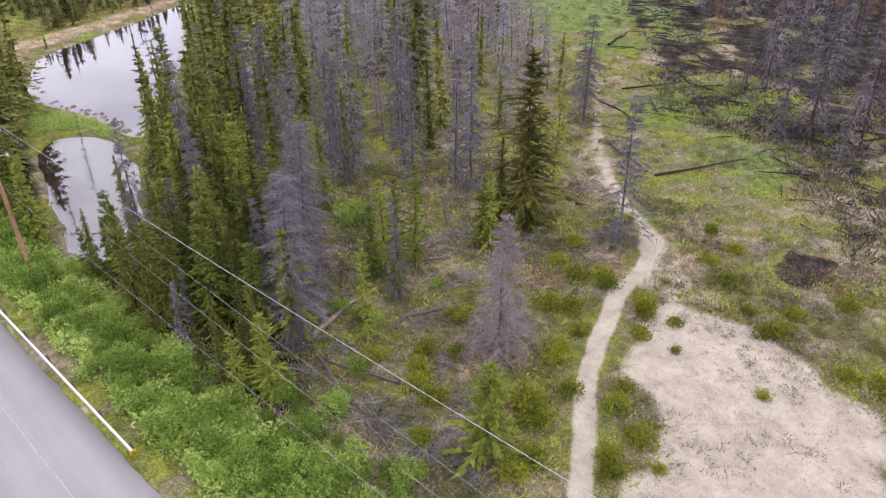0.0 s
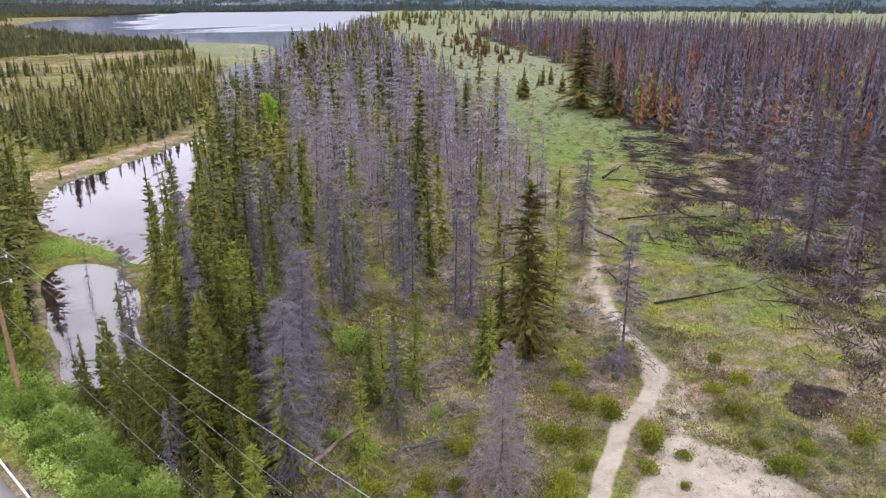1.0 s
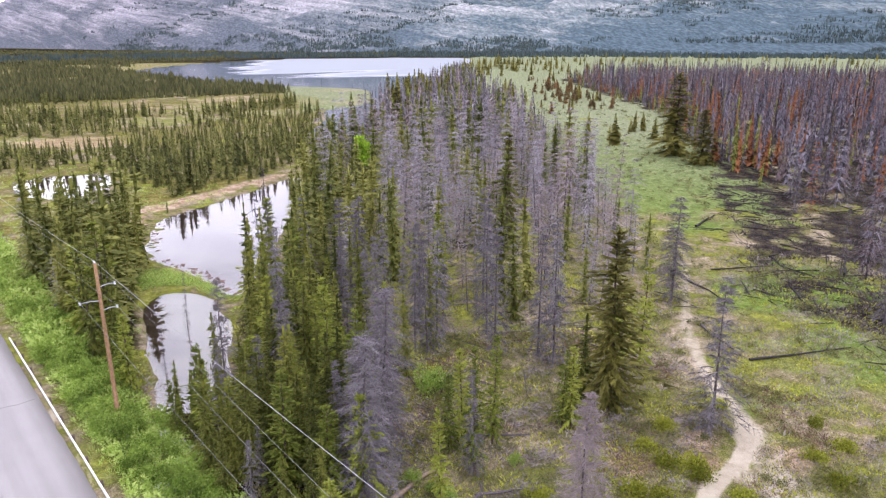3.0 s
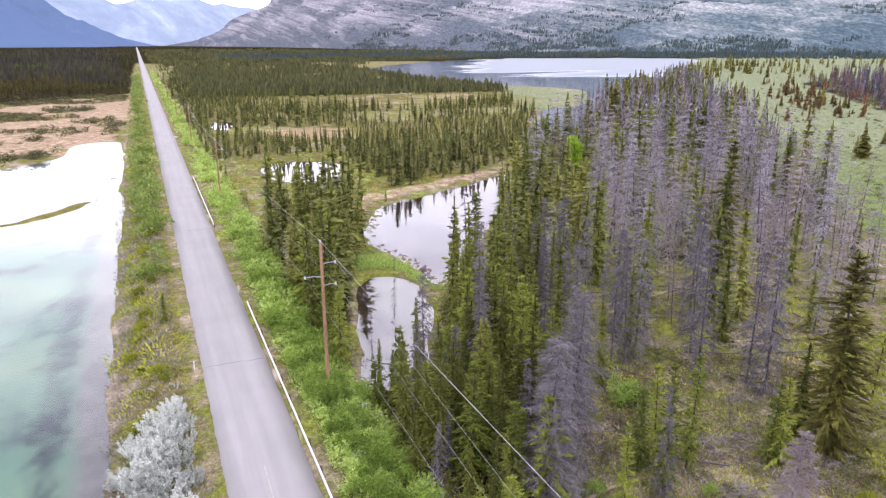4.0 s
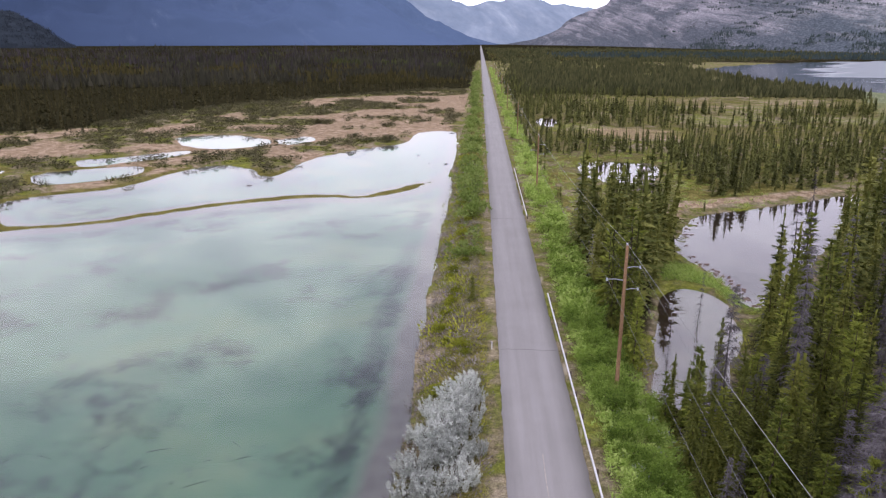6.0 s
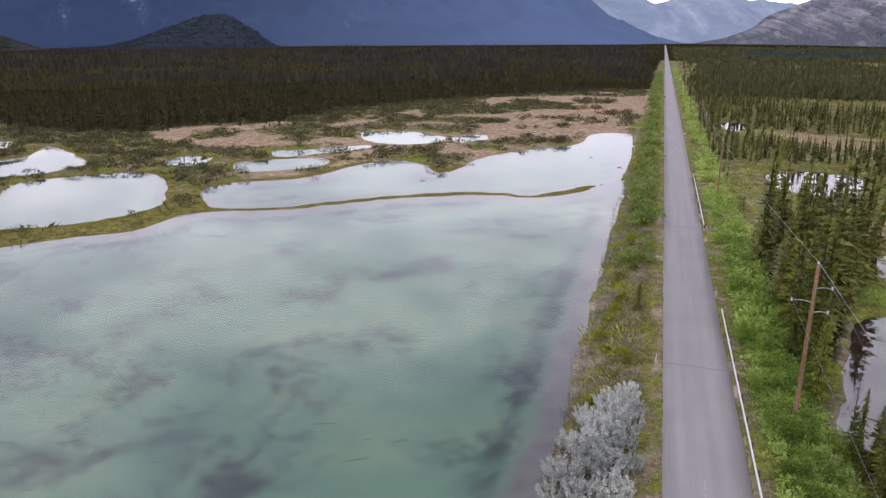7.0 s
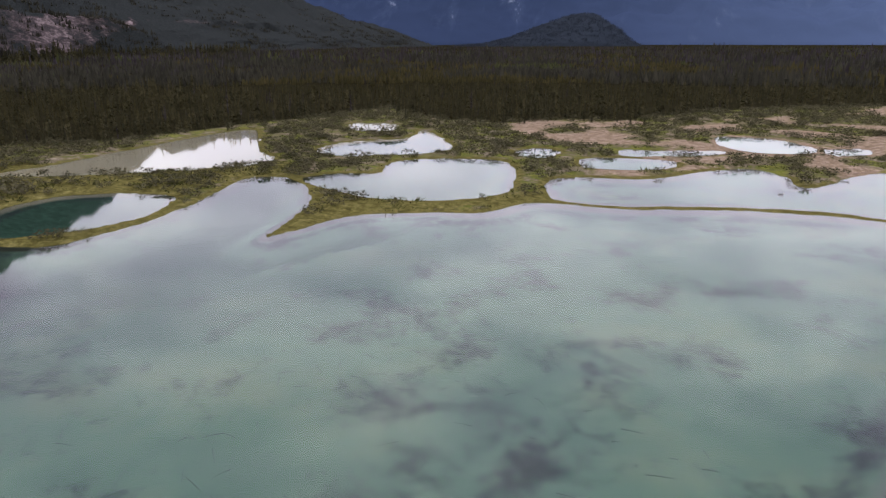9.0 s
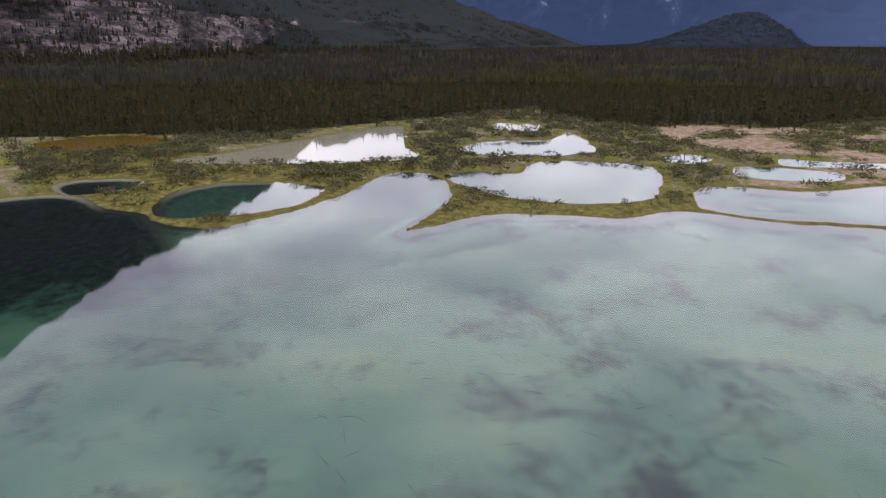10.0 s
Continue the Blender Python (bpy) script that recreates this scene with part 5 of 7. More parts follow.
# ------------------------------------------------------------------ trees: single ones
def tree_shapes():
    """Trunk and crown meshes of every kind, several of each, 10 m high."""
    rng = np.random.default_rng(5)
    kinds = {}
    for kind, count in (("great", 2), ("matted", 2), ("spruce", 4), ("pine", 4), ("dead", 3), ("pale", 1), ("snag", 2), ("aspen", 1), ("far_spruce", 4), ("far_pine", 3), ("far_dead", 4), ("far_snag", 2)):
        made = []
        for _ in range(count):
            bark_mat = M_BARK if kind.split("_")[-1] in ("great", "spruce", "pine", "aspen") else M_GREYWOOD
            mat = {"spruce": M_SPRUCE, "pine": M_PINE, "pale": M_PALERED, "aspen": M_ASPEN, "great": M_DARKSPRUCE}.get(kind.split("_")[-1], M_SILVERDEAD if kind in ("dead", "snag", "matted") else M_DEAD)
            if kind == "great":
                v, q = join([needled(rng, 10, 2.1, 34, 6, 20, 0.20, 0.46, 0.05, 0.78, 0.5, 0.5, -0.2, 0.10), needled(rng, 10, 0.7, 20, 5, 5, 0.22, 0.5, 0.05, 0.7, 0.4, 0.5, -0.2)])
            elif kind == "matted":
                lump = limbs(rng, 7.2, 1.3, 18, 6, 34, 0.026, 0.25, 0.6, 0.5, 0.8, -0.1, 0.40, 0.5)
                v, q = join([limbs(rng, 10, 1.45, 28, 7, 36, 0.026, 0.05, 0.62, 0.55, 0.85, -0.1, 0.44, 0.55), (lump[0] + np.array([0.5, 0.3, 0.0]), lump[1])])
            elif kind == "spruce":
                v, q = join([needled(rng, 10, 1.6, 26, 7, 14, 0.20, 0.50, 0.03, 0.85, 0.35, 0.5, -0.25), spire(rng, 10, 0.5, 6, 4)])
            elif kind == "pine":
                v, q = needled(rng, 10, 1.85, 24, 6, 18, 0.21, 0.52, 0.10, 0.65, 0.4, 0.2, -0.15, 0.08)
            elif kind == "far_spruce":
                v, q = join([needled(rng, 10, 1.45, 22, 7, 4, 0.34, 0.55, 0.03, 0.85, 0.35, 0.5, -0.25), spire(rng, 10, 0.5, 6, 4)])
            elif kind == "far_pine":
                v, q = needled(rng, 10, 1.65, 18, 6, 8, 0.36, 0.58, 0.12, 0.65, 0.4, 0.2, -0.15, 0.1)
            elif kind == "dead":
                v, q = limbs(rng, 10, 1.5, 26, 6, 24, 0.048, 0.05, 0.72, 0.5, 0.75, -0.15, 0.46, 0.5, 0.1)
            elif kind == "pale":
                v, q = limbs(rng, 10, 1.9, 36, 9, 40, 0.034, 0.03, 0.72, 0.35, 0.55, -0.1, 0.38, 0.35, 0.05)
            elif kind == "snag":
                v, q = limbs(rng, 10, 1.7, 22, 6, 30, 0.060, 0.06, 0.95, 0.5, 0.5, -0.1, 0.55, 0.35, 0.15)
            elif kind == "far_dead":
                v, q = limbs(rng, 10, 1.4, 22, 6, 17, 0.075, 0.05, 0.75, 0.5, 0.75, -0.15, 0.55, 0.5, 0.12)
            elif kind == "far_snag":
                v, q = limbs(rng, 10, 1.15, 17, 5, 12, 0.065, 0.12, 0.75, 0.55, 0.6, -0.15, 0.46, 0.4, 0.2)
            else:
                v, q = tris(leafy(rng, 900, 2.2, 10, 0.5, 12))
            p, r = stem(9.7, 0.085 if bark_mat is M_GREYWOOD else 0.12, rng)
            made.append((tube_mesh(kind + "_trunk", p, r, bark_mat), mesh_np(kind + "_crown", v, None, q, mat)))
        kinds[kind] = made
    return kinds


SHAPES = tree_shapes()
KIND_TAGS = {
    "spruce": ("conifer", "dark green narrow spruce with drooping branches", "spruce tree"),
    "great": ("conifer", "tall dark spruce with dense drooping branches", "spruce tree"),
    "pine": ("conifer", "yellow-green young pine with open branches", "pine tree"),
    "dead": ("dead_conifer", "grey dead conifer with bare hanging twigs", "dead tree"),
    "pale": ("dead_conifer", "pale pinkish-grey dead conifer with dense twigs", "dead tree"),
    "matted": ("dead_conifer", "silver-grey dead conifer with matted hanging twigs", "dead tree"),
    "snag": ("dead_conifer", "thin grey standing snag with few bare branches", "dead tree"),
    "aspen": ("leafy_tree", "bright lime-green leafy tree among grey dead trees", "tree"),
}
PICK = np.random.default_rng(11)


def tree(kind, x, y, h, wide=1.0, group="trees of the wood by the ponds", label=""):
    pool = SHAPES["far_" + kind if math.hypot(x, y) > 62 and "far_" + kind in SHAPES else kind]
    trunk, crown = pool[PICK.integers(len(pool))]
    name, text, category = KIND_TAGS[kind]
    z = float(height(np.array([x]), np.array([y]))[0])
    top = new(name)
    top.empty_display_size = 0.5
    s = h / 10
    top.matrix_world = Matrix.Translation((x, y, z)) @ Euler((PICK.normal(0, 0.02), PICK.normal(0, 0.02), PICK.uniform(0, 6.28))).to_matrix().to_4x4() @ Matrix.Diagonal((s * wide, s * wide, s, 1))
    tagged(top, label or text, category, group)
    part("trunk", trunk, top)
    part("crown", crown, top)
    return top


# the trees that stand out
for kind, x, y, h, wide, label in (
        ("matted", 22.1, 34.3, 13.4, 1.5, "tall silver-grey dead conifer with matted hanging twigs"),
        ("matted", 23.6, 36.8, 11.0, 1.6, "silver-grey dead conifer leaning on its neighbours"),
        ("matted", 27.0, 39.3, 14.2, 1.7, "broad grey dead conifer with brownish lower twigs"),
        ("matted", 29.6, 41.8, 12.5, 1.5, ""),
        ("great", 46.5, 32.1, 16.5, 1.25, "tall dark spruce standing alone beside the trail"),
        ("spruce", 44.4, 33.6, 8.5, 1.0, ""),
        ("pale", 30.0, 22.3, 11.6, 1.08, "dead conifer with a pale reddish tip in the clearing"),
        ("snag", 49.9, 24.4, 13.8, 1.15, "bare grey snag beside the fork of the trail"),
        ("pine", 22.6, 17.3, 7.4, 1.4, "bushy young pine in low heath"),
        ("pine", 31.0, 35.9, 6.9, 0.85, ""), ("pine", 31.0, 32.9, 10.3, 0.6, ""), ("snag", 30.6, 32.6, 9.0, 0.7, ""),
        ("pine", 25.5, 30.3, 8.7, 0.6, "thin young pine with a long bare stem"), ("pine", 32.7, 36.1, 8.4, 0.9, ""), ("pine", 34.6, 34.7, 9.6, 0.75, ""),
        ("pine", 41.4, 32.3, 7.5, 0.9, ""), ("dead", 49.2, 43.1, 14.0, 0.9, ""), ("dead", 49.2, 41.0, 15.5, 0.9, ""), ("dead", 45.7, 45.7, 14.0, 1.0, ""),
        ("great", 76.4, 74.5, 17.5, 0.95, "tall dark spruce among grey dead trees"), ("great", 115.0, 155.0, 19.0, 1.2, ""), ("great", 110.3, 160.2, 16.0, 0.9, ""), ("great", 102.0, 146.6, 16.0, 0.9, ""),
        ("snag", 25.9, 76.8, 8.0, 0.6, "thin snag standing at the pond edge"), ("snag", 62.9, 130.8, 11.0, 0.8, "leaning snag at the pond edge"),
        ("pine", 40.9, 32.9, 7.0, 0.8, ""), ("pine", 55.0, 35.0, 11.0, 0.75, ""), ("pine", 53.2, 36.3, 8.5, 0.75, ""),
        ("matted", 73.8, 43.2, 13.5, 1.5, "broad pale-grey dead conifer beside the trail"), 
        ("pine", 20.6, 36.4, 8.2, 1.0, ""), ("pine", 16.4, 32.7, 4.9, 1.0, ""), ("pine", 17.2, 30.3, 4.5, 1.1, ""),
        ("pine", 17.7, 52.0, 8.0, 0.95, "open-branched pine at the edge of the small pond"),
        ("spruce", 16.6, 53.8, 5.9, 0.9, ""), ("snag", 18.6, 62.5, 6.5, 0.6, ""), ("dead", 29.6, 68.0, 7.0, 0.5, ""),
        ("snag", 68.2, 15.5, 4.9, 0.7, "short rust-brown broken snag in burnt ground"),
        ("snag", 82.2, 15.5, 16.5, 0.9, ""), ("dead", 88.9, 20.9, 18.0, 1.25, ""), ("dead", 86.0, 23.5, 14.0, 1.0, ""), ("snag", 98.8, 33.1, 11.5, 0.9, ""),
        ("pine", 51.3, 61.4, 11.8, 0.6, ""), ("great", 174.2, 105.8, 22.5, 2.0, "large dark spruce at the edge of the meadow"),
        ("great", 166.5, 92.6, 14.0, 2.1, ""), ("aspen", 86.7, 129.8, 13.5, 0.85, ""),
        ("spruce", -0.5, 78.7, 3.0, 1.9, "small dark fir on the road bank")):
    tree(kind, x, y, h, wide, "trees that stand alone" if label else "trees of the wood by the ponds", label)

# the wood between the ponds and the trail: green along the water, grey within
W = np.random.default_rng(31)
wx, wy = scattered(WEDGE, 2.75, W)
nx, ny = scattered(NEAR_STRIP, 2.1, W)
px, py = scattered(POND_STRIP, 2.0, W)
wx, wy = np.concatenate([wx, nx, px]), np.concatenate([wy, ny, py])
ok, _ = dry(wx, wy, 0.25)
wx, wy = wx[ok], wy[ok]
band = along(LEFT_LINE, wx, wy)
chance = np.where(band < np.where(wy < 130, 17, 11) + 5 * vnoise(wx, wy, 20, 2), 0.08, np.where(band < 17, 0.45, 0.76))
chance = np.where((wy < 75) & (wx > 30), np.where(band > 11, 0.60, chance), chance)
chance = np.where((wy > 110) & (band > 9), 0.74, np.where(band > 23, 0.82, chance))
chance = np.where(inside(POND_STRIP, wx, wy, 3.0) > -0.5, 0.05, chance)
grey = W.random(len(wx)) < chance
crowd = np.where((band > 15) & (wy < 72), 0.46, np.where(band > 16, 0.70, 1.0))
stay = (W.random(len(wx)) < crowd) & (along([(86.7, 129.8), (75, 113)], wx, wy) > 3.8)
wx, wy, grey, band = wx[stay], wy[stay], grey[stay], band[stay]
tall = np.where(grey, W.uniform(6.0, 15.0, len(wx)), W.uniform(5.0, 13.5, len(wx))) * np.clip(0.75 + np.hypot(wx, wy) / 300, 0.85, 1.25)
tall = np.where((wx < 33) & (wy < 60) & ~grey, tall * 0.85, tall) * np.where(W.random(len(wx)) < 0.2, W.uniform(0.45, 0.75, len(wx)), 1.0)
far = np.hypot(wx - 24, wy - 44)
order = np.argsort(far)
near_ones = order[:215]
for i in near_ones:
    kind = ("dead" if W.random() < 0.7 else "snag") if grey[i] else ("spruce" if W.random() < 0.62 else "pine")
    tree(kind, float(wx[i]), float(wy[i]), float(tall[i]), float(W.uniform(0.75, 1.15) if grey[i] else W.uniform(0.78, 1.15)))
rest = order[215:]
R = np.hypot(wx, wy)
rusty = grey & (W.random(len(wx)) < 0.28 + 0.2 * vnoise(wx, wy, 18, 2))
for sort, name, label, near_s, far_s, mat in (
        (grey & ~rusty, "dead_conifers", "dense lilac-grey dead conifers in the wood", DEAD_MID, DEAD_FAR, M_DEAD),
        (rusty, "brownish_dead_conifers", "brownish dead conifers among the grey ones", DEAD_MID, DEAD_FAR, M_PALERED),
        (~grey, "conifers", "green conifers along the pond edge", GREEN_MID, GREEN_FAR, M_WOODSPRUCE)):
    sel = rest[sort[rest] & (R[rest] < 190)]
    bones = None if mat is M_WOODSPRUCE else M_DARKTRUNK
    stuff(name, label, "trees", near_s, wx[sel], wy[sel], tall[sel], mat, W, 0.045, (0.85, 1.5) if bones else (1.0, 1.5), trunks=bones)
    sel = rest[sort[rest] & (R[rest] >= 190)]
    stuff(name, label, "trees", far_s, wx[sel], wy[sel], tall[sel], mat, W, 0.045, (0.85, 1.6) if bones else (1.2, 1.9), trunks=bones)
tx, ty = W.normal(186, 7, 55), W.normal(236, 7, 55)
stuff("dark_spruces", "dark tall spruces at the tip of the wood", "trees", GREEN_FAR, tx, ty, W.uniform(10, 19, 55), M_DARKSPRUCE, W, wide=(1.2, 1.7))

# burnt wood beyond the meadow
bx, by = scattered(BURN_WOOD, 4.2, W, 0.90, (60, -60, 175, 300))
fx, fy = scattered(BURN_WOOD, 4.7, W, 0.95, (175, -30, 640, 400))
bx, by = np.concatenate([bx, fx]), np.concatenate([by, fy])
R = np.hypot(bx, by)
stay = W.random(len(bx)) < np.clip(0.40 + 0.35 * (R - 90) / 90 + 0.5 * vnoise(bx, by, 14, 2), 0.2, 1.0)
bx, by, R = bx[stay], by[stay], R[stay]
sort = W.random(len(bx)) + 0.30 * vnoise(bx, by, 26, 2)
rim = inside(BURN_WOOD, bx, by, 30.0)
sort = sort + np.where((rim < 12) & (R > 160), 0.25, np.where(R < 150, 0.09, 0.0))
hgt = W.uniform(8.5, 17, len(bx)) * np.where((rim < 14) & (R > 300), 0.6, 1.0) * np.where(W.random(len(bx)) < 0.22, W.uniform(0.4, 0.75, len(bx)), 1.0)
for lo, hi, name, label, near_s, far_s, mat in (
        (-9, 0.50, "burnt_conifers", "grey fire-killed conifers beyond the meadow", DEAD_MID, DEAD_FAR, M_BURNTDEAD),
        (0.50, 0.74, "brown_conifers", "brown-grey fire-killed conifers beyond the meadow", DEAD_MID, DEAD_FAR, M_BURNTBROWN),
        (0.74, 0.80, "black_snags", "blackened bare snags in the burnt wood", SNAG_MID, DEAD_FAR, M_BURNTWIG),
        (0.80, 1.02, "rusty_conifers", "rust-brown scorched conifers among grey ones", RUST_MID, GREEN_FAR, M_RUST),
        (1.02, 9, "surviving_conifers", "green conifers left among the burnt wood", GREEN_MID, GREEN_FAR, M_WOODSPRUCE)):
    small = 0.75 if mat is M_RUST else 0.8 if mat is M_WOODSPRUCE else 1.0
    bones = None if mat in (M_RUST, M_WOODSPRUCE) else M_DARKTRUNK
    sel = (sort >= lo) & (sort < hi) & (R < 165)
    stuff(name, label, "trees", near_s, bx[sel], by[sel], hgt[sel] * (small if bones else W.uniform(0.3, 0.85, int(sel.sum()))), mat, W, 0.045, (0.85, 1.25) if bones else (1.2, 2.0), trunks=bones)
    sel = (sort >= lo) & (sort < hi) & (R >= 165)
    stuff(name, label, "trees", far_s, bx[sel], by[sel], hgt[sel] * small, mat, W, 0.045, (0.7, 1.2), trunks=bones)

# woods on the wet flats towards the lake
rx_, ry_ = fan(RIGHT_WOOD, 9000, 0.4, 46, 470, 2600, W)
mx_, my_ = scattered(RIGHT_WOOD, 3.9, W, 0.96, (14, 235, 280, 480))
stay = np.hypot(mx_, my_) < 480
rx_, ry_ = np.concatenate([rx_, mx_[stay]]), np.concatenate([ry_, my_[stay]])
cx_, cy_ = scattered(RIGHT_WOOD, 3.0, W, 0.95, (14, 100, 150, 235))
rx_, ry_ = np.concatenate([rx_, cx_]), np.concatenate([ry_, cy_])
open_ = np.maximum.reduce([zone(MUD, rx_, ry_, 3), zone(FLATS, rx_, ry_, 2), zone(CLEARING, rx_, ry_, 3), 0.6 * zone(SPIT, rx_, ry_, 4)])
gaps = marsh_gaps(rx_, ry_)
gaps = np.where(np.hypot(rx_, ry_) < 235, np.maximum(gaps, 0.0) + 0.2, gaps)
reeds = (rx_ > 16.5) & (rx_ < 48) & (ry_ > 124) & (ry_ < 196)
stay = (open_ < 0.4) & (~reeds | (W.random(len(rx_)) < np.where(ry_ > 136, 0.035, 0.09))) & (gaps > -0.36) & (W.random(len(rx_)) < 0.92 + 0.8 * gaps)
rx_, ry_ = rx_[stay], ry_[stay]
R = np.hypot(rx_, ry_)
hgt = W.uniform(3.5, 10.5, len(rx_)) * np.clip(0.9 + 0.35 * vnoise(rx_, ry_, 60, 2), 0.6, 1.4) * np.where((rx_ < 48) & (ry_ > 112) & (ry_ < 196), 0.55, np.where(R > 200, 0.72, 1.0))
kerbside = rx_ < 18 + 2.2 * hgt
for lo, hi, shapes in ((0, 165, GREEN_MID), (165, 430, GREEN_FAR), (430, 9000, STANDS)):
    sel = (R >= lo) & ((R < hi) | (kerbside & (lo == 165))) & ~(kerbside & (lo == 430))
    stuff("marsh_conifers", "olive-green conifers on the wet flats by the lake", "trees", shapes, rx_[sel], ry_[sel], hgt[sel], M_FARMARSH if lo > 400 else M_MARSHPINE, W, wide=(1.0, 1.6))

# wide dark forest on the other side of the road
lx_, ly_ = fan(LEFT_WOOD, 19000, -116, -0.2, 225, 2600, W)
stay = (np.hypot(lx_, ly_) < 1100) | (W.random(len(lx_)) < 0.5)
lx_, ly_ = lx_[stay], ly_[stay]
R = np.hypot(lx_, ly_)
patch = vnoise(lx_, ly_, 85, 4) + 0.25 * (W.random(len(lx_)) - 0.5) + 0.25 * np.clip((R - 300) / 300, -0.5, 0.6)
hgt = W.uniform(2.4, 6.8, len(lx_)) * np.clip(0.95 + 0.6 * patch, 0.45, 1.5) * np.clip(R / 700, 1, 1.6) * np.where(W.random(len(lx_)) < 0.07, 1.6, 1.0)
grey = W.random(len(lx_)) < np.clip(0.03 + 0.5 * np.clip((R - 620) / 500, 0, 1) + 0.25 * vnoise(lx_, ly_, 160, 2), 0.01, 0.75)
fresh = ~grey & (R > 700) & (vnoise(lx_ + 300, ly_, 60, 2) > 0.42)
kerbside = lx_ > -5 - 2.3 * hgt
grey, fresh = grey & ~kerbside, fresh & ~kerbside
for lo, hi, shapes in ((0, 520, FOREST_FAR), (520, 9000, STANDS)):
    band_ = (((R < hi) | kerbside) if lo == 0 else ((R >= lo) & ~kerbside)) & ~grey & ~fresh
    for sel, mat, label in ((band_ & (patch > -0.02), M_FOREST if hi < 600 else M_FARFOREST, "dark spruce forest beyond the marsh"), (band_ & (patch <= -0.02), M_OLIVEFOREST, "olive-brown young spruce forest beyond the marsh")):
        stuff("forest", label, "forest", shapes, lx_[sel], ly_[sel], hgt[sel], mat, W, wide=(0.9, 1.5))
for sel, shapes in ((grey & (R < 600), DEAD_FAR), (grey & (R >= 600), THIN_STANDS)):
    stuff("grey_forest", "purple-grey dead conifers within the dark forest", "forest", shapes, lx_[sel], ly_[sel], hgt[sel] * 1.1, M_GREYFOREST, W)
stuff("aspen_patches", "fresh green aspens within the far forest", "forest", STANDS, lx_[fresh], ly_[fresh], hgt[fresh] * 0.8, M_FRESHFOREST, W, wide=(1.6, 2.4))

def slope_trees(name, label, mountain_name, n, rng, low, high, lo_az, hi_az, size, mat, patch, cut):
    """Groups of trees rooted in a mountainside, in patches."""
    me = bpy.data.objects[mountain_name].data
    co = np.zeros(len(me.vertices) * 3, np.float32)
    me.vertices.foreach_get("co", co)
    co = co.reshape(-1, 3).astype(float)
    az = np.degrees(np.arctan2(co[:, 0], co[:, 1]))
    ok = (co[:, 2] > low) & (co[:, 2] < high) & (az > lo_az) & (az < hi_az) & (vnoise(co[:, 0], co[:, 1] + 2 * co[:, 2], patch, 3) > cut)
    pick = rng.choice(np.where(ok)[0], n)
    vs, qs, ts, count = [], [], [], 0
    for i in pick:
        v, q = STANDS[rng.integers(len(STANDS))]
        k = rng.uniform(0.6, 1.3) * size
        a = rng.uniform(0, 6.28)
        c, sn = math.cos(a), math.sin(a)
        vs.append(np.column_stack([v[:, 0] * c - v[:, 1] * sn, v[:, 0] * sn + v[:, 1] * c, v[:, 2]]) * k + co[i] + np.array([0, 0, -0.15 * k]))
        qs.append(q + count)
        ts.append(np.full(len(v), rng.random()))
        count += len(v)
    tagged(new(name, mesh_np(name, np.concatenate(vs), None, np.concatenate(qs), mat, np.concatenate(ts))), label, "forest", kind="stuff")


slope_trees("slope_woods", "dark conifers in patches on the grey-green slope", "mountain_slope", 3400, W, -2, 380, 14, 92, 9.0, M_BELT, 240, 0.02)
slope_trees("slope_woods", "close dark conifers on the mountainside, tinted with painted haze", "mountain_slope", 3600, W, 20, 520, 58, 96, 8.0, M_BELT, 330, -0.12)
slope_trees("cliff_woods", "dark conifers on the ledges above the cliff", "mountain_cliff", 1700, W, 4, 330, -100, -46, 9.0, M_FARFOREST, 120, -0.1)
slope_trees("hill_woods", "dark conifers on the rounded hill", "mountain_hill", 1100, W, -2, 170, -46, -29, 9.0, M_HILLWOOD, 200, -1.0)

# belt of trees at the mountain's foot, the meadow's loose trees
ax = np.radians(W.uniform(6, 95, 2400))
ar = W.uniform(1260, 1680, 2400)
ax, ay = ar * np.sin(ax), ar * np.cos(ax)
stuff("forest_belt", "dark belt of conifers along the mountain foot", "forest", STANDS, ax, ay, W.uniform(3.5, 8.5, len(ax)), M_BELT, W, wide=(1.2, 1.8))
kx, kr = np.radians(W.uniform(-104, -60, 1700)), W.uniform(860, 1010, 1700)
kr = kr * np.interp(np.degrees(kx), [-104, -85, -77, -66, -62], [1, 1, 1.12, 1.8, 2.0])
stuff("cliff_foot_trees", "dark conifers along the foot of the cliff", "forest", GREEN_TINY, kr * np.sin(kx), kr * np.cos(kx), W.uniform(9, 25, 1700) * np.clip(0.85 + 0.6 * vnoise(kr * np.sin(kx), kr * np.cos(kx), 50, 2), 0.4, 1.4), M_FOREST, W, wide=(0.9, 1.5))
kx, kr = np.radians(W.uniform(-104, -64, 420)), W.uniform(800, 900, 420)
kr = kr * np.interp(np.degrees(kx), [-104, -85, -77, -66, -62], [1, 1, 1.12, 1.8, 2.0])
sel = vnoise(kr * np.sin(kx), kr * np.cos(kx), 70, 2) > 0.05
stuff("aspen_patches", "fresh green aspens below the cliff", "forest", STANDS, (kr * np.sin(kx))[sel], (kr * np.cos(kx))[sel], W.uniform(3, 7, int(sel.sum())), M_FRESHFOREST, W, wide=(1.4, 2.2))
mx, my = fan(MEADOW, 170, 30, 60, 210, 1000, W)
stay = vnoise(mx, my, 60, 2) > 0.12
mx, my = mx[stay], my[stay]
for cx, cy, spread, n in ((430, 465, 18, 22), (520, 545, 30, 40), (640, 640, 45, 60), (560, 470, 40, 30), (800, 640, 90, 60), (1000, 420, 120, 60)):
    mx, my = np.concatenate([mx, W.normal(cx, spread, n)]), np.concatenate([my, W.normal(cy, spread, n)])
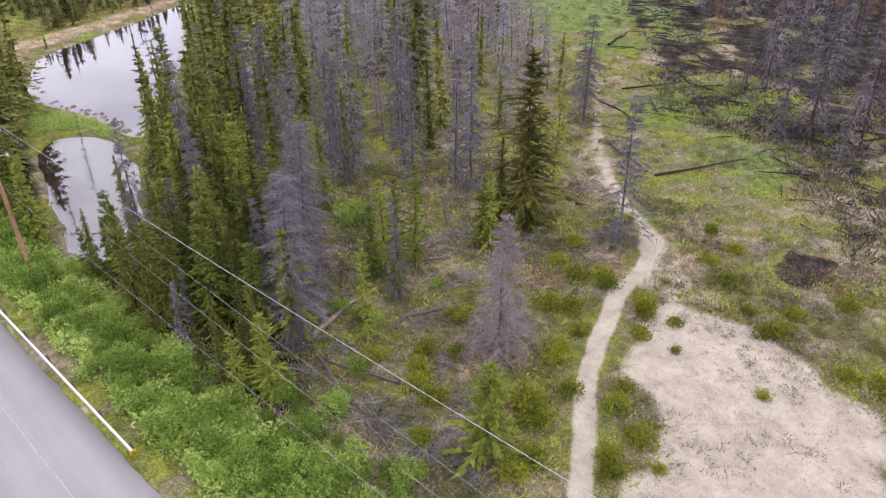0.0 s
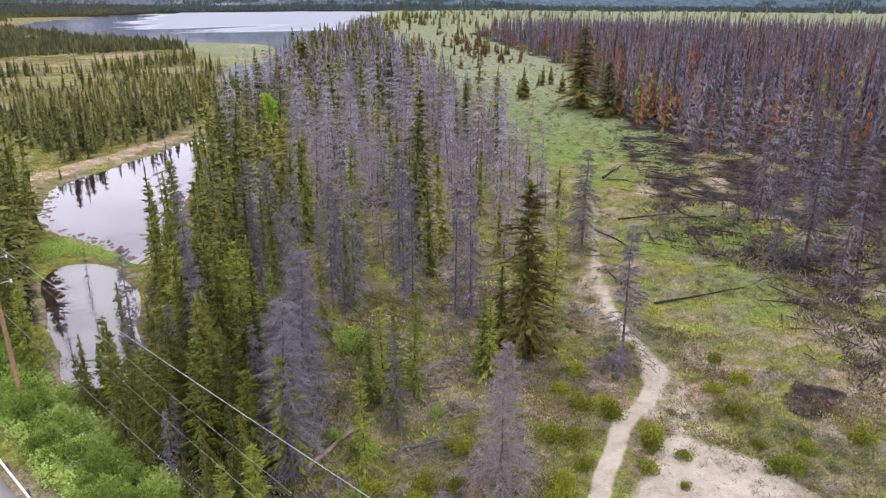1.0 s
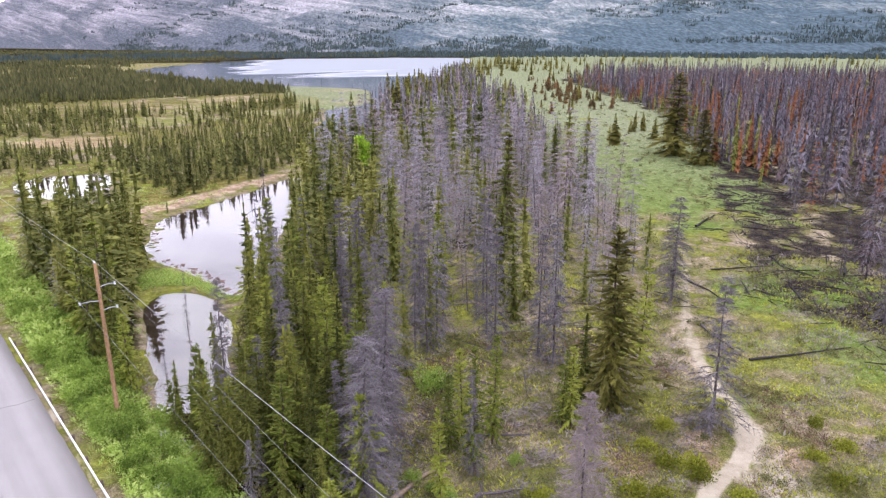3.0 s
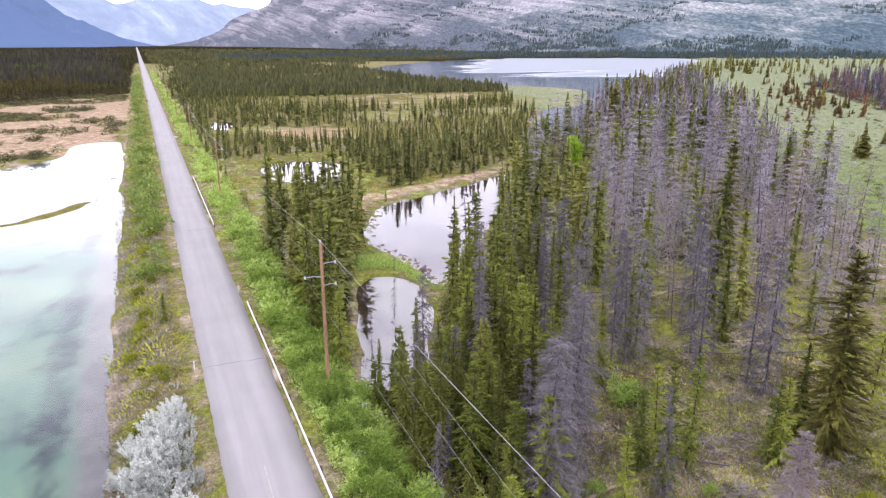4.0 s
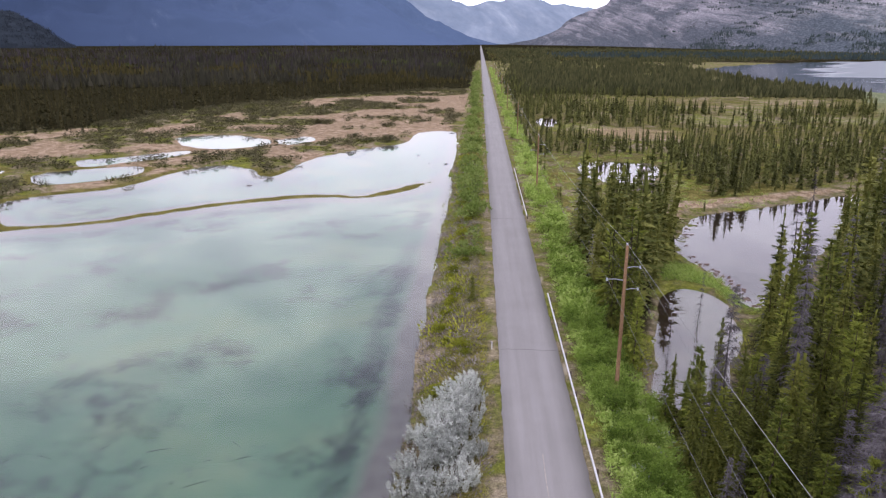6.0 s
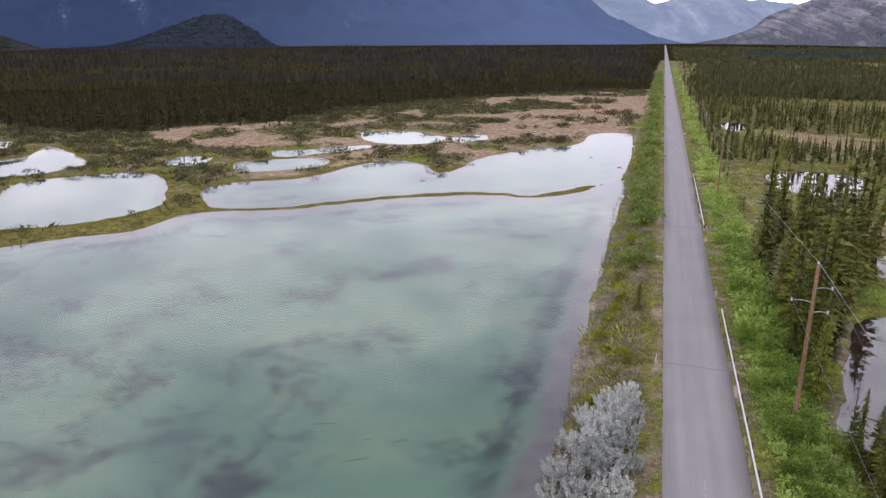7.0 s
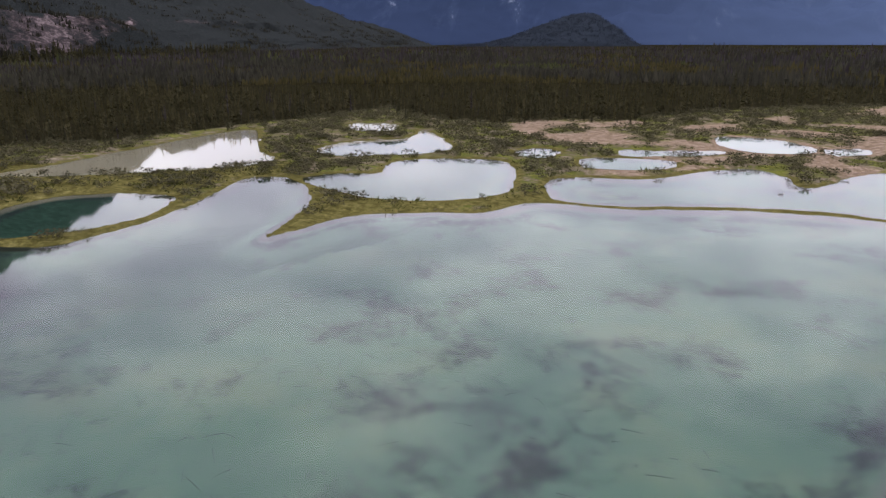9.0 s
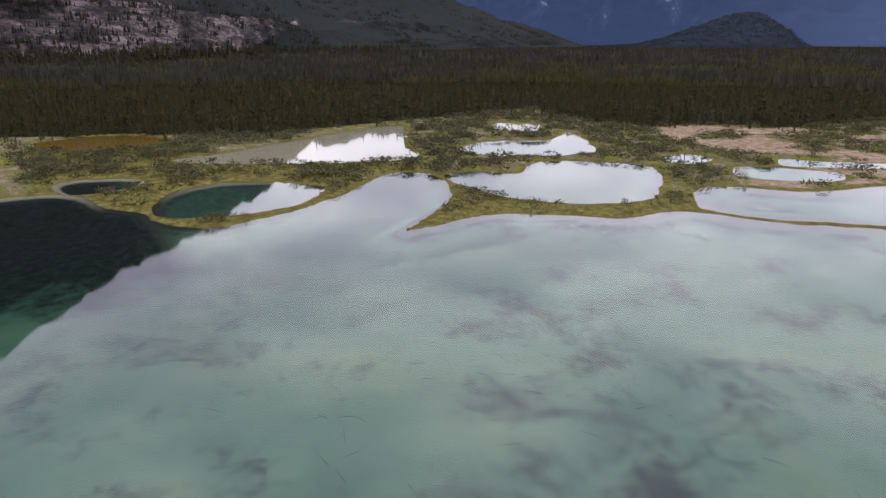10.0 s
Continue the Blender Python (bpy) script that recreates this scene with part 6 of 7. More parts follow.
stuff("meadow_trees", "scattered dark conifers in the green meadow", "trees", GREEN_FAR, mx, my, W.uniform(3.5, 11, len(mx)), M_DARKSPRUCE, W, wide=(1.5, 2.5))
mx, my = W.normal(0, 1, 90), W.normal(0, 1, 90)
along_rim = W.random(90)
mx, my = 250 + 190 * along_rim + 9 * mx, 195 + 190 * along_rim + 9 * my
stuff("young_rusty_conifers", "small rust-tipped conifers in the meadow by the burnt wood", "trees", GREEN_FAR, mx, my, W.uniform(2.0, 6, 90), M_RUSTGREEN, W, wide=(2.0, 3.2))


# ------------------------------------------------------------------ shrubs and ground cover
def shrub_shapes():
    rng = np.random.default_rng(8)
    out = {}
    for kind, mat, n, w, h, leaf in (("green", M_LEAF, 1000, 1.0, 1.5, 0.125), ("silver", M_SILVER, 2400, 1.0, 1.6, 0.15), ("juniper", M_JUNIPER, 900, 0.9, 0.55, 0.12)):
        made = []
        for _ in range(4):
            v, q = plumes(rng, n, w, h, leaf) if kind == "silver" else leafy(rng, n, w, h, leaf, 22, 0.99 if kind == "green" else 1.0, 0.35, spikes if kind == "green" else kites)
            stems = []
            caps = []
            count = 0
            for k in range(5):
                a = rng.uniform(0, 6.28)
                tv, tq, tt = tube([(0, 0, -0.1), (0.25 * math.cos(a), 0.25 * math.sin(a), h * 0.35), (0.5 * w * math.cos(a), 0.5 * w * math.sin(a), h * 0.7)], (0.03, 0.022, 0.01), 4)
                stems.append((tv, tq))
                caps.append(tt + count)
                count += len(tv)
            sv, sq = join(stems)
            made.append((mesh_np(kind + "_stems", sv, sq, np.concatenate(caps), M_BARK), mesh_np(kind + "_leaves", v, None, tris((v, q))[1], mat)))
        out[kind] = made
    return out


SHRUBS = shrub_shapes()


def shrub(kind, x, y, s, tall=1.0, group=""):
    stems, leaves = SHRUBS[kind][PICK.integers(4)]
    name, label, category = {"green": ("green_shrub", "fresh green leafy shrub on the road bank", "shrub"),
                             "silver": ("silver_shrub", "silver-grey willow shrub on the road bank", "shrub"),
                             "juniper": ("juniper", "low yellow-green spreading juniper on sandy ground", "shrub")}[kind]
    z = float(height(np.array([x]), np.array([y]))[0])
    top = new(name)
    top.empty_display_size = 0.3
    top.matrix_world = Matrix.Translation((x, y, z)) @ Matrix.Rotation(PICK.uniform(0, 6.28), 4, "Z") @ Matrix.Diagonal((s, s, s * tall, 1))
    tagged(top, label, category, group)
    part("twig_frame", stems, top)
    part("foliage", leaves, top)


S = np.random.default_rng(77)
for _ in range(205):
    y = 12 + 76 * S.random() ** 1.2
    shrub("green", S.uniform(10.4, 15.6), y, S.uniform(0.8, 1.5), S.uniform(0.75, 1.1), "shrubs on the road bank")
for x, y, s in ((-3.9, 44, 1.2), (-2.6, 46, 1.3), (-1.4, 45, 1.2), (-3.4, 47.5, 1.2), (-2.2, 49, 1.3), (-0.8, 48.3, 1.1), (-2.9, 51, 1.1), (-1.5, 52, 1.2),
                (-0.3, 51.3, 1.0), (-2.0, 54.3, 1.1), (-0.8, 55.2, 1.1), (0.0, 54, 0.8), (-4.6, 41.5, 1.3), (-5.0, 45.5, 1.0), (-4.6, 49.5, 0.9), (-3.8, 53.0, 0.9), (-2.6, 41, 1.2), (-1.0, 42, 1.1), (-0.6, 57, 0.8), (0.3, 46, 0.7)):
    shrub("silver", x, y, s * 1.12, 0.98, "silver shrubs on the road bank")
for _ in range(54):
    shrub("silver", S.uniform(10.6, 16.5), 15 + 40 * S.random(), S.uniform(0.3, 0.55), 1.0, "silver shrubs on the road bank")
for x, y, s in ((42.8, 17.8, 1.5), (41.6, 17.2, 1.2), (39.1, 16.3, 1.0), (41.9, 15.1, 0.9), (38.9, 13.6, 0.6), (46.1, 9.0, 1.5), (45.0, 9.8, 1.1), (52.3, 6.2, 1.3), (47.0, 11.6, 0.8),
                (38.4, 7.3, 0.7), (33.2, 14.3, 1.1), (29.9, 11.3, 1.3), (28.6, 9.5, 0.7), (26.5, 11.4, 1.2), (27.4, 12.0, 1.2), (31.5, 13.9, 1.3), (27.7, 18.0, 1.7), (26.8, 17.2, 1.4), (42.6, 24, 1.4),
                (44.1, 3.9, 1.1), (44.4, 1.9, 1.3), (42.8, 21.3, 1.3), (44, 22.4, 1.2), (36.2, 19.6, 1.0), (33.6, 19.8, 1.2), (24.5, 24.5, 1.3), (25.6, 25.6, 1.2), (27.2, 26.4, 1.4), (28.5, 24.6, 1.1), (21, 21, 1.2)):
    shrub("juniper", x, y, s, S.uniform(0.9, 1.4), "junipers beside the trail")
for x, y, s in ((36.8, 45.3, 1.6), (35.6, 44.0, 1.3), (19.0, 26.4, 1.3), (16.5, 26.3, 1.4), (17.8, 30.0, 1.1), (16.8, 22.5, 1.3), (18.2, 19.5, 1.1), (16.0, 17.6, 1.3), (27, 31.5, 0.8), (26.2, 34.6, 0.9)):
    shrub("green", x, y, s, 1.0, "shrubs on the road bank")


for x, y, s in ((24.4, 28.7, 1.2), (30.5, 16.8, 1.1), (24.2, 22.8, 1.2), (24.2, 15.3, 1.4), (22.6, 15.4, 1.2), (37.7, 23.4, 1.4), (38.5, 21.8, 1.3), (32.5, 19.1, 1.2), (27.4, 16.7, 1.1), (31.9, 27.6, 1.4),
                (43.5, 26.5, 1.2), (36, 26, 1.0), (47, 27, 1.2), (50, 14.5, 1.3), (52, 17, 1.2), (55, 16, 1.2), (49, 9, 1.1), (57, 19, 1.0), (54, 26, 1.1), (39, 28, 1.1)):
    shrub("juniper", x, y, s * 1.1, S.uniform(0.7, 1.1), "junipers beside the trail")
for x, y, s in ((22.6, 28.3, 1.0), (19.0, 26.4, 0.9), (17.8, 29.4, 1.0), (17.0, 26.8, 0.9), (16.1, 24.3, 0.9), (16.8, 21.8, 0.8), (13.8, 23.5, 0.9), (15.9, 22.0, 0.9), (33.8, 31.3, 0.7), (26.8, 32.6, 0.8), (18.1, 20.7, 0.8),
                (19.1, 19.3, 0.7), (15.0, 23.3, 0.9), (37.2, 43.9, 1.5), (20.2, 27.2, 0.9), (17.8, 32.0, 1.1), (17.6, 30.1, 1.1)):
    shrub("green", x, y, s, 0.9, "shrubs on the road bank")
for _ in range(64):
    shrub("green", S.uniform(13, 19), S.uniform(12, 33), S.uniform(0.4, 0.85), S.uniform(0.7, 1.0), "shrubs on the road bank")


def dead_shrub(x, y, s):
    """A low tangle of grey dead branches."""
    rng = np.random.default_rng(int(x * 31 + y * 7))
    n = 170
    a, r = rng.uniform(0, 6.28, n), rng.random(n) ** 0.6 * s
    px, py = x + np.cos(a) * r * 1.3, y + np.sin(a) * r
    pz = height(px, py) + rng.random(n) * 0.45 * s * (1 - r / s * 0.8)
    b = rng.uniform(0, 6.28, n)
    way = unit(np.column_stack([np.cos(b), np.sin(b), rng.normal(0.12, 0.28, n)]))
    side = unit(np.cross(way, rng.normal(0, 1, (n, 3))))
    v, q = kites(np.column_stack([px, py, pz]) - way * 0.3, way, side, rng.uniform(0.5, 1.5, n), rng.uniform(0.03, 0.07, n))
    tagged(new("dead_shrub", mesh_np("dead_shrub", v, q, None, M_HEATH)), "low tangled grey dead shrub lying on heath", "dead shrub", "dead shrubs in the clearing")


for x, y, s in ((20.9, 25.4, 1.2), (21.4, 23.4, 1.4), (20.9, 21.6, 1.3), (21.1, 20.0, 1.4), (21.2, 18.5, 1.2), (21.1, 17.0, 1.2), (23.3, 31.1, 1.0), (20.2, 19.7, 1.2), (20.1, 23.4, 1.1), (27.3, 24.9, 1.1), (25.5, 21.3, 1.0),
                (31.9, 28.4, 1.2), (20.2, 31.0, 1.0), (29.7, 28.7, 1.3), (38.3, 36.2, 1.7), (37.0, 37.5, 1.4), (34.5, 37.8, 1.3), (41, 36, 1.2), (31.5, 24.8, 1.0), (36, 31, 1.2), (34.5, 24, 1.0), (51.0, 25.6, 1.3), (49.0, 26.4, 1.2), (45, 30, 1.1)):
    dead_shrub(x, y, s)


def area(x0, x1, y0, y1, n, rng):
    return rng.uniform(x0, x1, n), rng.uniform(y0, y1, n)


# bank plants further on, both sides of the road
x, y = S.uniform(10.2, 15.5, 650), 74 + 720 * S.random(650) ** 2
stuff("bank_shrubs", "fresh green shrubs along the road bank", "shrubs", SHRUB_MID, x, y, S.uniform(0.9, 2.2, 650), M_LEAF, S)
x, y = S.uniform(10.2, 15.8, 950), 10 + 70 * S.random(950) ** 1.1
stuff("bank_undergrowth", "dense low green shrubs under the taller ones", "shrubs", SHRUB_MID, x, y, S.uniform(0.5, 1.1, 950), M_LEAF, S, wide=(1.0, 1.5))
x, y = S.uniform(9.5, 15.5, 2600), 8 + 150 * S.random(2600) ** 1.4
stuff("bank_grass", "tall green grass and weeds on the road bank", "grass", TUFTS, x, y, S.uniform(0.25, 0.6, 2600), M_LEAF, S, wide=(0.8, 1.5))
x, y = S.uniform(-4.4, 0.6, 420), 95 + 600 * S.random(420) ** 1.5
stuff("verge_shrubs", "green shrubs on the verge by the water", "shrubs", SHRUB_MID, x, y, S.uniform(0.8, 3.0, 420) * np.where(y > 115, 1.0, 0.55), M_BANKLEAF, S)
x, y = S.uniform(-5.8, 1.6, 2600), 30 + 330 * S.random(2600) ** 1.6
stuff("verge_heath", "dry olive heath on the verge by the water", "grass", TUFTS, x, y, S.uniform(0.2, 0.5, 2600), M_SCRUB, S, wide=(0.9, 1.8))
x, y = S.uniform(-5.4, 0.4, 1500), 30 + 150 * S.random(1500) ** 1.3
stuff("verge_twigs", "grey-brown dry twigs on the verge by the water", "grass", MATS, x, y, S.uniform(0.35, 0.9, 1500), M_HEATH, S, wide=(0.9, 1.8))
x, y = S.uniform(-4.6, -0.6, 260), 56 + 150 * S.random(260)
stuff("verge_juniper", "low olive juniper mats on the verge", "shrubs", MATS, x, y, S.uniform(0.7, 1.9, 260), M_JUNIPER, S)
x, y = S.uniform(-6.0, -5.0, 160), 50 + 150 * S.random(160)
stuff("shore_willow", "bare grey twigs at the waterline", "shrubs", TUFTS, x, y, S.uniform(0.25, 0.6, 160), M_HEATH, S)

x, y = S.uniform(0.5, 2.2, 2600), 24 + 330 * S.random(2600) ** 1.6
stuff("verge_grass", "short yellow-green grass along the asphalt edge", "grass", TUFTS, x[x < 0.98], y[x < 0.98], S.uniform(0.12, 0.3, int((x < 0.98).sum())), M_JUNIPER, S, wide=(1.0, 2.0))
for _ in range(34):
    shrub("juniper", S.uniform(-4.0, -0.9), 54 + 90 * S.random() ** 1.3, S.uniform(0.6, 1.25), S.uniform(0.9, 1.3), "junipers on the road bank")

# heath, grass and twigs of the clearing and the burnt field
x, y = area(15, 110, -12, 75, 24000, S)
r = np.hypot(x, y)
free = ((zone(WEDGE, x, y, 3.0) < 0.6) | (along(LEFT_LINE, x, y) > 13)) & (zone(SAND, x, y, 0.6) < 0.35) & (zone(BURNT, x, y, 0.8) < 0.3) & (along(TRAIL, x, y) > 1.6) & (r < 112) & (S.random(len(x)) < np.clip(45 / r, 0.3, 1))
x, y = x[free], y[free]
kind = 0.34 + 0.5 * S.random(len(x)) + 1.05 * vnoise(x, y, 4.5, 3)
for lo, hi, name, label, shapes, mat, s0, s1 in (
        (-9, 0.44, "grass_tufts", "straw and green grass tufts in the clearing", TUFTS, M_TUFT, 0.2, 0.5),
        (0.44, 0.58, "juniper_mats", "yellow-green juniper mats in the clearing", MATS, M_JUNIPER, 0.45, 1.1),
        (0.58, 0.86, "heath_twigs", "grey-brown heath twigs in the clearing", MATS, M_HEATH, 0.4, 0.9),
        (0.86, 9, "scrub", "olive scrub in the clearing", SHRUB_FAR, M_SCRUB, 0.25, 0.7)):
    sel = (kind >= lo) & (kind < hi)
    stuff(name, label, "ground cover", shapes, x[sel], y[sel], S.uniform(s0, s1, int(sel.sum())), mat, S, wide=(0.9, 1.7))
x, y = area(14, 56, 2, 48, 11000, S)
sel = (zone(SAND, x, y, 0.6) < 0.35) & (along(TRAIL, x, y) > 0.9)
half = S.random(len(x)) + 0.7 * vnoise(x, y, 4, 2) < 0.5
stuff("fine_grass", "fine straw and olive grass in the clearing", "ground cover", TUFTS, x[sel & half], y[sel & half], S.uniform(0.15, 0.34, int((sel & half).sum())), M_TUFT, S, wide=(0.9, 1.8))
stuff("fine_heath", "low olive heath in the clearing", "ground cover", TUFTS, x[sel & ~half], y[sel & ~half], S.uniform(0.15, 0.36, int((sel & ~half).sum())), M_SCRUB, S, wide=(0.9, 1.8))
x, y = area(14, 62, 4, 50, 5200, S)
sel = (zone(SAND, x, y, 0.6) < 0.3) & (along(TRAIL, x, y) > 2.0) & (vnoise(x - 20, y + 7, 5, 3) > 0.10)
stuff("russet_heath", "low red-brown heath in the clearing", "ground cover", MATS, x[sel], y[sel], S.uniform(0.3, 0.8, int(sel.sum())), M_RUSSET, S, wide=(0.9, 1.7))
x, y = area(16, 60, -14, 22, 9000, S)
sel = zone(SAND, x, y, 0.8) > 0.7
stuff("sand_weeds", "small dry weeds dotted over the sand", "ground cover", TUFTS, x[sel], y[sel], S.uniform(0.05, 0.19, int(sel.sum())) * (0.7 + 0.8 * (vnoise(x[sel], y[sel], 4, 2) > 0)), M_SANDWEED, S, wide=(1.0, 2.2))
x, y = fan(MEADOW, 2200, 25, 62, 56, 500, S)
stuff("meadow_scrub", "low scrub dotted over the meadow", "ground cover", SHRUB_FAR, x, y, S.uniform(0.4, 1.1, len(x)), M_SCRUB, S, wide=(1.0, 1.8))
x, y = fan(BURNT_FIELD, 5200, 40, 92, 58, 260, S)
stuff("burnt_scrub", "dark twigs over the burnt ground", "ground cover", SEDGE, x, y, S.uniform(0.3, 1.0, len(x)), M_BURNTWIG, S, wide=(0.8, 1.6))

# marsh plants between the pools and on the far flats
x, y = area(-262, -8, 5, 460, 30000, S)
wood = inside(LEFT_WOOD, x, y, 1.0) > 0
z = height(x, y)
near_pool = np.clip((z - WATER) / 0.5, 0, 1)
tan = zone(TANMARSH, x, y, 3)
keep = ~wood & (x < -7) & (z > WATER + 0.28) & (S.random(len(x)) < np.where(tan > 0.5, 0.60, 0.75)) & (vnoise(x, y, 16, 3) > np.where(tan > 0.5, np.where(x > -62, 0.06, -0.12), -0.35))
x, y, tan = x[keep], y[keep], tan[keep]
sel = S.random(len(x)) < np.where(tan < 0.5, 0.46, 0.42 + 0.3 * vnoise(x, y, 20, 2))
stuff("marsh_willows", "olive willow scrub between the marsh pools", "shrubs", SHRUB_FAR, x[sel], y[sel], S.uniform(0.8, 2.3, int(sel.sum())), M_WILLOW, S, wide=(1.2, 2.4))
stuff("marsh_sedge", "green and straw sedge around the pools", "grass", SEDGE, x[~sel], y[~sel], S.uniform(0.5, 1.3, int((~sel).sum())), M_SEDGE, S, wide=(1.0, 2.0))
x, y = fan(LEFT_WOOD, 1600, -95, -20, 190, 330, S)
x, y = x + S.uniform(0, 14, len(x)), y - S.uniform(0, 22, len(x))
stuff("edge_conifers", "young conifers at the forest edge", "trees", GREEN_FAR, x, y, S.uniform(2, 6, len(x)), M_FOREST, S)
x, y = scattered(POND_BANK, 0.5, S)
stuff("bank_sedge", "bright green sedge on the bank between ponds", "grass", TUFTS, x, y, S.uniform(0.5, 1.0, len(x)), M_LEAF, S, wide=(0.9, 1.8))
x, y = area(15, 60, 76, 200, 900, S)
stuff("pond_sedge", "green sedge on the pond banks", "grass", TUFTS, x, y, S.uniform(0.4, 0.9, 900), M_LEAF, S, wide=(0.9, 1.8))


# ------------------------------------------------------------------ fallen wood, stones, sunken sticks
def log(x0, y0, x1, y1, r, mat, label, lift=0.12):
    n = 9
    t = np.linspace(0, 1, n)
    x, y = x0 + (x1 - x0) * t, y0 + (y1 - y0) * t
    z = height(x, y)
    line = np.polyfit(t, z, 1)
    z = np.polyval(line, t) + r + lift * 0.3
    bend = 0.30 * np.sin(t * 3.1) * PICK.uniform(-1, 1) + 0.10 * np.sin(t * 9 + PICK.uniform(0, 6))
    ob = new("fallen_log", tube_mesh("fallen_log", np.column_stack([x + bend, y - bend, z]), r * (1.05 - 0.6 * t) * (1 + 0.08 * PICK.standard_normal(n)), mat, 8))
    tagged(ob, label, "log", "fallen logs")
    for k in range(4):
        j = PICK.integers(2, n - 1)
        a = PICK.uniform(0, 6.28)
        d = np.array([math.cos(a), math.sin(a), 0.8]) * PICK.uniform(0.4, 1.0)
        p = np.array([x[j] + bend[j], y[j] - bend[j], z[j]])
        part("branch_stub", tube_mesh("branch_stub", [p, p + d * 0.5, p + d], (r * 0.25, r * 0.18, 0.008), mat, 4), ob)


log(22.7, 33.4, 28.9, 34.6, 0.26, M_LOG, "long pale broken log lying in the clearing")
log(21.9, 31.5, 20.2, 25.2, 0.12, M_GREYWOOD, "thin grey fallen trunk in heath")
log(20.2, 24.9, 19.1, 20.5, 0.10, M_GREYWOOD, "thin grey fallen trunk in heath")
log(21.2, 19.2, 20.9, 15.7, 0.10, M_GREYWOOD, "thin grey fallen trunk in heath")
log(69.4, 36.8, 65.0, 29.5, 0.13, M_GREYWOOD, "grey fallen trunk on the meadow edge")
log(64.8, 28.5, 75.5, 23.2, 0.14, M_CHAR, "long charred trunk lying on burnt ground")
log(88.7, 46.1, 96.9, 41.2, 0.13, M_CHAR, "charred trunk lying in green meadow grass")
log(100.8, 43.5, 95.9, 38.2, 0.14, M_CHAR, "charred trunk lying in green meadow grass")
log(89.6, 35.7, 82.7, 30.5, 0.14, M_CHAR, "charred trunk lying in green meadow grass")
log(82, 46, 78, 38, 0.13, M_CHAR, "thin charred trunk in the meadow")
log(23.8, 25.4, 21.9, 31.5, 0.13, M_GREYWOOD, "grey fallen trunk in heath by the trees")
log(29, 30.5, 33.0, 28.2, 0.13, M_GREYWOOD, "grey fallen trunk among juniper")
log(27.5, 29.8, 30.5, 31.6, 0.10, M_GREYWOOD, "thin grey fallen trunk among juniper")
log(34, 36.5, 37.5, 33.5, 0.14, M_GREYWOOD, "grey brushwood trunk beside the wood")
log(108, 60, 118, 62, 0.2, M_CHAR, "charred trunk at the burnt wood edge")
log(100, 33, 108, 36, 0.2, M_CHAR, "charred trunk at the burnt wood edge")


def sticks(name, label, n, x0, x1, y0, y1, mat, rng, l0, l1, r, at=None, where=None):
    pieces, caps, count = [], [], 0
    for _ in range(n):
        x, y, a, l = rng.uniform(x0, x1), rng.uniform(y0, y1), rng.uniform(0, 6.28), rng.uniform(l0, l1)
        if where is not None and not where(x, y):
            continue
        z = float(height(np.array([x]), np.array([y]))[0]) + 0.08 if at is None else at
        e = np.array([math.cos(a), math.sin(a), rng.uniform(-0.05, 0.12)]) * l
        p = np.array([x, y, z])
        v, q, t = tube([p, p + e * 0.5 + np.array([0, 0, 0.04]), p + e], (r, r * 0.8, r * 0.4), 4)
        pieces.append((v, q))
        caps.append(t + count)
        count += len(v)
    v, q = join(pieces)
    tagged(new(name, mesh_np(name, v, q, np.concatenate(caps), mat)), label, "deadwood", kind="stuff")


D = np.random.default_rng(99)
sticks("brushwood", "grey dead sticks strewn in the clearing", 420, 16, 48, 20, 46, M_GREYWOOD, D, 0.6, 3.0, 0.03, None, lambda x, y: along(TRAIL, x, y) > 2.5 and inside(SAND, np.array([x]), np.array([y]), 3.0)[0] < -2)
sticks("charred_sticks", "black charred sticks over burnt ground", 1500, 62, 175, 8, 110, M_CHAR, D, 0.8, 4.0, 0.055, None, lambda x, y: along(TRAIL, x, y) > 5 and inside(BURNT_FIELD, np.array([x]), np.array([y]), 6.0)[0] > -3)
sticks("charred_trunks", "black charred trunks strewn over burnt ground", 260, 62, 150, 10, 90, M_CHAR, D, 2.5, 7.5, 0.12, None, lambda x, y: along(TRAIL, x, y) > 4 and inside(BURNT_FIELD, np.array([x]), np.array([y]), 6.0)[0] > -2)
sticks("wood_litter", "grey fallen trunks inside the wood", 160, 30, 75, 40, 75, M_GREYWOOD, D, 1.5, 6.0, 0.07)
sticks("sunken_sticks", "dark sunken branches in shallow water", 120, -62, -18, 12, 50, M_CHAR, D, 0.3, 2.2, 0.03, -1.98)


def boulder(x, y, s, label):
    rng = np.random.default_rng(int(abs(x * 7 + y)))
    bm = bmesh.new()
    bmesh.ops.create_icosphere(bm, subdivisions=2, radius=s)
    for v in bm.verts:
        v.co *= 1 + 0.28 * noise.noise(v.co / s * 1.3 + Vector((x, y, 0)))
        v.co.z *= 0.34
    me = bpy.data.meshes.new("boulder")
    bm.to_mesh(me)
    bm.free()
    me.materials.append(M_ROCK)
    ob = tagged(new("boulder", me), label, "rock", "stones at the waterline")
    ob.location = (x, y, max(float(height(np.array([x]), np.array([y]))[0]), WATER - 0.3) + 0.2 * s)


boulder(-51.9, 153.1, 0.8, "dark boulder standing in shallow pond water")
boulder(-17.1, 197.9, 0.7, "grey stone at the pond's edge")
boulder(-13.1, 185.5, 0.6, "grey stone at the pond's edge")
boulder(-8.6, 183.0, 0.8, "grey stone at the pond's edge")
boulder(-15.0, 192.0, 0.5, "grey stone at the pond's edge")


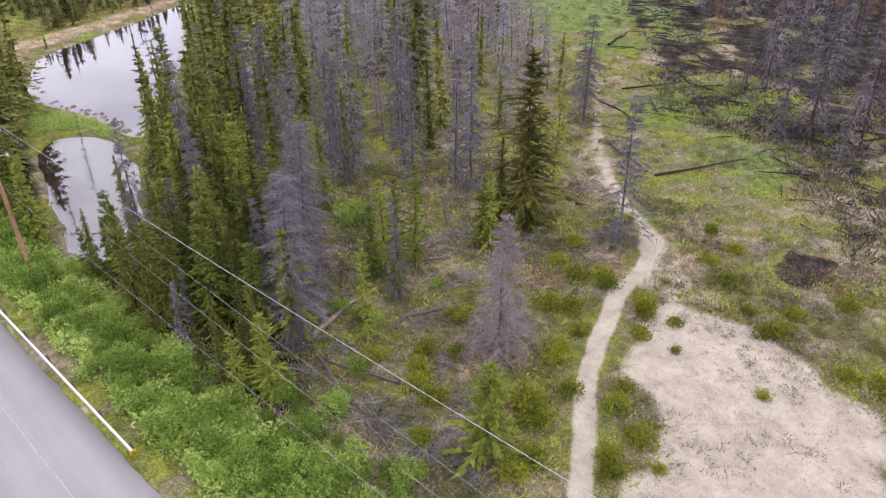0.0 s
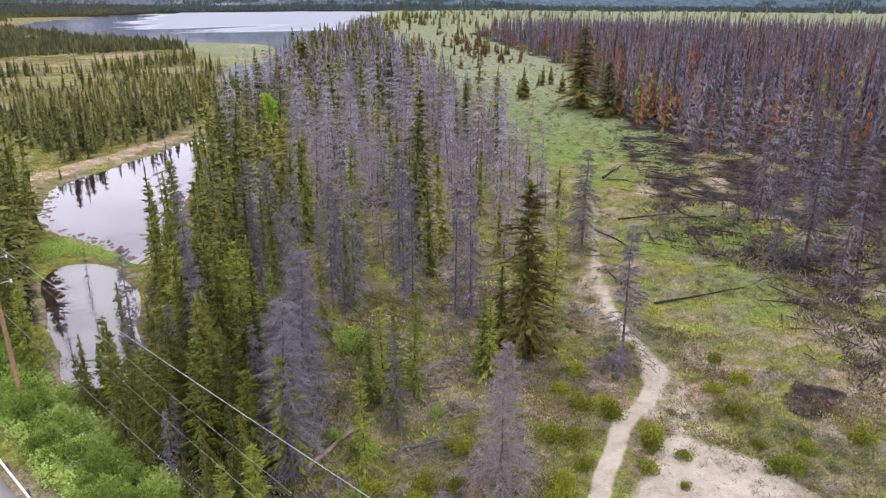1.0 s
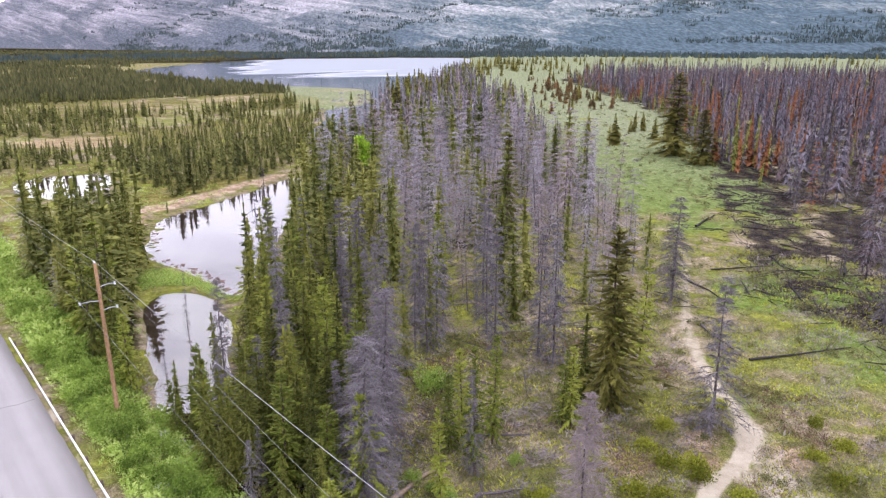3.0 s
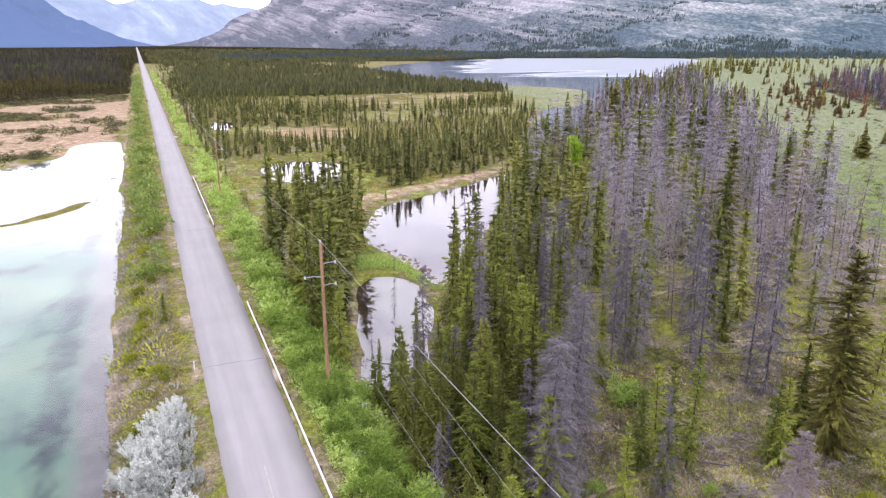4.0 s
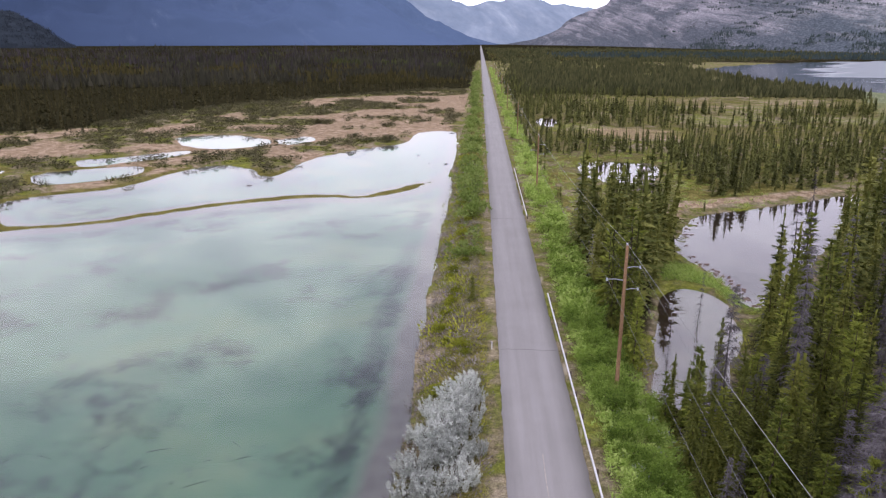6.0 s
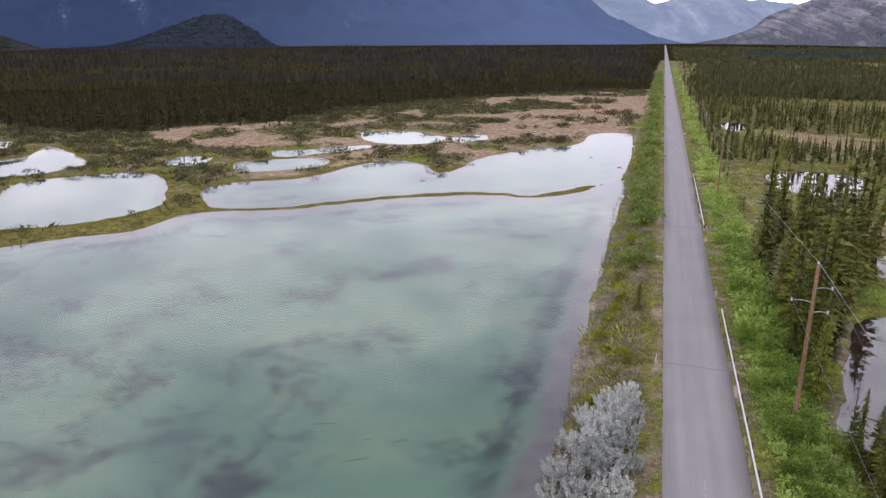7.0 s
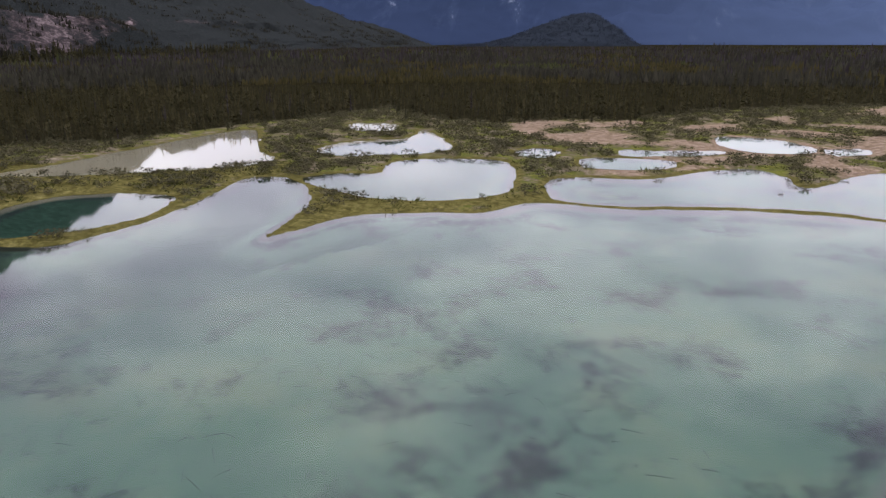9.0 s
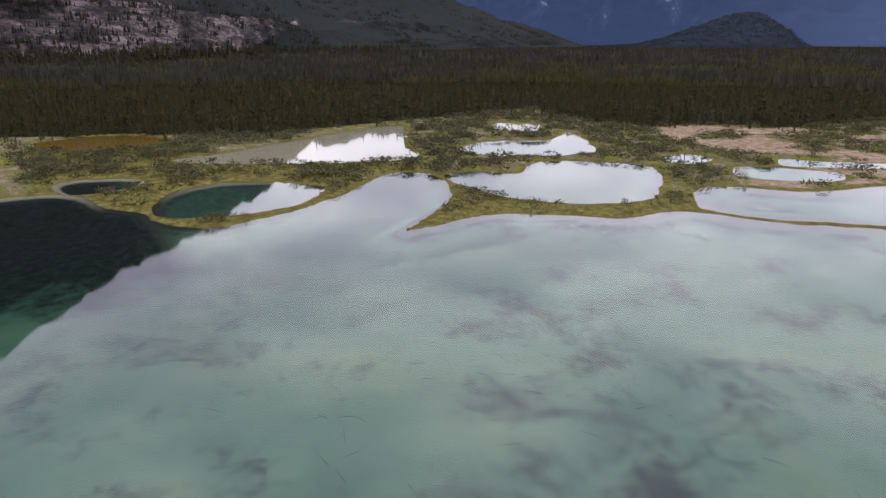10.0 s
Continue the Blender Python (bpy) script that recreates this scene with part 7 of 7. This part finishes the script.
def mud_islands():
    rng = np.random.default_rng(17)
    x, y = rng.uniform(31, 44, 900), rng.uniform(79, 132, 900)
    z = height(x, y)
    ok = (z < WATER + 0.02) & (z > WATER - 0.55) & ((y < 100) | (rng.random(900) < 0.4))
    vs, qs, ts, count = [], [], [], 0
    k = 9
    for px, py in zip(x[ok][:170], y[ok][:170]):
        s = rng.uniform(0.08, 0.42)
        a = np.arange(k) * 2 * math.pi / k
        r = s * rng.uniform(0.6, 1.2, k)
        ring = np.column_stack([px + np.cos(a) * r * 1.5, py + np.sin(a) * r, np.full(k, WATER - 0.15)])
        top = np.column_stack([px + np.cos(a) * r * 0.9, py + np.sin(a) * r * 0.6, WATER + rng.uniform(0.02, 0.10, k)])
        i = np.arange(k) + count
        vs.append(np.concatenate([ring, top, [[px, py, WATER + 0.12]]]))
        qs.append(np.stack([i, np.roll(i, -1), np.roll(i, -1) + k, i + k], -1))
        ts.append(np.stack([i + k, np.roll(i, -1) + k, np.full(k, count + 2 * k)], -1))
        count += 2 * k + 1
    me = mesh_np("mud_islands", np.concatenate(vs), np.concatenate(qs), np.concatenate(ts), M_MUDSTONE)
    tagged(new("mud_islands", me), "small pinkish mud islands and stones in the pond", "mud", kind="stuff")


mud_islands()


# ------------------------------------------------------------------ guard rails, posts
def guard_rail(y0, y1, marker):
    top = new("guard_rail")
    top.location = (8.62, y0, 0)
    top.empty_display_size = 0.5
    tagged(top, "white steel guard rail on short posts beside the road", "guard rail", "guard rails")
    prof = [(0.02, 0.50), (0.06, 0.53), (0.06, 0.58), (0.03, 0.61), (0.06, 0.64), (0.06, 0.69), (0.03, 0.72), (-0.05, 0.72), (-0.06, 0.69), (-0.06, 0.53), (-0.05, 0.50)]
    ys = np.arange(0, y1 - y0 + 0.1, 2.0)
    n, k = len(ys), len(prof)
    v = np.array([(-px, y, pz + 0.01 * math.sin(y * 0.7)) for y in ys for px, pz in prof])
    i = np.arange(n * k).reshape(n, k)
    j = np.roll(i, -1, 1)
    q = np.stack([i[:-1], i[1:], j[1:], j[:-1]], -1).reshape(-1, 4)
    part("rail", mesh_np("rail", v, q, None, M_RAIL), top, "white painted corrugated rail")
    pv, pq = box((0.16, 0.16, 1.35), (0.17, 0, 0.1))
    post = mesh_np("rail_post", pv, pq, None, M_BARK)
    for y in np.arange(0.6, y1 - y0, 3.8):
        p = part("post", post, top, "grey wooden post")
        p.location = (0, y, 0)
    if marker:
        mv, mq = box((0.34, 0.03, 0.45), (0, -0.06, 0.62))
        plate = part("marker_plate", mesh_np("marker_plate", mv, mq, None, M_YELLOW), top, "yellow and black striped end marker")
        for k in range(3):
            sv = np.array([(-0.16, -0.08, 0.42 + k * 0.13), (0.16, -0.08, 0.51 + k * 0.13), (0.16, -0.08, 0.57 + k * 0.13), (-0.16, -0.08, 0.48 + k * 0.13)])
            part("stripe", mesh_np("stripe", sv, [(0, 1, 2, 3)], None, M_BLACK), plate, "black stripe")


guard_rail(31.2, 81.0, True)
guard_rail(118.0, 165.0, False)
for x, y in ((1.65, 64.7), (1.75, 126.2), (1.75, 225.0)):
    top = new("delineator_post")
    top.location = (x, y, -0.05)
    tagged(top, "small white roadside delineator post", "road post", "delineator posts")
    part("stake", tube_mesh("stake", [(0, 0, -0.2), (0, 0, 0.4), (0, 0, 0.8)], (0.045, 0.042, 0.04), M_RAIL, 8), top)
    bv, bq = box((0.07, 0.02, 0.12), (0, -0.045, 0.66))
    part("reflector", mesh_np("reflector", bv, bq, None, M_PORCELAIN), top, "pale reflector")


# ------------------------------------------------------------------ power line
POLES = [(12.8, -29.0, 15.2), (12.8, 57.4, 13.2), (12.7, 148, 10.6), (12.7, 229, 10.4), (12.8, 318, 10.4), (12.8, 402, 10.4), (12.8, 486, 10.4), (12.8, 572, 10.4), (12.8, 660, 10.4)]
ARMS = [(0.0, 0.05), (1.25, -1.95), (-1.5, -3.1), (1.2, -3.95)]
TURNED_ARMS = [(0.0, 0.05), (-1.2, -3.3), (-1.5, -5.3), (-1.2, -4.7)]


def power_pole(x, y, ztop, arms):
    z0 = float(height(np.array([x]), np.array([y]))[0])
    top = new("power_pole")
    top.location = (x, y, z0)
    top.empty_display_size = 0.5
    tagged(top, "brown wooden power pole with staggered steel arms", "power pole", "power poles along the road")
    h = ztop - z0
    part("pole", tube_mesh("pole", [(0, 0, -0.6), (0.01, 0, h * 0.35), (0, 0.01, h * 0.7), (0, 0, h)], (0.185, 0.17, 0.15, 0.125), M_POLE, 10), top, "weathered orange-brown round timber")
    for dx, dz in arms:
        if dx:
            a = part("arm", tube_mesh("arm", [(0, 0.1, h + dz - 0.12), (dx * 0.5, 0.1, h + dz + 0.02), (dx, 0.1, h + dz)], (0.045, 0.04, 0.035), M_STEEL, 6), top, "thin galvanised arm")
        z = h + dz
        part("insulator", tube_mesh("insulator", [(dx, 0.1, z - 0.14), (dx, 0.1, z - 0.06), (dx, 0.1, z), (dx, 0.1, z + 0.1)], (0.05, 0.10, 0.05, 0.09), M_PORCELAIN, 8), top, "pale insulator")


for k, p in enumerate(POLES):
    power_pole(*p, ARMS if k else TURNED_ARMS)


def wires():
    for k in range(4):
        pts = []
        for i, ((x0, y0, t0), (x1, y1, t1)) in enumerate(zip(POLES, POLES[1:])):
            (da, za), (db, zb) = (ARMS if i else TURNED_ARMS)[k], ARMS[k]
            for s in np.linspace(0, 1, 17)[:-1]:
                sag = (0.8 + 0.1 * k) * 4 * s * (1 - s)
                pts.append((x0 + da + (x1 + db - x0 - da) * s, y0 + (y1 - y0) * s + 0.1, t0 + za + (t1 + zb - t0 - za) * s + 0.08 - sag))
        r = 0.012 if k == 0 else 0.008
        ob = new("power_wire", tube_mesh("power_wire", pts, [r] * len(pts), M_WIRE if k == 0 else M_THINWIRE, 5))
        tagged(ob, "thick pale top wire strung between poles" if k == 0 else "thin pale wire strung between pole arms", "wire", "wires of the power line")


wires()
